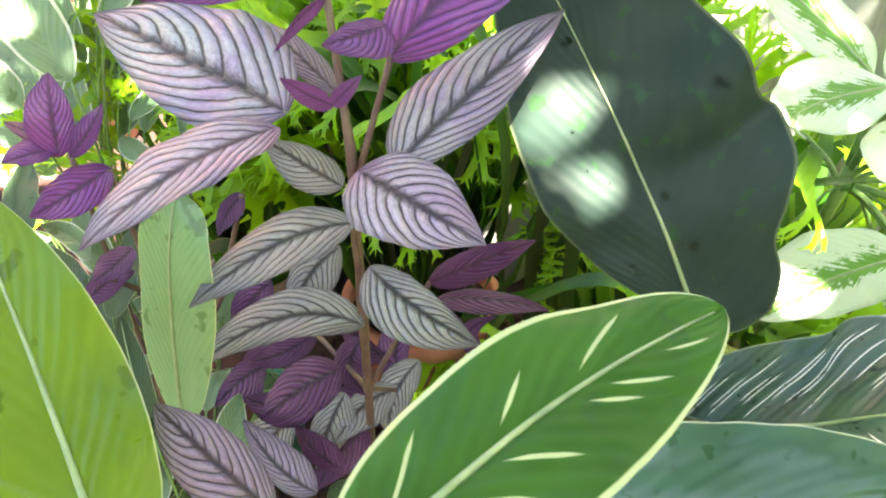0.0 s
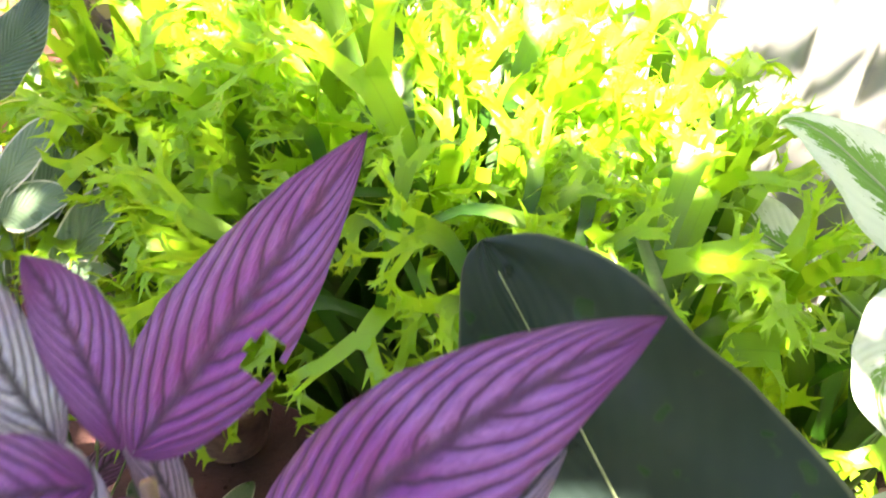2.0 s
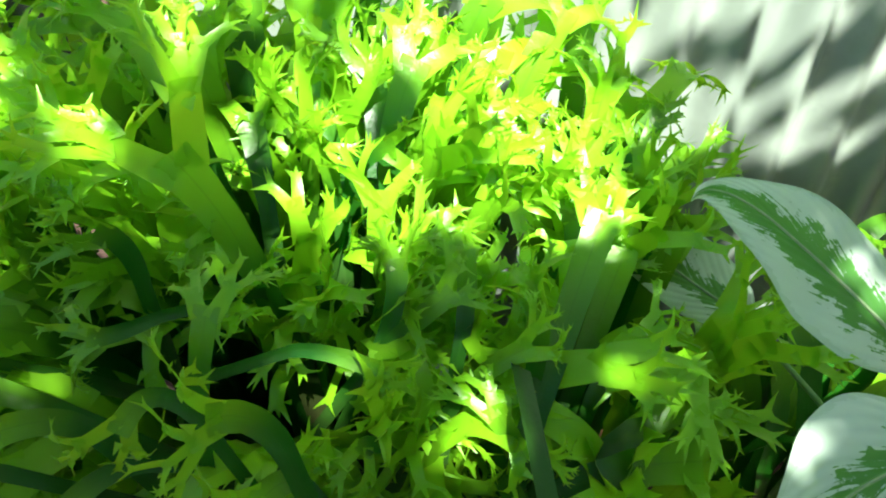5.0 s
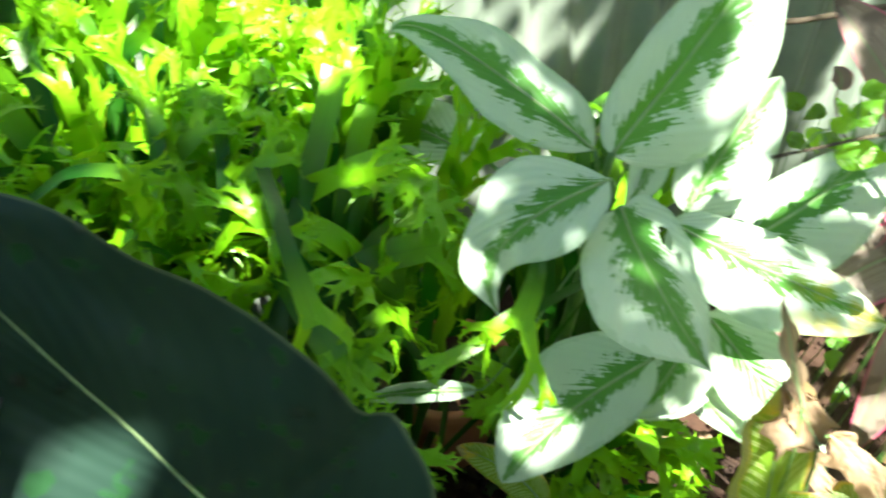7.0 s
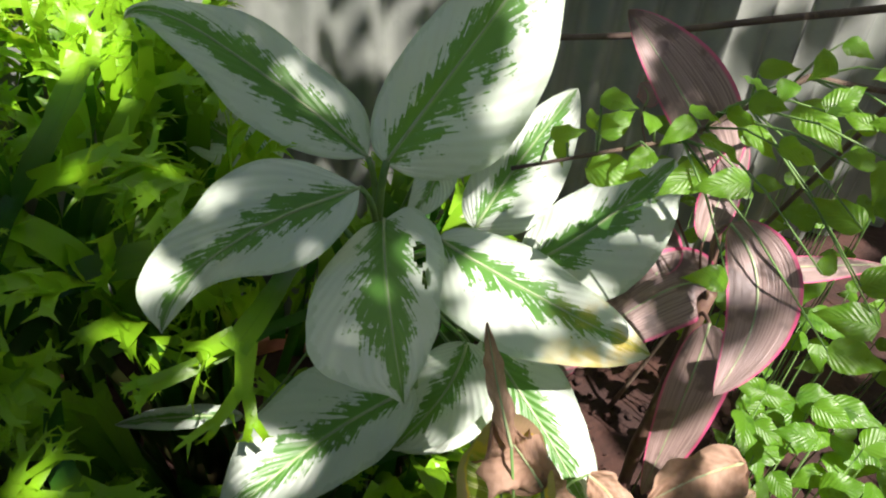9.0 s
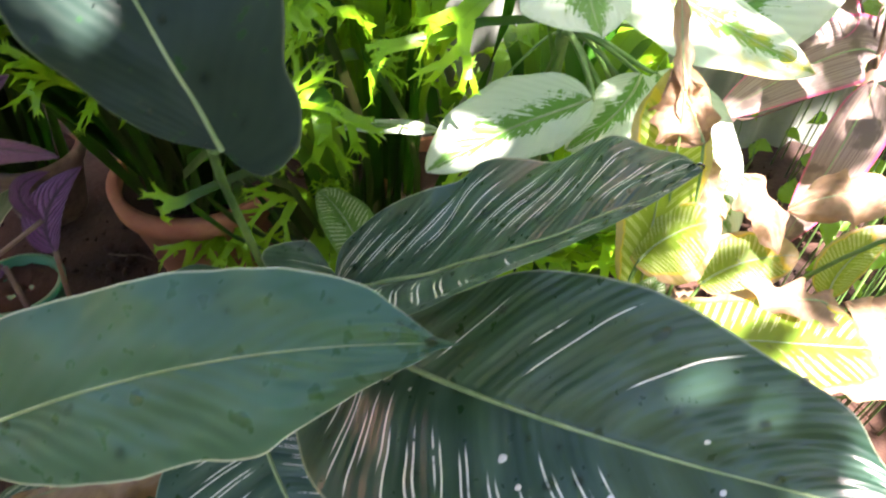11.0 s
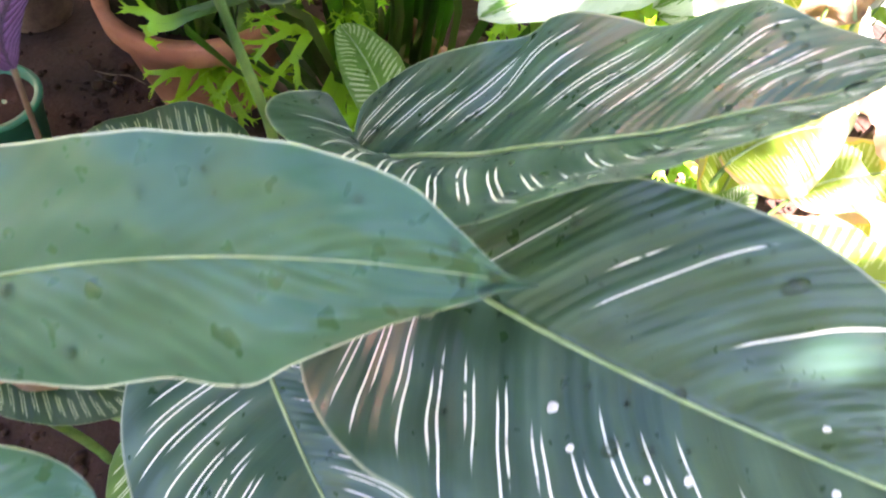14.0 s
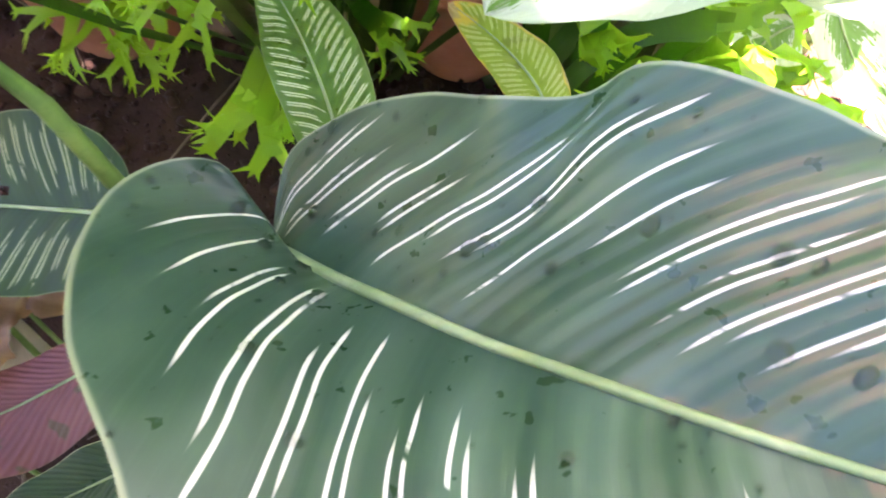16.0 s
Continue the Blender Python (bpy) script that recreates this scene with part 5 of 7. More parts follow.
leaf(plant, "band", (0.2069, 0.2553, 0.3675), (0.2495, 0.1705, 0.3446), (0.3270, 0.0448, 0.3530), (-0.250, -0.251, 0.935), 0.147, rows=70, cols=40, rib=0.0018, stalk=(0.225, 0.39, 0.0), wave=0.015, gather=1.3, ragged=0.01,
     edges=(((-0.03, -0.012, 0.001), (0.035, -0.0264, 0.003), (0.14, -0.041, 0.004), (0.251, -0.0509, 0.005), (0.34, -0.057, 0.006), (0.44, -0.0614, 0.006), (0.54, -0.064, 0.007), (0.63, -0.0605, 0.006), (0.70, -0.051, 0.005), (0.761, -0.0404, 0.004), (0.849, -0.0250, 0.002), (0.921, -0.0125, 0.001), (0.97, -0.0055, 0.0005)),
            ((-0.071, 0.0141, 0.0035), (-0.115, 0.0333, 0.0083), (-0.094, 0.0506, 0.0127), (-0.009, 0.066, 0.0165), (0.11, 0.0789, 0.0197), (0.229, 0.0849, 0.0212), (0.364, 0.0880, 0.0223), (0.445, 0.0825, 0.0199), (0.538, 0.086, 0.0215), (0.637, 0.0859, 0.0215), (0.742, 0.0790, 0.020), (0.83, 0.066, 0.016), (0.91, 0.045, 0.011), (0.97, 0.020, 0.005))))
plant = thing("prayer_plant", (0.0, 0.28, 0.0), "prayer plant with smooth sea-green leaves and pale margins", "plant", "prayer plants")
leaf(plant, "plain", (0.0347, 0.2317, 0.4188), (0.1814, 0.2202, 0.4914), (0.3218, 0.1825, 0.5484), (-0.487, -0.601, 0.633), 0.104, wave=0.02, ragged=0.03, rows=80, cols=40, point=0.008, rib=0.0013, stalk=(0.02, 0.28, 0.0), dew=60, gather=1.1,
     edges=(((-0.012, -0.015, 0.001), (-0.006, -0.0300, 0.003), (0.000, -0.0400, 0.004), (0.041, -0.0497, 0.004), (0.115, -0.0560, 0.002), (0.223, -0.0575, 0.0), (0.351, -0.0545, 0.0), (0.476, -0.0528, 0.0), (0.617, -0.0481, -0.002), (0.751, -0.0405, -0.003), (0.857, -0.0300, -0.003), (0.920, -0.0176, -0.001), (0.972, -0.0060, 0.0)),
            ((-0.050, 0.0067, 0.0), (-0.025, 0.0190, 0.0), (0.055, 0.0290, 0.0), (0.162, 0.0440, 0.0), (0.283, 0.0519, 0.0), (0.405, 0.0540, 0.0), (0.499, 0.0515, 0.0), (0.589, 0.0525, 0.0), (0.655, 0.0510, 0.0), (0.716, 0.0420, 0.0), (0.788, 0.0315, 0.0), (0.856, 0.0215, 0.0), (0.922, 0.0131, 0.0), (0.973, 0.0060, 0.0))))
leaf(plant, "fresh", (0.013, 0.095, 0.643), (0.081, 0.158, 0.649), (0.157, 0.202, 0.660), (0.087, -0.267, 0.960), 0.072, 0.03, rows=50, cols=30, rib=0.002, stalk=(-0.02, 0.27, 0.0))
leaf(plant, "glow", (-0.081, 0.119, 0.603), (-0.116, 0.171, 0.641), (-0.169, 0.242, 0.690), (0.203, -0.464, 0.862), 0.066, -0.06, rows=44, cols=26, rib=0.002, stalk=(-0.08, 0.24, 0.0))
leaf(plant, "plain", (-0.029, 0.125, 0.345), (0.059, 0.146, 0.348), (0.141, 0.152, 0.350), (0.023, -0.307, 0.951), 0.088, 0.08, rows=40, cols=26, rib=0.0018, stalk=(-0.04, 0.22, 0.0))
leaf(plant, "pale", (-0.110, 0.261, 0.525), (-0.106, 0.281, 0.617), (-0.098, 0.297, 0.659), (-0.169, -0.946, 0.275), 0.044, 0.17, rows=40, cols=22, rib=0.0014, stalk=(-0.10, 0.28, 0.0))
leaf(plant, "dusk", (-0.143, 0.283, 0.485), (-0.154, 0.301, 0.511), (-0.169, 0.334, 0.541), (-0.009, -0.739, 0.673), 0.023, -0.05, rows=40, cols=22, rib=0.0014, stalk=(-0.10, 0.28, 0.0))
plant = thing("prayer_plant", (0.30, 0.22, 0.0), "low prayer plant with many pinstriped green leaves", "plant", "prayer plants")
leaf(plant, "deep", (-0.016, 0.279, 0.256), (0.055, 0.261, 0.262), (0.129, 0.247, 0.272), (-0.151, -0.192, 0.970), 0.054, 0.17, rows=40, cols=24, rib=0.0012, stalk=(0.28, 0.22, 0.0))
leaf(plant, "stripe", (0.131, 0.218, 0.273), (0.162, 0.138, 0.252), (0.173, 0.058, 0.241), (-0.159, -0.230, 0.960), 0.084, 0.07, rows=40, cols=24, rib=0.0012, stalk=(0.28, 0.22, 0.0))
leaf(plant, "lime", (0.353, 0.236, 0.316), (0.349, 0.186, 0.285), (0.334, 0.135, 0.263), (-0.164, -0.435, 0.886), 0.038, 0.10, rows=40, cols=24, rib=0.0012, stalk=(0.28, 0.22, 0.0))
leaf(plant, "lime", (0.423, 0.217, 0.308), (0.419, 0.162, 0.278), (0.442, 0.087, 0.247), (-0.267, -0.441, 0.857), 0.048, 0.12, rows=40, cols=24, rib=0.0012, stalk=(0.28, 0.22, 0.0))
leaf(plant, "stripe", (0.429, 0.181, 0.317), (0.468, 0.115, 0.302), (0.506, 0.026, 0.281), (-0.259, -0.340, 0.904), 0.083, 0.07, rows=40, cols=24, rib=0.0012, stalk=(0.28, 0.22, 0.0))
leaf(plant, "lime", (0.447, 0.168, 0.348), (0.516, 0.114, 0.362), (0.592, 0.071, 0.386), (-0.404, -0.257, 0.878), 0.097, 0.27, rows=40, cols=24, rib=0.0012, stalk=(0.28, 0.22, 0.0))
leaf(plant, "stripe", (0.376, 0.145, 0.223), (0.407, 0.102, 0.216), (0.454, 0.054, 0.218), (-0.342, -0.344, 0.875), 0.064, -0.03, rows=40, cols=24, rib=0.0012, stalk=(0.28, 0.22, 0.0))
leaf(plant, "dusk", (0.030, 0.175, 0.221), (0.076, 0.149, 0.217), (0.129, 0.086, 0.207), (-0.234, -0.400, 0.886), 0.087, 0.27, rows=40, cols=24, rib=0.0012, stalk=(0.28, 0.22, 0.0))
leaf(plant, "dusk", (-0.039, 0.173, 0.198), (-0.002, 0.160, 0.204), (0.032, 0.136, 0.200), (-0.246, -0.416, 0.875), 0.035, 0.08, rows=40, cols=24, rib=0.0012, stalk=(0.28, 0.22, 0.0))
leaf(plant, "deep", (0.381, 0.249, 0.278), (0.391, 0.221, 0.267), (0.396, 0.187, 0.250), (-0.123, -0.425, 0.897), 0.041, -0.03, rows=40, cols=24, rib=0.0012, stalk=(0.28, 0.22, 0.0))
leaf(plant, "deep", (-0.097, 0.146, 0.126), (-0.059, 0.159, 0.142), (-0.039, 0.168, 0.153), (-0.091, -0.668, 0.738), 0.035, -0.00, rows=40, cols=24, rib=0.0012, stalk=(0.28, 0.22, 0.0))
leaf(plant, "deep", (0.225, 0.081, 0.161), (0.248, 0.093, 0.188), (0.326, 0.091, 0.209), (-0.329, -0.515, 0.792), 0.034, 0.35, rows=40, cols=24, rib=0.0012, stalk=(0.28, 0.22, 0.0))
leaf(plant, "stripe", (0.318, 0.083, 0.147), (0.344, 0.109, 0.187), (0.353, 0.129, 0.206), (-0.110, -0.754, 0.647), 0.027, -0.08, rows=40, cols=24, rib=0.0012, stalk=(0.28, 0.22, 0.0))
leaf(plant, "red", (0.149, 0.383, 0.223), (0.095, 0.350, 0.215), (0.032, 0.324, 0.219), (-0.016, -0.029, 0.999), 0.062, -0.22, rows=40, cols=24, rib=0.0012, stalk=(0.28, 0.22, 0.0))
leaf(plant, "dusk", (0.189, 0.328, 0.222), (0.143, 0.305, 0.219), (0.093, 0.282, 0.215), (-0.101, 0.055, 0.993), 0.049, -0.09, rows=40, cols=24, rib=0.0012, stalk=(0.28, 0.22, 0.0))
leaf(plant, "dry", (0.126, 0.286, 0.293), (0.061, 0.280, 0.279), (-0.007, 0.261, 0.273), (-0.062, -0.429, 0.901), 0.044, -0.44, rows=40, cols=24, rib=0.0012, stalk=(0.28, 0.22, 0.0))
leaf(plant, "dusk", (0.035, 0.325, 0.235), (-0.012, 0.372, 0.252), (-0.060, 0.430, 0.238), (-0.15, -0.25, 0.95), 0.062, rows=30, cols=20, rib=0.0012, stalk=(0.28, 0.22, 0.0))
leaf(plant, "dry", (0.030, 0.452, 0.214), (0.085, 0.438, 0.232), (0.140, 0.412, 0.212), (-0.1, -0.2, 0.97), 0.070, rows=30, cols=20, stalk=(0.28, 0.22, 0.0), label="curled brown withered leaf")
leaf(plant, "dry", (0.065, 0.352, 0.222), (0.075, 0.392, 0.236), (0.100, 0.430, 0.224), (0.2, -0.2, 0.95), 0.046, rows=30, cols=20, stalk=(0.28, 0.22, 0.0), label="curled brown withered leaf")
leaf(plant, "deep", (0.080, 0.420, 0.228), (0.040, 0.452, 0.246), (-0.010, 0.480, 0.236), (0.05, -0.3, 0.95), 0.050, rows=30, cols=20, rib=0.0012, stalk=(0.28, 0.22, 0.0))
plant = thing("prayer_plant", (0.60, 0.42, 0.0), "yellowing prayer plant with brown withered leaf ends", "plant", "prayer plants")
leaf(plant, "stripe", (0.285, 0.439, 0.342), (0.262, 0.516, 0.336), (0.232, 0.575, 0.330), (-0.323, -0.045, 0.945), 0.051, 0.04, rows=40, cols=24, rib=0.0012, stalk=(0.58, 0.44, 0.0))
leaf(plant, "lime", (0.402, 0.507, 0.301), (0.386, 0.550, 0.298), (0.344, 0.597, 0.294), (-0.255, -0.097, 0.962), 0.040, 0.04, rows=40, cols=24, rib=0.0012, stalk=(0.58, 0.44, 0.0))
leaf(plant, "withered", (0.505, 0.354, 0.386), (0.511, 0.389, 0.493), (0.505, 0.402, 0.570), (0.030, -0.966, 0.256), 0.071, 0.06, rows=40, cols=24, rib=0.0012, stalk=(0.58, 0.44, 0.0))
leaf(plant, "withered", (0.500, 0.359, 0.422), (0.522, 0.361, 0.447), (0.553, 0.356, 0.465), (-0.584, -0.394, 0.710), 0.065, 0.25, rows=40, cols=24, rib=0.0012, stalk=(0.58, 0.44, 0.0))
leaf(plant, "withered", (0.498, 0.292, 0.406), (0.582, 0.278, 0.412), (0.664, 0.262, 0.415), (-0.062, -0.054, 0.997), 0.096, -0.00, rows=40, cols=24, rib=0.0012, stalk=(0.58, 0.44, 0.0))
leaf(plant, "withered", (0.567, 0.366, 0.386), (0.602, 0.372, 0.402), (0.644, 0.369, 0.410), (-0.247, -0.464, 0.851), 0.055, -0.02, rows=40, cols=24, rib=0.0012, stalk=(0.58, 0.44, 0.0))
leaf(plant, "withered", (0.680, 0.357, 0.374), (0.697, 0.373, 0.397), (0.734, 0.385, 0.421), (-0.349, -0.575, 0.740), 0.037, -0.17, rows=40, cols=24, rib=0.0012, stalk=(0.58, 0.44, 0.0))
leaf(plant, "stripe", (0.703, 0.329, 0.473), (0.711, 0.276, 0.443), (0.700, 0.201, 0.415), (-0.108, -0.408, 0.906), 0.064, 0.02, rows=40, cols=24, rib=0.0012, stalk=(0.58, 0.44, 0.0))
leaf(plant, "stripe", (0.475, 0.323, 0.389), (0.495, 0.330, 0.403), (0.512, 0.341, 0.420), (-0.169, -0.753, 0.636), 0.031, 0.10, rows=40, cols=24, rib=0.0012, stalk=(0.58, 0.44, 0.0))
leaf(plant, "dry", (0.508, 0.386, 0.559), (0.504, 0.406, 0.590), (0.502, 0.427, 0.622), (-0.181, -0.832, 0.525), 0.013, -0.03, rows=40, cols=24, rib=0.0012, stalk=(0.58, 0.44, 0.0))
leaf(plant, "dry", (0.531, 0.380, 0.519), (0.518, 0.390, 0.543), (0.502, 0.401, 0.567), (-0.070, -0.933, 0.353), 0.046, -0.36, rows=40, cols=24, rib=0.0012, stalk=(0.58, 0.44, 0.0))
leaf(plant, "dry", (0.714, 0.392, 0.456), (0.671, 0.390, 0.458), (0.629, 0.388, 0.444), (-0.087, -0.562, 0.823), 0.046, -0.22, rows=40, cols=24, rib=0.0012, stalk=(0.58, 0.44, 0.0))
leaf(plant, "dry", (0.591, 0.412, 0.462), (0.611, 0.390, 0.442), (0.616, 0.359, 0.422), (-0.178, -0.647, 0.741), 0.030, 0.08, rows=40, cols=24, rib=0.0012, stalk=(0.58, 0.44, 0.0))
leaf(plant, "dry", (0.553, 0.413, 0.485), (0.559, 0.394, 0.464), (0.570, 0.376, 0.446), (-0.169, -0.753, 0.636), 0.026, 0.07, rows=40, cols=24, rib=0.0012, stalk=(0.58, 0.44, 0.0))
leaf(plant, "dry", (0.695, 0.299, 0.419), (0.673, 0.292, 0.413), (0.643, 0.303, 0.425), (0.057, -0.588, 0.807), 0.044, -0.04, rows=40, cols=24, rib=0.0012, stalk=(0.58, 0.44, 0.0))
leaf(plant, "dry", (0.710, 0.245, 0.406), (0.659, 0.246, 0.410), (0.606, 0.241, 0.405), (0.004, -0.284, 0.959), 0.035, -0.10, rows=40, cols=24, rib=0.0012, stalk=(0.58, 0.44, 0.0))
leaf(plant, "dry", (0.648, 0.306, 0.414), (0.610, 0.309, 0.424), (0.565, 0.324, 0.430), (0.110, -0.297, 0.949), 0.035, -0.28, rows=40, cols=24, rib=0.0012, stalk=(0.58, 0.44, 0.0))

# ---------------------------------------------------------------- marbled plant
plant = thing("marbled_plant", (0.49, 0.66, 0.0), "silver leaved plant with feathered green hearts", "plant")
stem(plant, [(0.48, 0.70, 0.0), (0.49, 0.68, 0.25), (0.495, 0.645, 0.50)], 0.010, 0.007, "stalk")
leaf(plant, "ag", (0.4873, 0.6555, 0.5979), (0.3721, 0.7166, 0.6870), (0.3203, 0.7188, 0.6984), (0.182, -0.720, 0.670), 0.087, rows=60, cols=32, rib=0.0016, wave=0.012, stalk=(0.493, 0.65, 0.46), gather=1.2,
     edges=(((0.049, -0.0202, 0.001), (0.139, -0.0371, 0.002), (0.272, -0.0415, 0.002), (0.383, -0.0340, 0.002), (0.516, -0.0245, 0.001), (0.70, -0.0150, 0.001), (0.88, -0.0060, 0.0)),
            ((0.036, 0.0233, 0.001), (0.094, 0.0345, 0.002), (0.211, 0.0350, 0.002), (0.349, 0.0352, 0.002), (0.459, 0.0300, 0.001), (0.58, 0.0185, 0.0), (0.75, 0.0080, -0.001), (0.90, 0.0030, 0.0))))
leaf(plant, "ag", (0.501, 0.646, 0.599), (0.561, 0.653, 0.677), (0.639, 0.672, 0.768), (-0.250, -0.904, 0.345), 0.113, 0.29, rows=52, cols=32, rib=0.0016, stalk=(0.493, 0.65, 0.46))
leaf(plant, "ag", (0.4657, 0.5883, 0.6141), (0.3666, 0.5528, 0.6030), (0.3292, 0.4716, 0.6129), (0.368, -0.273, 0.889), 0.079, rows=60, cols=32, rib=0.0014, wave=0.012, stalk=(0.493, 0.65, 0.46),
     edges=(((0.055, -0.0214, -0.002), (0.21, -0.036, -0.006), (0.388, -0.0317, -0.008), (0.542, -0.0190, -0.004), (0.70, -0.0105, -0.002), (0.887, -0.0054, 0.0)),
            ((0.051, 0.0197, 0.001), (0.126, 0.0388, 0.002), (0.223, 0.0487, 0.003), (0.369, 0.0440, 0.003), (0.502, 0.0325, 0.003), (0.669, 0.0272, 0.003), (0.836, 0.0219, 0.002), (0.934, 0.0127, 0.001))))
leaf(plant, "ag", (0.4855, 0.5949, 0.5777), (0.4695, 0.5225, 0.5753), (0.4503, 0.4107, 0.5850), (-0.018, -0.079, 0.997), 0.087, rows=60, cols=36, rib=0.0014, wave=0.015, stalk=(0.493, 0.65, 0.46), holes=((0.30, -0.62, 0.085, 0.10), (0.44, -0.75, 0.05, 0.09)),
     edges=(((-0.075, -0.0209, 0.002), (0.056, -0.0378, 0.003), (0.256, -0.0439, 0.002), (0.42, -0.041, 0.0), (0.552, -0.036, -0.002), (0.72, -0.0300, -0.003), (0.866, -0.0158, -0.002), (0.945, -0.0060, 0.0)),
            ((0.053, 0.0143, -0.001), (0.18, 0.028, -0.002), (0.321, 0.0408, -0.003), (0.48, 0.050, -0.003), (0.642, 0.0545, -0.003), (0.766, 0.0535, -0.003), (0.872, 0.0440, -0.003), (0.93, 0.0245, -0.002), (0.965, 0.0090, 0.0))))
leaf(plant, "agy", (0.525, 0.574, 0.567), (0.578, 0.513, 0.553), (0.646, 0.449, 0.534), (-0.156, -0.388, 0.908), 0.086, 0.24, rows=52, cols=32, rib=0.0016, stalk=(0.493, 0.65, 0.46))
leaf(plant, "ag", (0.576, 0.623, 0.536), (0.617, 0.644, 0.580), (0.678, 0.668, 0.637), (-0.420, -0.591, 0.688), 0.076, 0.21, rows=52, cols=32, rib=0.0016, stalk=(0.493, 0.65, 0.46))
leaf(plant, "ag", (0.610, 0.589, 0.512), (0.670, 0.580, 0.554), (0.730, 0.582, 0.609), (-0.530, -0.585, 0.614), 0.095, 0.25, rows=52, cols=32, rib=0.0016, stalk=(0.493, 0.65, 0.46))
leaf(plant, "ag", (0.488, 0.512, 0.475), (0.412, 0.498, 0.453), (0.337, 0.461, 0.437), (-0.121, -0.327, 0.937), 0.091, 0.18, rows=52, cols=32, rib=0.0016, stalk=(0.493, 0.65, 0.46))
leaf(plant, "ag", (0.541, 0.538, 0.484), (0.515, 0.513, 0.459), (0.465, 0.488, 0.438), (-0.248, -0.428, 0.869), 0.065, -0.06, rows=52, cols=32, rib=0.0016, stalk=(0.493, 0.65, 0.46))
leaf(plant, "ag", (0.555, 0.535, 0.487), (0.581, 0.479, 0.451), (0.600, 0.414, 0.416), (-0.152, -0.544, 0.825), 0.075, -0.02, rows=52, cols=32, rib=0.0016, stalk=(0.493, 0.65, 0.46))
leaf(plant, "ag", (0.425, 0.767, 0.536), (0.367, 0.828, 0.549), (0.320, 0.892, 0.569), (-0.249, -0.436, 0.865), 0.072, 0.13, rows=52, cols=32, rib=0.0016, stalk=(0.493, 0.65, 0.46))
leaf(plant, "ag", (0.550, 0.674, 0.583), (0.544, 0.651, 0.569), (0.514, 0.630, 0.547), (-0.186, -0.528, 0.829), 0.037, -0.02, rows=52, cols=32, rib=0.0016, stalk=(0.493, 0.65, 0.46))
leaf(plant, "ag", (0.358, 0.583, 0.398), (0.304, 0.602, 0.392), (0.251, 0.618, 0.380), (-0.174, -0.031, 0.984), 0.026, -0.02, rows=52, cols=32, rib=0.0016, stalk=(0.493, 0.65, 0.46))
leaf(plant, "ag", (0.549, 0.514, 0.451), (0.521, 0.506, 0.432), (0.473, 0.491, 0.429), (-0.110, -0.472, 0.875), 0.046, 0.02, rows=52, cols=32, rib=0.0016, stalk=(0.493, 0.65, 0.46))
leaf(plant, "ag", (0.545, 0.499, 0.432), (0.589, 0.469, 0.428), (0.600, 0.400, 0.399), (-0.121, -0.377, 0.918), 0.073, 0.04, rows=52, cols=32, rib=0.0016, stalk=(0.493, 0.65, 0.46))
leaf(plant, "ag", (0.669, 0.718, 0.266), (0.655, 0.632, 0.257), (0.672, 0.527, 0.253), (-0.182, -0.068, 0.981), 0.076, -0.28, rows=52, cols=32, rib=0.0016, stalk=(0.493, 0.65, 0.46))
leaf(plant, "ag", (0.672, 0.693, 0.188), (0.635, 0.668, 0.184), (0.600, 0.613, 0.177), (-0.038, -0.092, 0.995), 0.067, -0.09, rows=52, cols=32, rib=0.0016, stalk=(0.493, 0.65, 0.46))

# ---------------------------------------------------------------- red-edged cordyline
plant = thing("cordyline", (0.78, 0.55, 0.0), "dusty maroon cordyline with pink leaf edges", "plant")
stem(plant, [(0.78, 0.56, 0.0), (0.77, 0.55, 0.25), (0.765, 0.53, 0.50)], 0.008, 0.006, "rosy")
leaf(plant, "cord", (0.757, 0.526, 0.508), (0.715, 0.537, 0.500), (0.616, 0.526, 0.441), (-0.336, -0.618, 0.710), 0.068, -0.01, rows=30, cols=18, rib=0.0012, stalk=(0.768, 0.535, 0.46), stalk_look="rosy")
leaf(plant, "cord", (0.687, 0.462, 0.634), (0.689, 0.420, 0.602), (0.644, 0.385, 0.563), (-0.569, -0.358, 0.741), 0.045, -0.16, rows=30, cols=18, rib=0.0012, stalk=(0.768, 0.535, 0.46), stalk_look="rosy")
leaf(plant, "cord", (0.742, 0.496, 0.498), (0.722, 0.474, 0.438), (0.686, 0.445, 0.347), (-0.346, -0.841, 0.416), 0.053, -0.14, rows=30, cols=18, rib=0.0012, stalk=(0.768, 0.535, 0.46), stalk_look="rosy")
leaf(plant, "cord", (0.781, 0.573, 0.591), (0.752, 0.626, 0.647), (0.718, 0.678, 0.700), (-0.217, -0.763, 0.609), 0.064, 0.24, rows=30, cols=18, rib=0.0012, stalk=(0.768, 0.535, 0.46), stalk_look="rosy")
leaf(plant, "cord", (0.788, 0.526, 0.523), (0.848, 0.516, 0.523), (0.921, 0.501, 0.523), (-0.102, -0.511, 0.854), 0.026, 0.27, rows=30, cols=18, rib=0.0012, stalk=(0.768, 0.535, 0.46), stalk_look="rosy")
leaf(plant, "cord", (0.750, 0.542, 0.549), (0.774, 0.564, 0.581), (0.804, 0.588, 0.618), (-0.169, -0.753, 0.636), 0.037, -0.13, rows=30, cols=18, rib=0.0012, stalk=(0.768, 0.535, 0.46), stalk_look="rosy")
leaf(plant, "cord", (0.717, 0.547, 0.514), (0.720, 0.563, 0.534), (0.712, 0.582, 0.555), (-0.169, -0.753, 0.636), 0.036, 0.24, rows=30, cols=18, rib=0.0012, stalk=(0.768, 0.535, 0.46), stalk_look="rosy")
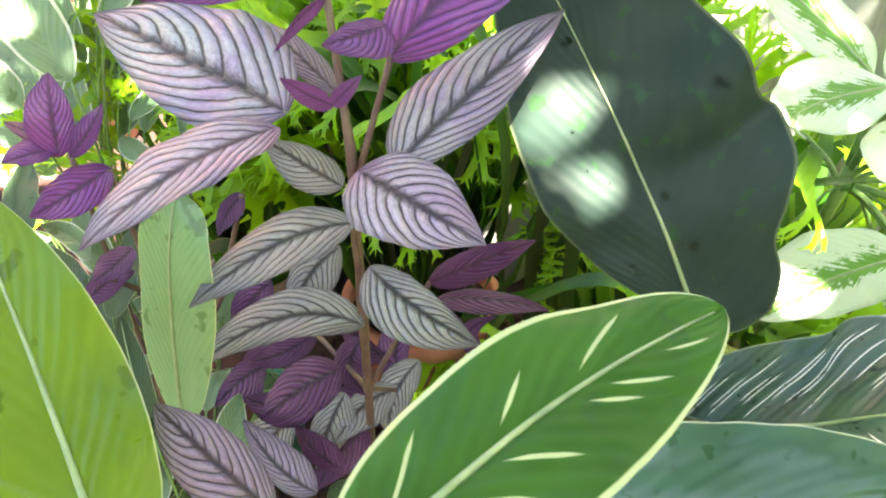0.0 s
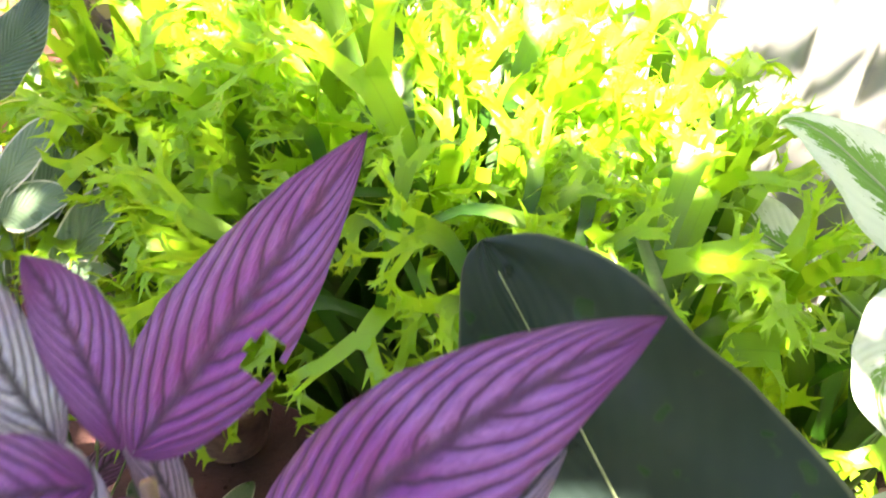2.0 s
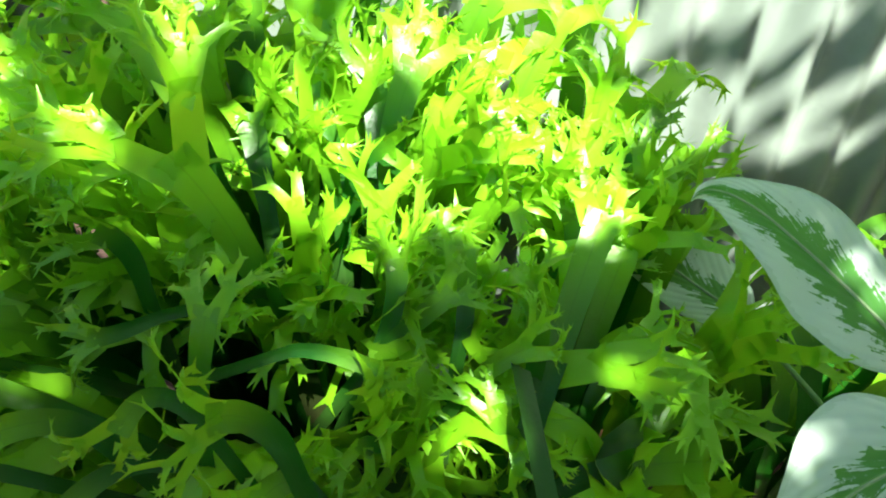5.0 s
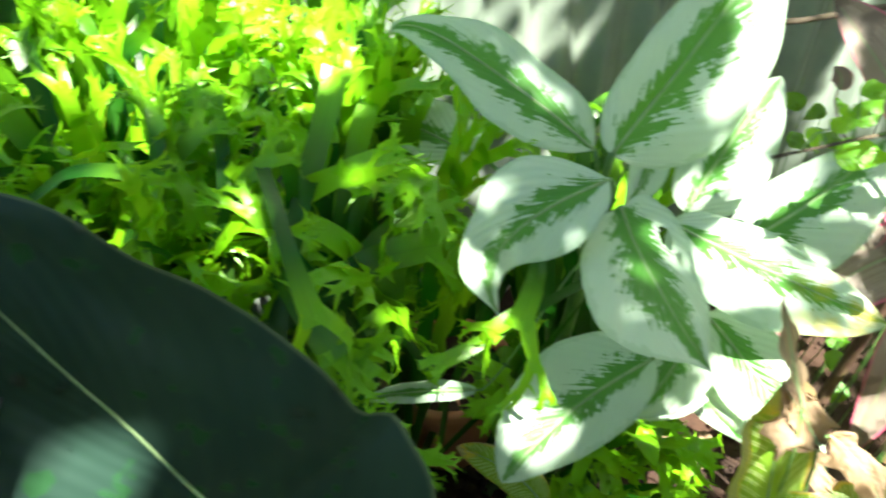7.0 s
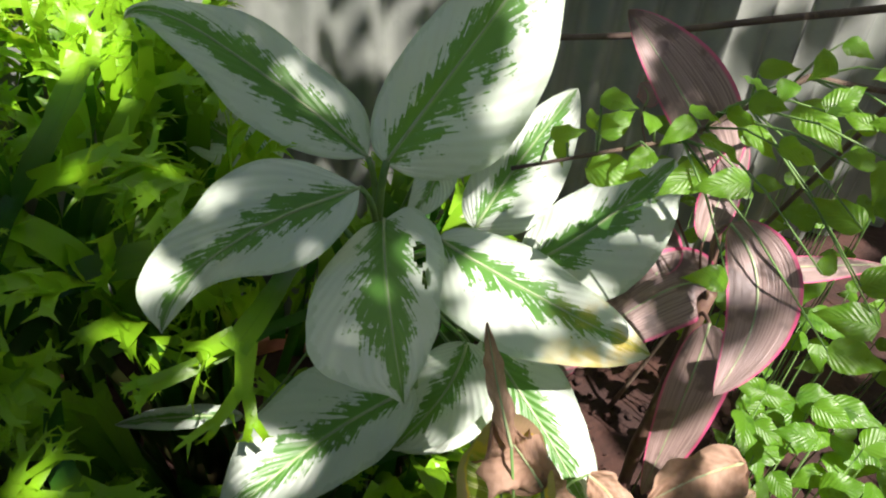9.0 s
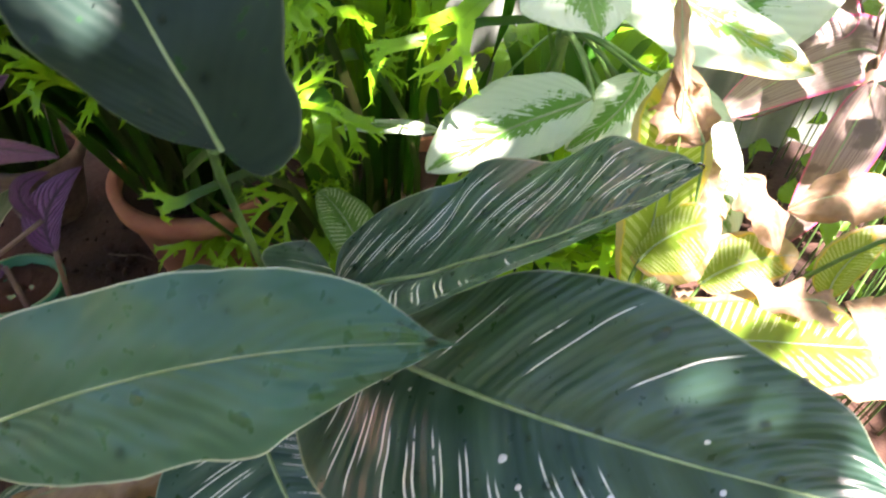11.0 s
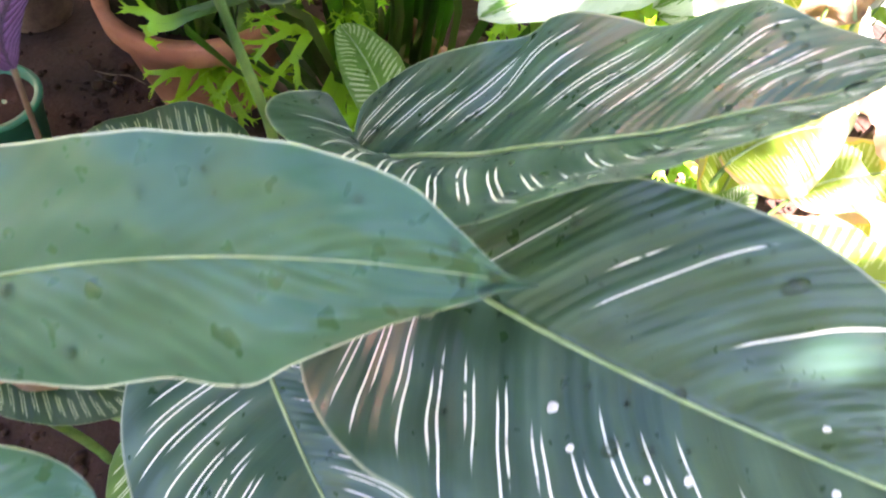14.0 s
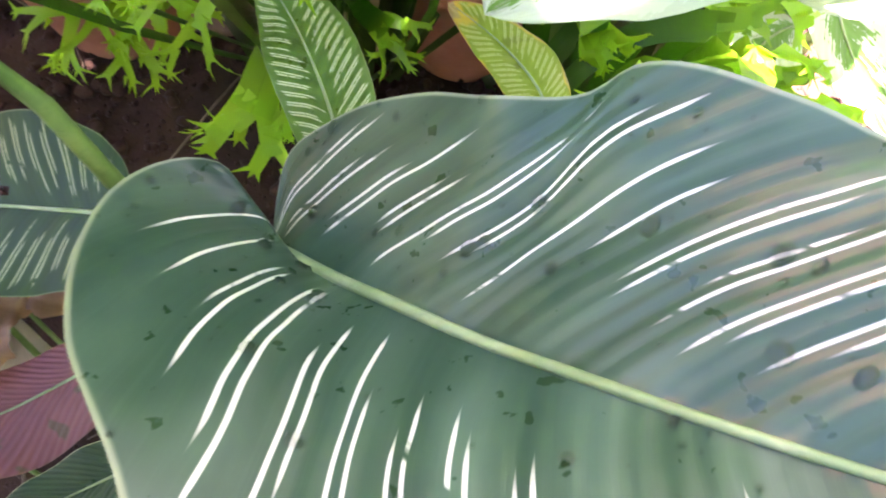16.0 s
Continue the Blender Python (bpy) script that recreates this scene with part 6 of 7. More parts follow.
leaf(plant, "cord", (0.754, 0.671, 0.611), (0.758, 0.676, 0.620), (0.753, 0.685, 0.628), (-0.293, -0.727, 0.621), 0.022, -0.06, rows=30, cols=18, rib=0.0012, stalk=(0.768, 0.535, 0.46), stalk_look="rosy")
leaf(plant, "cord", (0.639, 0.521, 0.447), (0.624, 0.525, 0.444), (0.609, 0.526, 0.438), (-0.293, -0.727, 0.621), 0.014, -0.12, rows=30, cols=18, rib=0.0012, stalk=(0.768, 0.535, 0.46), stalk_look="rosy")

# ---------------------------------------------------------------- variegated plant
plant = thing("variegated_plant", (-0.36, 0.72, 0.0), "grey-green plant with white-edged narrow leaves", "plant")
leaf(plant, "var", (-0.362, 0.730, 0.483), (-0.416, 0.807, 0.562), (-0.480, 0.896, 0.657), (-0.046, -0.739, 0.672), 0.050, -0.06, rows=26, cols=14, stalk=(-0.36, 0.72, 0.0))
leaf(plant, "var", (-0.387, 0.743, 0.467), (-0.459, 0.810, 0.531), (-0.543, 0.880, 0.598), (-0.097, -0.744, 0.661), 0.048, -0.00, rows=26, cols=14, stalk=(-0.36, 0.72, 0.0))
leaf(plant, "var", (-0.375, 0.793, 0.470), (-0.397, 0.873, 0.552), (-0.406, 0.964, 0.651), (-0.008, -0.729, 0.685), 0.030, 0.07, rows=26, cols=14, stalk=(-0.36, 0.72, 0.0))
leaf(plant, "var", (-0.365, 0.797, 0.476), (-0.358, 0.870, 0.548), (-0.352, 0.954, 0.636), (-0.009, -0.715, 0.699), 0.035, -0.00, rows=26, cols=14, stalk=(-0.36, 0.72, 0.0))
leaf(plant, "var", (-0.365, 0.751, 0.478), (-0.412, 0.829, 0.540), (-0.441, 0.934, 0.643), (-0.012, -0.670, 0.742), 0.029, 0.00, rows=26, cols=14, stalk=(-0.36, 0.72, 0.0))
leaf(plant, "var", (-0.371, 0.647, 0.468), (-0.409, 0.675, 0.510), (-0.463, 0.697, 0.541), (0.000, -0.829, 0.560), 0.043, 0.05, rows=26, cols=14, stalk=(-0.36, 0.72, 0.0))
leaf(plant, "var", (-0.388, 0.623, 0.469), (-0.412, 0.635, 0.486), (-0.452, 0.641, 0.494), (0.000, -0.829, 0.560), 0.031, -0.04, rows=26, cols=14, stalk=(-0.36, 0.72, 0.0))
leaf(plant, "var", (-0.341, 0.765, 0.464), (-0.320, 0.825, 0.518), (-0.291, 0.896, 0.586), (0.070, -0.695, 0.716), 0.037, 0.00, rows=26, cols=14, stalk=(-0.36, 0.72, 0.0))
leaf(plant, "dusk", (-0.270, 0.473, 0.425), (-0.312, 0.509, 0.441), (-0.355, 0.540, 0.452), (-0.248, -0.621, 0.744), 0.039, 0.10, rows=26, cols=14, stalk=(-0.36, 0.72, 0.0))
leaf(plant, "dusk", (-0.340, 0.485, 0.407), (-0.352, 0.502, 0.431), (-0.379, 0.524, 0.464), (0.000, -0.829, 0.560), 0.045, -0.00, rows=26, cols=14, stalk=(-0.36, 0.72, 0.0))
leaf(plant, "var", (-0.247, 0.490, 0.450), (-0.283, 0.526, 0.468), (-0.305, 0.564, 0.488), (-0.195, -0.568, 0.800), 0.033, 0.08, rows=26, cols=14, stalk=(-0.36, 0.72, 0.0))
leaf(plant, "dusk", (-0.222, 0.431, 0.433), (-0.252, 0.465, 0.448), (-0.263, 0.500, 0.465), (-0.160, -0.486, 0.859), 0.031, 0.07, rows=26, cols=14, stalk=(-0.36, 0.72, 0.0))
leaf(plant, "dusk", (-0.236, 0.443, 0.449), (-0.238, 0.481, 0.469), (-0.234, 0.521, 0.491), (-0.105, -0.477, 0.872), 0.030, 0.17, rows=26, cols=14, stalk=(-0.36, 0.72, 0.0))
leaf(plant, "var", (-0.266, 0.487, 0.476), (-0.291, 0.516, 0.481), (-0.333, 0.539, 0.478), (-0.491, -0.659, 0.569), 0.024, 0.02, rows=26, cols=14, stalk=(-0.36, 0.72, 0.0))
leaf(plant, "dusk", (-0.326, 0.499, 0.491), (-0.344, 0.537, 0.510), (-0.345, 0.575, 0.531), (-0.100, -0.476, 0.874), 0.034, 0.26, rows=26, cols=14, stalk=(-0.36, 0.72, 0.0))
leaf(plant, "var", (-0.374, 0.618, 0.521), (-0.357, 0.672, 0.565), (-0.345, 0.736, 0.623), (0.076, -0.664, 0.744), 0.028, 0.10, rows=26, cols=14, stalk=(-0.36, 0.72, 0.0))
leaf(plant, "var", (-0.085, 0.267, 0.447), (-0.094, 0.286, 0.475), (-0.089, 0.304, 0.501), (-0.027, -0.825, 0.565), 0.026, 0.03, rows=26, cols=14, stalk=(-0.36, 0.72, 0.0))
leaf(plant, "var", (-0.293, 0.592, 0.601), (-0.338, 0.627, 0.652), (-0.380, 0.658, 0.698), (0.144, -0.756, 0.638), 0.056, 0.04, rows=26, cols=14, stalk=(-0.36, 0.72, 0.0))
leaf(plant, "var", (-0.348, 0.598, 0.573), (-0.377, 0.611, 0.593), (-0.413, 0.627, 0.617), (0.000, -0.829, 0.560), 0.046, -0.08, rows=26, cols=14, stalk=(-0.36, 0.72, 0.0))
leaf(plant, "var", (-0.322, 0.720, 0.576), (-0.350, 0.775, 0.622), (-0.370, 0.840, 0.681), (-0.013, -0.663, 0.748), 0.021, -0.00, rows=26, cols=14, stalk=(-0.36, 0.72, 0.0))
leaf(plant, "var", (-0.320, 0.746, 0.579), (-0.328, 0.803, 0.627), (-0.335, 0.862, 0.678), (-0.013, -0.654, 0.757), 0.022, 0.03, rows=26, cols=14, stalk=(-0.36, 0.72, 0.0))
leaf(plant, "var", (-0.327, 0.698, 0.580), (-0.357, 0.739, 0.622), (-0.384, 0.787, 0.676), (-0.069, -0.752, 0.656), 0.026, -0.00, rows=26, cols=14, stalk=(-0.36, 0.72, 0.0))
leaf(plant, "var", (-0.360, 0.691, 0.569), (-0.398, 0.754, 0.627), (-0.419, 0.810, 0.674), (-0.013, -0.665, 0.747), 0.022, 0.00, rows=26, cols=14, stalk=(-0.36, 0.72, 0.0))
leaf(plant, "var", (-0.293, 0.703, 0.586), (-0.275, 0.755, 0.627), (-0.268, 0.801, 0.660), (0.129, -0.619, 0.775), 0.026, -0.00, rows=26, cols=14, stalk=(-0.36, 0.72, 0.0))
leaf(plant, "var", (-0.265, 0.655, 0.521), (-0.236, 0.696, 0.588), (-0.198, 0.716, 0.617), (-0.218, -0.745, 0.631), 0.047, -0.01, rows=26, cols=14, stalk=(-0.36, 0.72, 0.0))
leaf(plant, "var", (-0.271, 0.643, 0.539), (-0.244, 0.660, 0.563), (-0.200, 0.657, 0.577), (-0.281, -0.602, 0.747), 0.029, 0.18, rows=26, cols=14, stalk=(-0.36, 0.72, 0.0))
leaf(plant, "var", (-0.203, 0.596, 0.543), (-0.205, 0.615, 0.570), (-0.203, 0.634, 0.596), (-0.013, -0.812, 0.584), 0.012, 0.13, rows=26, cols=14, stalk=(-0.36, 0.72, 0.0))
leaf(plant, "var", (-0.325, 0.728, 0.553), (-0.297, 0.748, 0.582), (-0.266, 0.757, 0.595), (-0.160, -0.689, 0.707), 0.044, 0.07, rows=26, cols=14, stalk=(-0.36, 0.72, 0.0))
leaf(plant, "var", (-0.206, 0.763, 0.605), (-0.187, 0.771, 0.616), (-0.165, 0.778, 0.627), (-0.013, -0.812, 0.584), 0.019, -0.00, rows=26, cols=14, stalk=(-0.36, 0.72, 0.0))
leaf(plant, "var", (-0.305, 0.692, 0.613), (-0.271, 0.711, 0.657), (-0.244, 0.722, 0.672), (-0.273, -0.723, 0.635), 0.037, 0.12, rows=26, cols=14, stalk=(-0.36, 0.72, 0.0))
leaf(plant, "var", (-0.293, 0.676, 0.607), (-0.267, 0.684, 0.620), (-0.235, 0.689, 0.626), (-0.130, -0.587, 0.799), 0.045, 0.14, rows=26, cols=14, stalk=(-0.36, 0.72, 0.0))
leaf(plant, "var", (-0.247, 0.568, 0.559), (-0.234, 0.559, 0.547), (-0.208, 0.547, 0.549), (-0.043, -0.533, 0.845), 0.021, 0.03, rows=26, cols=14, stalk=(-0.36, 0.72, 0.0))
leaf(plant, "dusk", (-0.215, 0.585, 0.756), (-0.193, 0.600, 0.778), (-0.172, 0.619, 0.806), (-0.007, -0.815, 0.579), 0.036, 0.01, rows=26, cols=14, stalk=(-0.36, 0.72, 0.0))
leaf(plant, "var", (-0.236, 0.577, 0.516), (-0.220, 0.586, 0.530), (-0.192, 0.591, 0.537), (-0.013, -0.812, 0.584), 0.020, 0.28, rows=26, cols=14, stalk=(-0.36, 0.72, 0.0))

plant = thing("variegated_plant", (-0.27, 0.45, 0.0), "low tangle of grey-green leaves with pale edges", "plant")
tangle = random.Random(17)
for k in range(60):
    c = Vector((tangle.uniform(-0.46, -0.13), tangle.uniform(0.34, 0.68), tangle.uniform(0.16, 0.42)))
    turn = tangle.uniform(0, 6.2832)
    d = Vector((math.cos(turn), math.sin(turn), tangle.uniform(-0.1, 0.7))).normalized() * tangle.uniform(0.022, 0.045)
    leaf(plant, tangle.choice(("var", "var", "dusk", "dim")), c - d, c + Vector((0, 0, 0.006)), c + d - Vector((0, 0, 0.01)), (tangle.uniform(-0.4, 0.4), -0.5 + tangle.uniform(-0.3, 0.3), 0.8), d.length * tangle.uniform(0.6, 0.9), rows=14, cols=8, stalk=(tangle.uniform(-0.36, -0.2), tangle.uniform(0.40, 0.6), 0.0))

# ---------------------------------------------------------------- climber and weeds
scatter = random.Random(11)


def small_leaf(plant, kind, centre, size, up=0.0):
    c = Vector(centre)
    face = Vector((-0.25 + scatter.uniform(-0.5, 0.5), -0.55 + scatter.uniform(-0.4, 0.4), 0.8)).normalized()
    turn = scatter.uniform(0, 6.2832)
    way = Vector((math.cos(turn), math.sin(turn) * 0.6 - 0.2, -0.35 + up)).normalized()
    way = (way - face * way.dot(face)).normalized()
    b, t = c - way * size * 0.45, c + way * size * 0.55
    leaf(plant, kind, b, (b + t) / 2 + face * size * 0.07, t - face * size * 0.05, face, size * scatter.uniform(0.52, 0.72), rows=12, cols=8)
    return b


plant = thing("climber", (0.92, 0.78, 0.0), "leafy climber with fresh green pointed leaves", "climber")
spine = [Vector(p) for p in ((0.92, 0.78, 0.0), (0.95, 0.70, 0.35), (0.92, 0.56, 0.66), (0.78, 0.53, 0.70), (0.66, 0.50, 0.68), (0.55, 0.52, 0.66))]
stem(plant, spine, 0.0035, 0.0012, "bark", "vine_stem")


def climbing(centre, size):
    b = small_leaf(plant, "vine", centre, size * 1.15)
    near = min((p.lerp(q, k / 6) for p, q in zip(spine[1:], spine[2:]) for k in range(7)), key=lambda v: (v - b).length)
    tube("leaf_stalk", [b, b.lerp(near, 0.5) + Vector((0, 0, 0.006)), near], [0.0006, 0.0008, 0.001], "stalk", plant, 5)


climbing((0.616, 0.515, 0.703), 0.022)
climbing((0.624, 0.523, 0.683), 0.027)
climbing((0.569, 0.490, 0.699), 0.020)
climbing((0.589, 0.527, 0.664), 0.019)
climbing((0.630, 0.497, 0.696), 0.022)
climbing((0.638, 0.480, 0.698), 0.023)
climbing((0.622, 0.511, 0.654), 0.035)
climbing((0.608, 0.469, 0.687), 0.021)
climbing((0.654, 0.479, 0.661), 0.036)
climbing((0.679, 0.484, 0.678), 0.030)
climbing((0.651, 0.445, 0.680), 0.031)
climbing((0.715, 0.492, 0.676), 0.031)
climbing((0.656, 0.482, 0.706), 0.021)
climbing((0.712, 0.455, 0.687), 0.029)
climbing((0.752, 0.482, 0.689), 0.039)
climbing((0.682, 0.463, 0.720), 0.020)
climbing((0.729, 0.510, 0.718), 0.023)
climbing((0.741, 0.489, 0.728), 0.026)
climbing((0.732, 0.456, 0.722), 0.024)
climbing((0.783, 0.479, 0.690), 0.023)
climbing((0.681, 0.477, 0.726), 0.017)
climbing((0.766, 0.490, 0.737), 0.018)
climbing((0.749, 0.439, 0.648), 0.034)
climbing((0.633, 0.413, 0.638), 0.027)
climbing((0.751, 0.400, 0.589), 0.035)
climbing((0.723, 0.366, 0.594), 0.032)
climbing((0.714, 0.405, 0.640), 0.018)
climbing((0.613, 0.536, 0.681), 0.019)
climbing((0.729, 0.427, 0.699), 0.021)
climbing((0.792, 0.480, 0.722), 0.030)
climbing((0.786, 0.454, 0.699), 0.030)
climbing((0.742, 0.416, 0.687), 0.028)
climbing((0.785, 0.408, 0.609), 0.035)
climbing((0.701, 0.472, 0.722), 0.021)
climbing((0.685, 0.483, 0.701), 0.022)
plant = thing("weed", (0.86, 0.52, 0.0), "sunlit yellow-green weeds with small soft leaves", "weeds")


def weedy(centre, size):
    b = small_leaf(plant, "vine", centre, size, 0.3)
    foot = Vector((b.x + 0.02, b.y + 0.03, 0.0))
    tube("weed_stem", [b, b.lerp(foot, 0.45) + Vector((0.008, 0, 0)), foot], [0.0007, 0.0011, 0.0016], "stalk", plant, 5)


weedy((0.809, 0.473, 0.406), 0.038)
weedy((0.847, 0.466, 0.383), 0.044)
weedy((0.773, 0.445, 0.405), 0.046)
weedy((0.861, 0.449, 0.364), 0.044)
weedy((0.811, 0.437, 0.373), 0.037)
weedy((0.759, 0.429, 0.356), 0.052)
weedy((0.800, 0.407, 0.367), 0.031)
weedy((0.877, 0.416, 0.354), 0.033)
weedy((0.873, 0.458, 0.400), 0.044)
weedy((0.870, 0.425, 0.422), 0.046)
weedy((0.913, 0.418, 0.344), 0.045)
weedy((0.869, 0.394, 0.352), 0.048)
weedy((0.815, 0.448, 0.340), 0.039)
weedy((0.888, 0.403, 0.409), 0.041)
weedy((0.856, 0.422, 0.337), 0.039)
weedy((0.912, 0.387, 0.351), 0.048)
weedy((0.785, 0.467, 0.438), 0.032)
weedy((0.824, 0.465, 0.414), 0.033)
weedy((0.797, 0.417, 0.429), 0.036)
weedy((0.812, 0.449, 0.385), 0.033)
weedy((0.834, 0.422, 0.405), 0.037)
weedy((0.843, 0.425, 0.429), 0.037)
weedy((0.885, 0.424, 0.367), 0.045)
weedy((0.759, 0.397, 0.390), 0.031)
weedy((0.833, 0.388, 0.341), 0.033)
weedy((0.807, 0.394, 0.339), 0.033)
weedy((0.852, 0.365, 0.377), 0.046)
weedy((0.799, 0.386, 0.300), 0.034)
weedy((0.933, 0.580, 0.391), 0.045)
weedy((0.983, 0.600, 0.396), 0.047)
weedy((0.959, 0.542, 0.399), 0.050)
weedy((0.960, 0.569, 0.347), 0.040)
weedy((0.906, 0.594, 0.408), 0.032)
weedy((0.954, 0.533, 0.366), 0.038)
weedy((1.019, 0.618, 0.413), 0.047)
weedy((0.854, 0.586, 0.418), 0.031)
weedy((0.954, 0.627, 0.436), 0.033)
plant = thing("weed", (1.1, 0.8, 0.0), "shaded weeds filling the bed along the fence", "weeds")
for k in range(130):
    x = scatter.uniform(0.93, 1.5)
    y = scatter.uniform(0.45, 1.05)
    weedy((x, y, scatter.uniform(0.05, 0.40 if x > 0.95 else 0.22)), scatter.uniform(0.03, 0.055))

# ---------------------------------------------------------------- soil crumbs, litter, odd bits
def crumbs():
    ball = bmesh.new()
    bmesh.ops.create_icosphere(ball, subdivisions=1, radius=1)
    ball.verts.index_update()
    corners, sides = [v.co.copy() for v in ball.verts], [[v.index for v in f.verts] for f in ball.faces]
    bm = bmesh.new()
    for k in range(5200):
        x, y = (scatter.uniform(-0.5, 1.1), scatter.uniform(-0.1, 1.06)) if k < 2600 else (scatter.uniform(-0.15, 0.5), scatter.uniform(0.15, 0.85))
        r = 0.0018 + 0.008 * scatter.random() ** 4
        spin = Euler((scatter.uniform(0, 6), scatter.uniform(0, 6), 0)).to_matrix()
        c = Vector((x, y, r * 0.3 + 0.004))
        ring = [bm.verts.new(c + spin @ p * r + Vector((scatter.uniform(-1, 1), scatter.uniform(-1, 1), scatter.uniform(-1, 1))) * r * 0.3) for p in corners]
        for f in sides:
            bm.faces.new([ring[n] for n in f])
    tagged(part("soil_crumbs", bm, "soil", None), "loose crumbs of red-brown soil", "soil", kind="stuff")


crumbs()


def rock(at, size, label):
    bm = bmesh.new()
    bmesh.ops.create_icosphere(bm, subdivisions=4, radius=1)
    for v in bm.verts:
        v.co *= 1 + 0.22 * noise.noise(v.co * 1.3 + Vector(at) * 7) + 0.05 * noise.noise(v.co * 5)
        v.co = Vector((v.co.x * size[0] + at[0], v.co.y * size[1] + at[1], v.co.z * size[2] + at[2]))
    tagged(part("stone", bm, "stone", None), label, "stone")


rock((0.14, 0.82, 0.014), (0.055, 0.028, 0.026), "rough reddish stone on the soil beside a pot")
rock((0.33, 0.62, 0.008), (0.02, 0.016, 0.012), "small brown stone on the soil")

for k in range(16):
    x, y = scatter.uniform(0.36, 0.80), scatter.uniform(0.50, 0.95)
    turn = scatter.uniform(0, 6.28)
    d = Vector((math.cos(turn), math.sin(turn), 0)) * scatter.uniform(0.02, 0.05)
    ob = thing("fallen_leaf", (x, y, 0.0), "curled brown fallen leaf on the soil", "dead leaf", "fallen leaves")
    c = Vector((x, y, 0.016))
    leaf(ob, "dry", c - d, c + Vector((0, 0, 0.006)), c + d, (scatter.uniform(-0.3, 0.3), scatter.uniform(-0.3, 0.3), 1), d.length * 0.9, rows=12, cols=8, name="blade")
for k in range(22):
    x, y, turn = scatter.uniform(-0.1, 0.75), scatter.uniform(0.2, 0.95), scatter.uniform(0, 6.28)
    d = Vector((math.cos(turn), math.sin(turn), 0)) * scatter.uniform(0.03, 0.09)
    c = Vector((x, y, 0.012))
    ob = tube("twig", [c - d, c - d * 0.3 + Vector((0.003, 0.004, 0.004)), c + d * 0.4, c + d], [0.0012, 0.0014, 0.0011, 0.0006], "bark", None, 6)
    tagged(ob, "thin dry twig lying on the soil", "twig", "twigs")

# ---------------------------------------------------------------- behind the ferns
trunk = tagged(tube("sapling", [Vector(p) for p in ((-0.30, 1.0, 0.0), (-0.285, 1.0, 0.45), (-0.32, 1.0, 0.62), (-0.40, 1.0, 0.74), (-0.50, 1.0, 0.95))], [0.018, 0.017, 0.017, 0.016, 0.015], "bark", None), "slanting smooth sapling trunk beside the fence", "tree")
pipe = tagged(tube("drain_pipe", [Vector(p) for p in ((-0.12, 1.02, 0.0), (-0.165, 1.02, 0.50), (-0.215, 1.02, 0.64), (-0.30, 1.03, 0.9))], [0.021, 0.021, 0.021, 0.021], "black_plastic", None, 20), "black plastic pipe leaning at the fence end", "pipe")
branch = tagged(tube("branch", [Vector(p) for p in ((0.70, 0.80, 0.63), (0.80, 0.79, 0.63), (0.95, 0.76, 0.65), (1.15, 0.75, 0.66))], [0.003, 0.0035, 0.004, 0.005], "bark", None), "bare grey branch in front of the fence", "branch")

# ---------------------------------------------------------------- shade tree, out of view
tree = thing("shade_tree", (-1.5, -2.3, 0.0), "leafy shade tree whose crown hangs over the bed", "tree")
FORK = Vector((-0.9, -1.9, 2.3))
tube("trunk", [Vector(p) for p in ((-1.5, -2.3, 0), (-1.45, -2.25, 1.0), (-1.2, -2.1, 1.8))] + [FORK], [0.10, 0.085, 0.07, 0.05], "bark", tree, 12)
for e in ((-1.6, -1.2, 2.9), (-1.7, -0.2, 3.1), (-1.2, 0.6, 3.2), (-0.6, -2.6, 2.8), (0.6, -2.5, 2.9), (1.5, -2.0, 3.0), (1.9, -1.0, 3.1)):
    e = Vector(e)
    tube("limb", [FORK, FORK.lerp(e, 0.5) + Vector((0, 0, 0.2)), e], [0.035, 0.02, 0.007], "bark", tree, 8)


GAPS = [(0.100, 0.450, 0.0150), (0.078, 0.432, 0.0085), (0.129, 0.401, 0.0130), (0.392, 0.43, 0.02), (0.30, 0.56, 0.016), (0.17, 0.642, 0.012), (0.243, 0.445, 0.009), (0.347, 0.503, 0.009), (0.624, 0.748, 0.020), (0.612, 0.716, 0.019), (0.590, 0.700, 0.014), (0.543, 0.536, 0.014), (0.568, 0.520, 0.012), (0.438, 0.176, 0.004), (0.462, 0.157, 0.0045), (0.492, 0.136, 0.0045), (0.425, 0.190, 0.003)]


# Directions kept clear of the added outer leaves, so sky light reaches the bed.
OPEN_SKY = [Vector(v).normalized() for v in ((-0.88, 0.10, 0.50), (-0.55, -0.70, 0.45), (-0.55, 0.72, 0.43))]


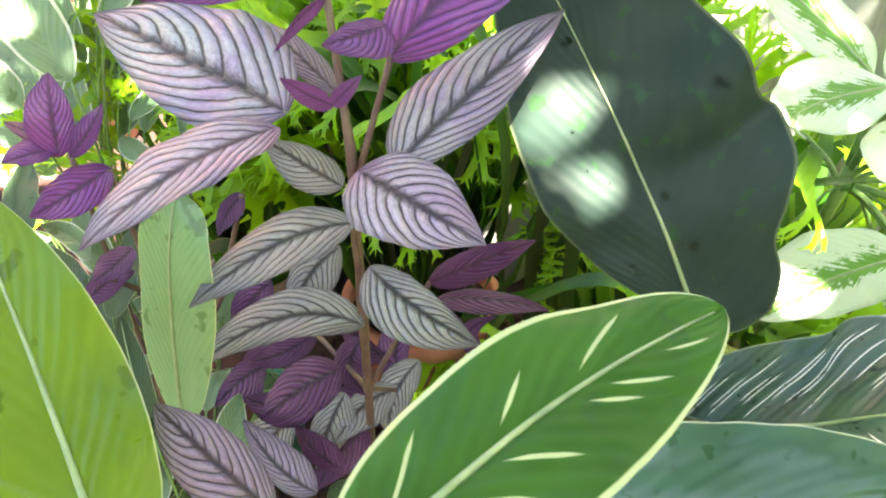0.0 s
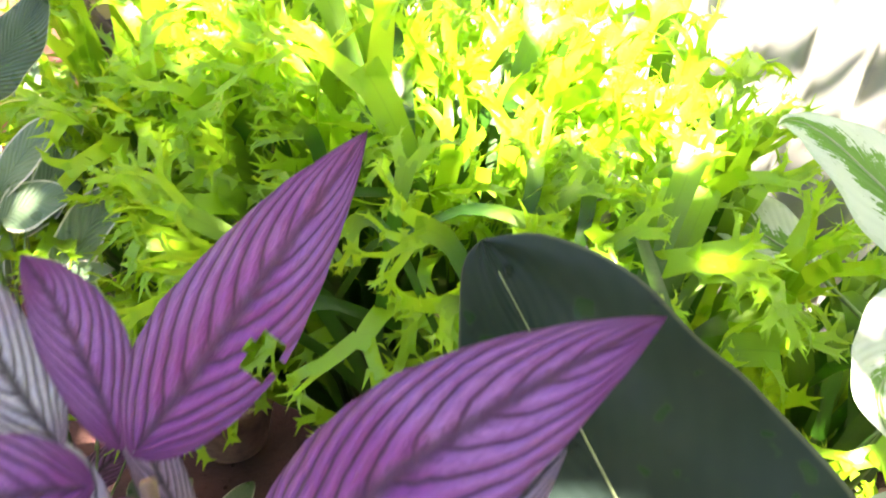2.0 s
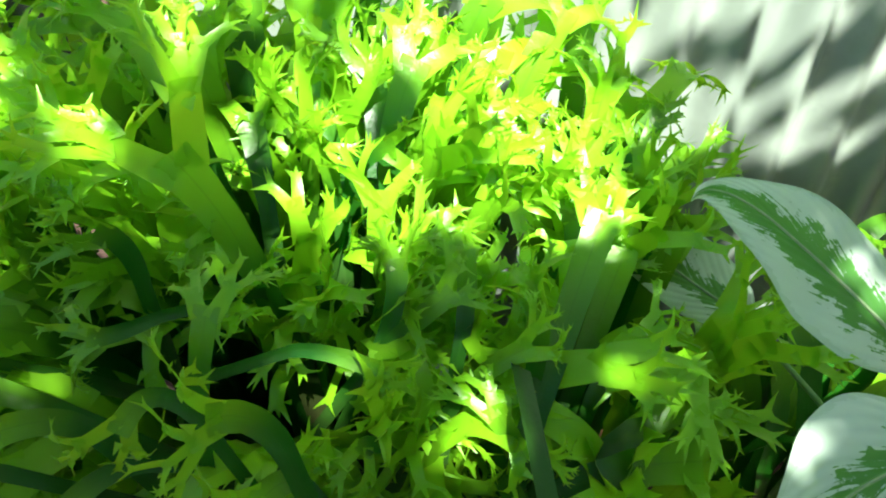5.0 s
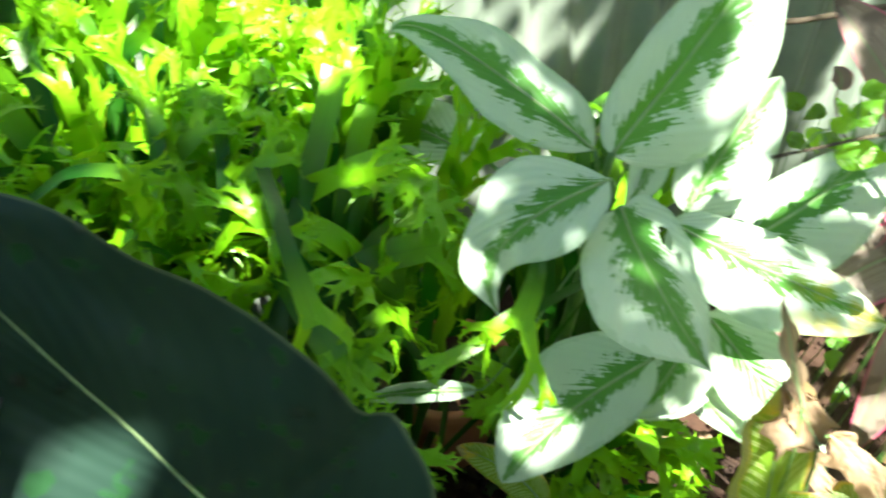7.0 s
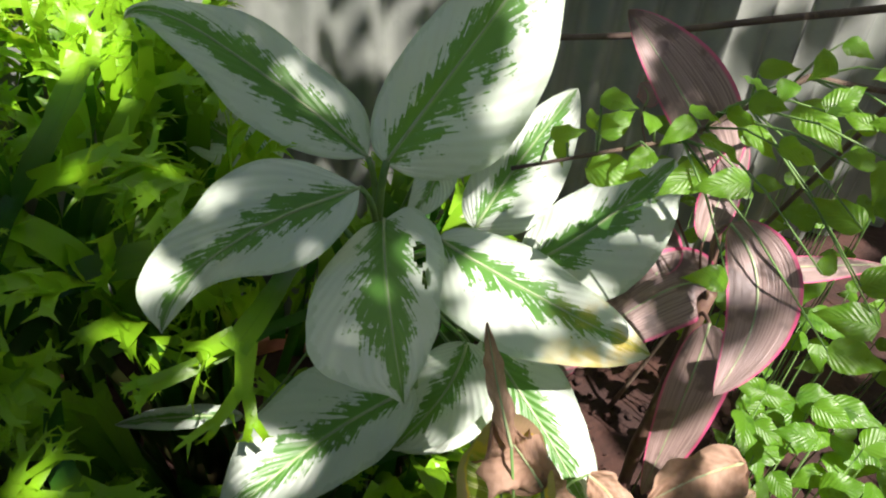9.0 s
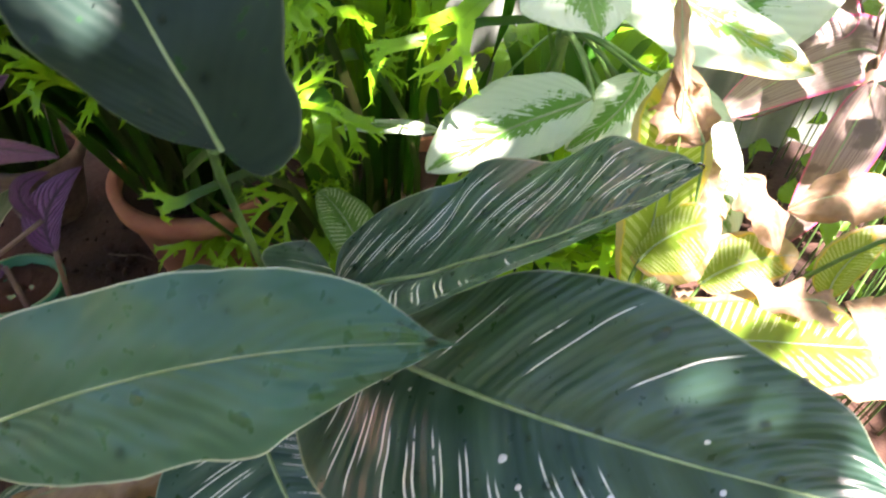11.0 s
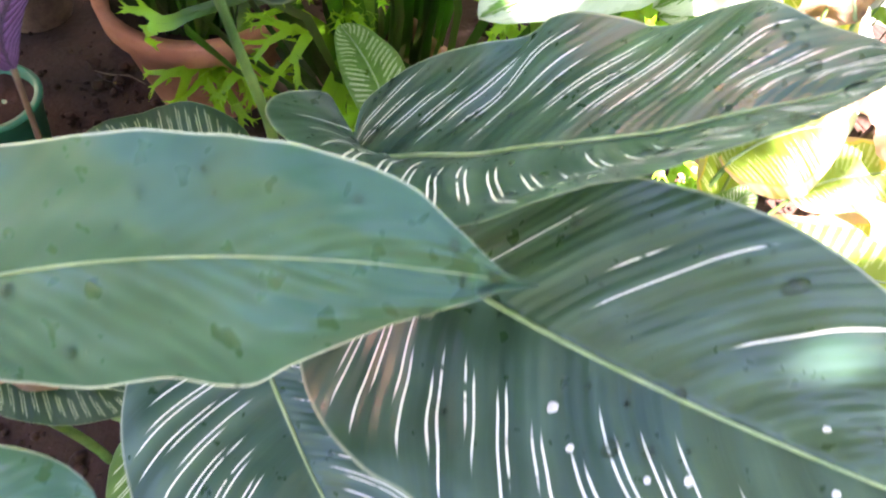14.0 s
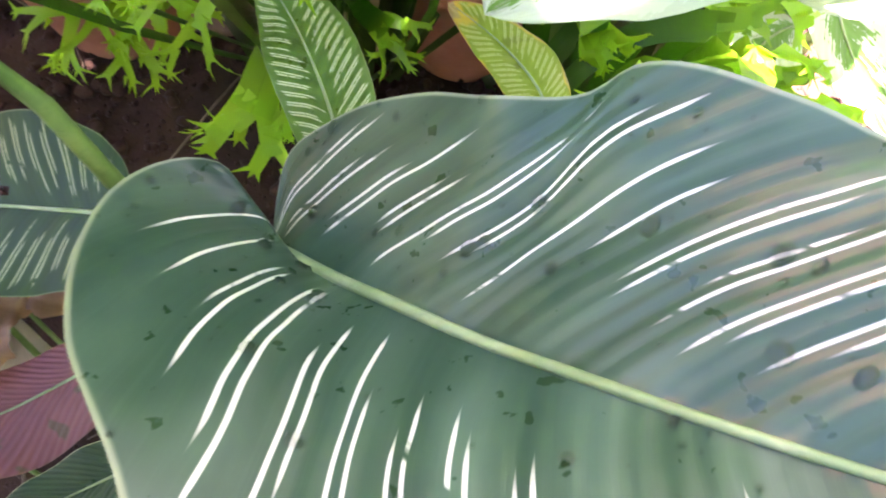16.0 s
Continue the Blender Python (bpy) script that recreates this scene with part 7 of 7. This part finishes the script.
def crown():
    """Leaves hang in clumps, thickest over the front of the bed; the gaps let spots of sun through. An unseen outer
    ring of leaves is added to block sky light.
    """
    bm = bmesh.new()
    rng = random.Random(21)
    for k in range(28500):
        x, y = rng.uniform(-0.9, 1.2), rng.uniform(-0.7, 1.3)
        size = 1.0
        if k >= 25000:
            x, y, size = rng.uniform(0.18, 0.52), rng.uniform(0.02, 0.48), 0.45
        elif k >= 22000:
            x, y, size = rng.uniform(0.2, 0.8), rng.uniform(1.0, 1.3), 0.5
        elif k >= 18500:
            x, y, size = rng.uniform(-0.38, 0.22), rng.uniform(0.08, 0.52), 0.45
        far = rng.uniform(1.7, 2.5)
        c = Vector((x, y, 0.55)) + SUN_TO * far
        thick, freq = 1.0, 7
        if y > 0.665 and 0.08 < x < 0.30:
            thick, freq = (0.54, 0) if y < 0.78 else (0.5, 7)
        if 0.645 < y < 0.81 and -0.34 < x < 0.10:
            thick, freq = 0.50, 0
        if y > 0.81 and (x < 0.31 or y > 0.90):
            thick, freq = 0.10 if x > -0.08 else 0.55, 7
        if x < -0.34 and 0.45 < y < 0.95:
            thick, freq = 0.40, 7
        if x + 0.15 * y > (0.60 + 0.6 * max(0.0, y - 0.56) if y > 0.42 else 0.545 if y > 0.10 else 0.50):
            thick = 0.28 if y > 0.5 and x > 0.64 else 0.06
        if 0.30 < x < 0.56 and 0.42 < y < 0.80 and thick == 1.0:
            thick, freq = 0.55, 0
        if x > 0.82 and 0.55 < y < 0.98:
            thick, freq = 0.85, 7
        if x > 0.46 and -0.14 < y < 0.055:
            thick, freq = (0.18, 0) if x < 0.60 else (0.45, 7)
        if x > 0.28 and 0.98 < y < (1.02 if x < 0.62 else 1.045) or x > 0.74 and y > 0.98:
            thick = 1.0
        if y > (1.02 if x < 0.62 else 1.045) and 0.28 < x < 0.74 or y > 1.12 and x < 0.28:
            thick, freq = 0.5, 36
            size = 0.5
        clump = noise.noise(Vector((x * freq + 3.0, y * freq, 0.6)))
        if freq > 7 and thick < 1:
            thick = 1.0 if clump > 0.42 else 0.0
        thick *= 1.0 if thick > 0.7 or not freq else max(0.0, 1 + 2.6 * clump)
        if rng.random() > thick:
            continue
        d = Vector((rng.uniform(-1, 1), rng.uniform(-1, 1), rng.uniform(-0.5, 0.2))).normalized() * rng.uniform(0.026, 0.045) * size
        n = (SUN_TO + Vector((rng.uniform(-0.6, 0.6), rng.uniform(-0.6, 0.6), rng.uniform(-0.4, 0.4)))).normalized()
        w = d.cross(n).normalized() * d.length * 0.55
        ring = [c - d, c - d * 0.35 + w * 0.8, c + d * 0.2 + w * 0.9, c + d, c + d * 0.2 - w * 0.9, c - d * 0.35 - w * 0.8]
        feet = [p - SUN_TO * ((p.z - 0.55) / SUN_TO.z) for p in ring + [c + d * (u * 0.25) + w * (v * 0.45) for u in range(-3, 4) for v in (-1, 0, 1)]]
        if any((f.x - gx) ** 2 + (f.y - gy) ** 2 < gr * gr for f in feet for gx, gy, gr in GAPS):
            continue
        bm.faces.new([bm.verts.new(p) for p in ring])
    # Outer ring, added out of view on all sides to hold back sky light.
    for k in range(11000):
        turn, tall = rng.uniform(0, 6.2832), math.asin(rng.uniform(0.10, 1.0) if k < 3600 else rng.uniform(-0.12, 0.45))
        out = Vector((math.cos(turn) * math.cos(tall), math.sin(turn) * math.cos(tall), math.sin(tall)))
        if tall > 0.30 and any(out.dot(v) > 0.66 for v in OPEN_SKY):
            continue
        c = Vector((0.3, 0.4, 0.5)) + out * rng.uniform(2.4, 3.8)
        foot = c - SUN_TO * ((c.z - 0.55) / SUN_TO.z)
        if -0.98 < foot.x < 1.28 and -0.78 < foot.y < 1.38:
            continue
        d = Vector((rng.uniform(-1, 1), rng.uniform(-1, 1), rng.uniform(-0.8, 0.3))).normalized() * rng.uniform(0.08, 0.15)
        w = d.cross((out + Vector((rng.uniform(-0.6, 0.6), rng.uniform(-0.6, 0.6), rng.uniform(-0.6, 0.6)))).normalized()).normalized() * d.length * 0.55
        ring = [c - d, c - d * 0.35 + w * 0.8, c + d * 0.2 + w * 0.9, c + d, c + d * 0.2 - w * 0.9, c - d * 0.35 - w * 0.8]
        bm.faces.new([bm.verts.new(p) for p in ring])
    tagged(part("crown", bm, "dusk", tree), "crown of many green leaves, with an unseen outer ring added to block sky light", kind="stuff")


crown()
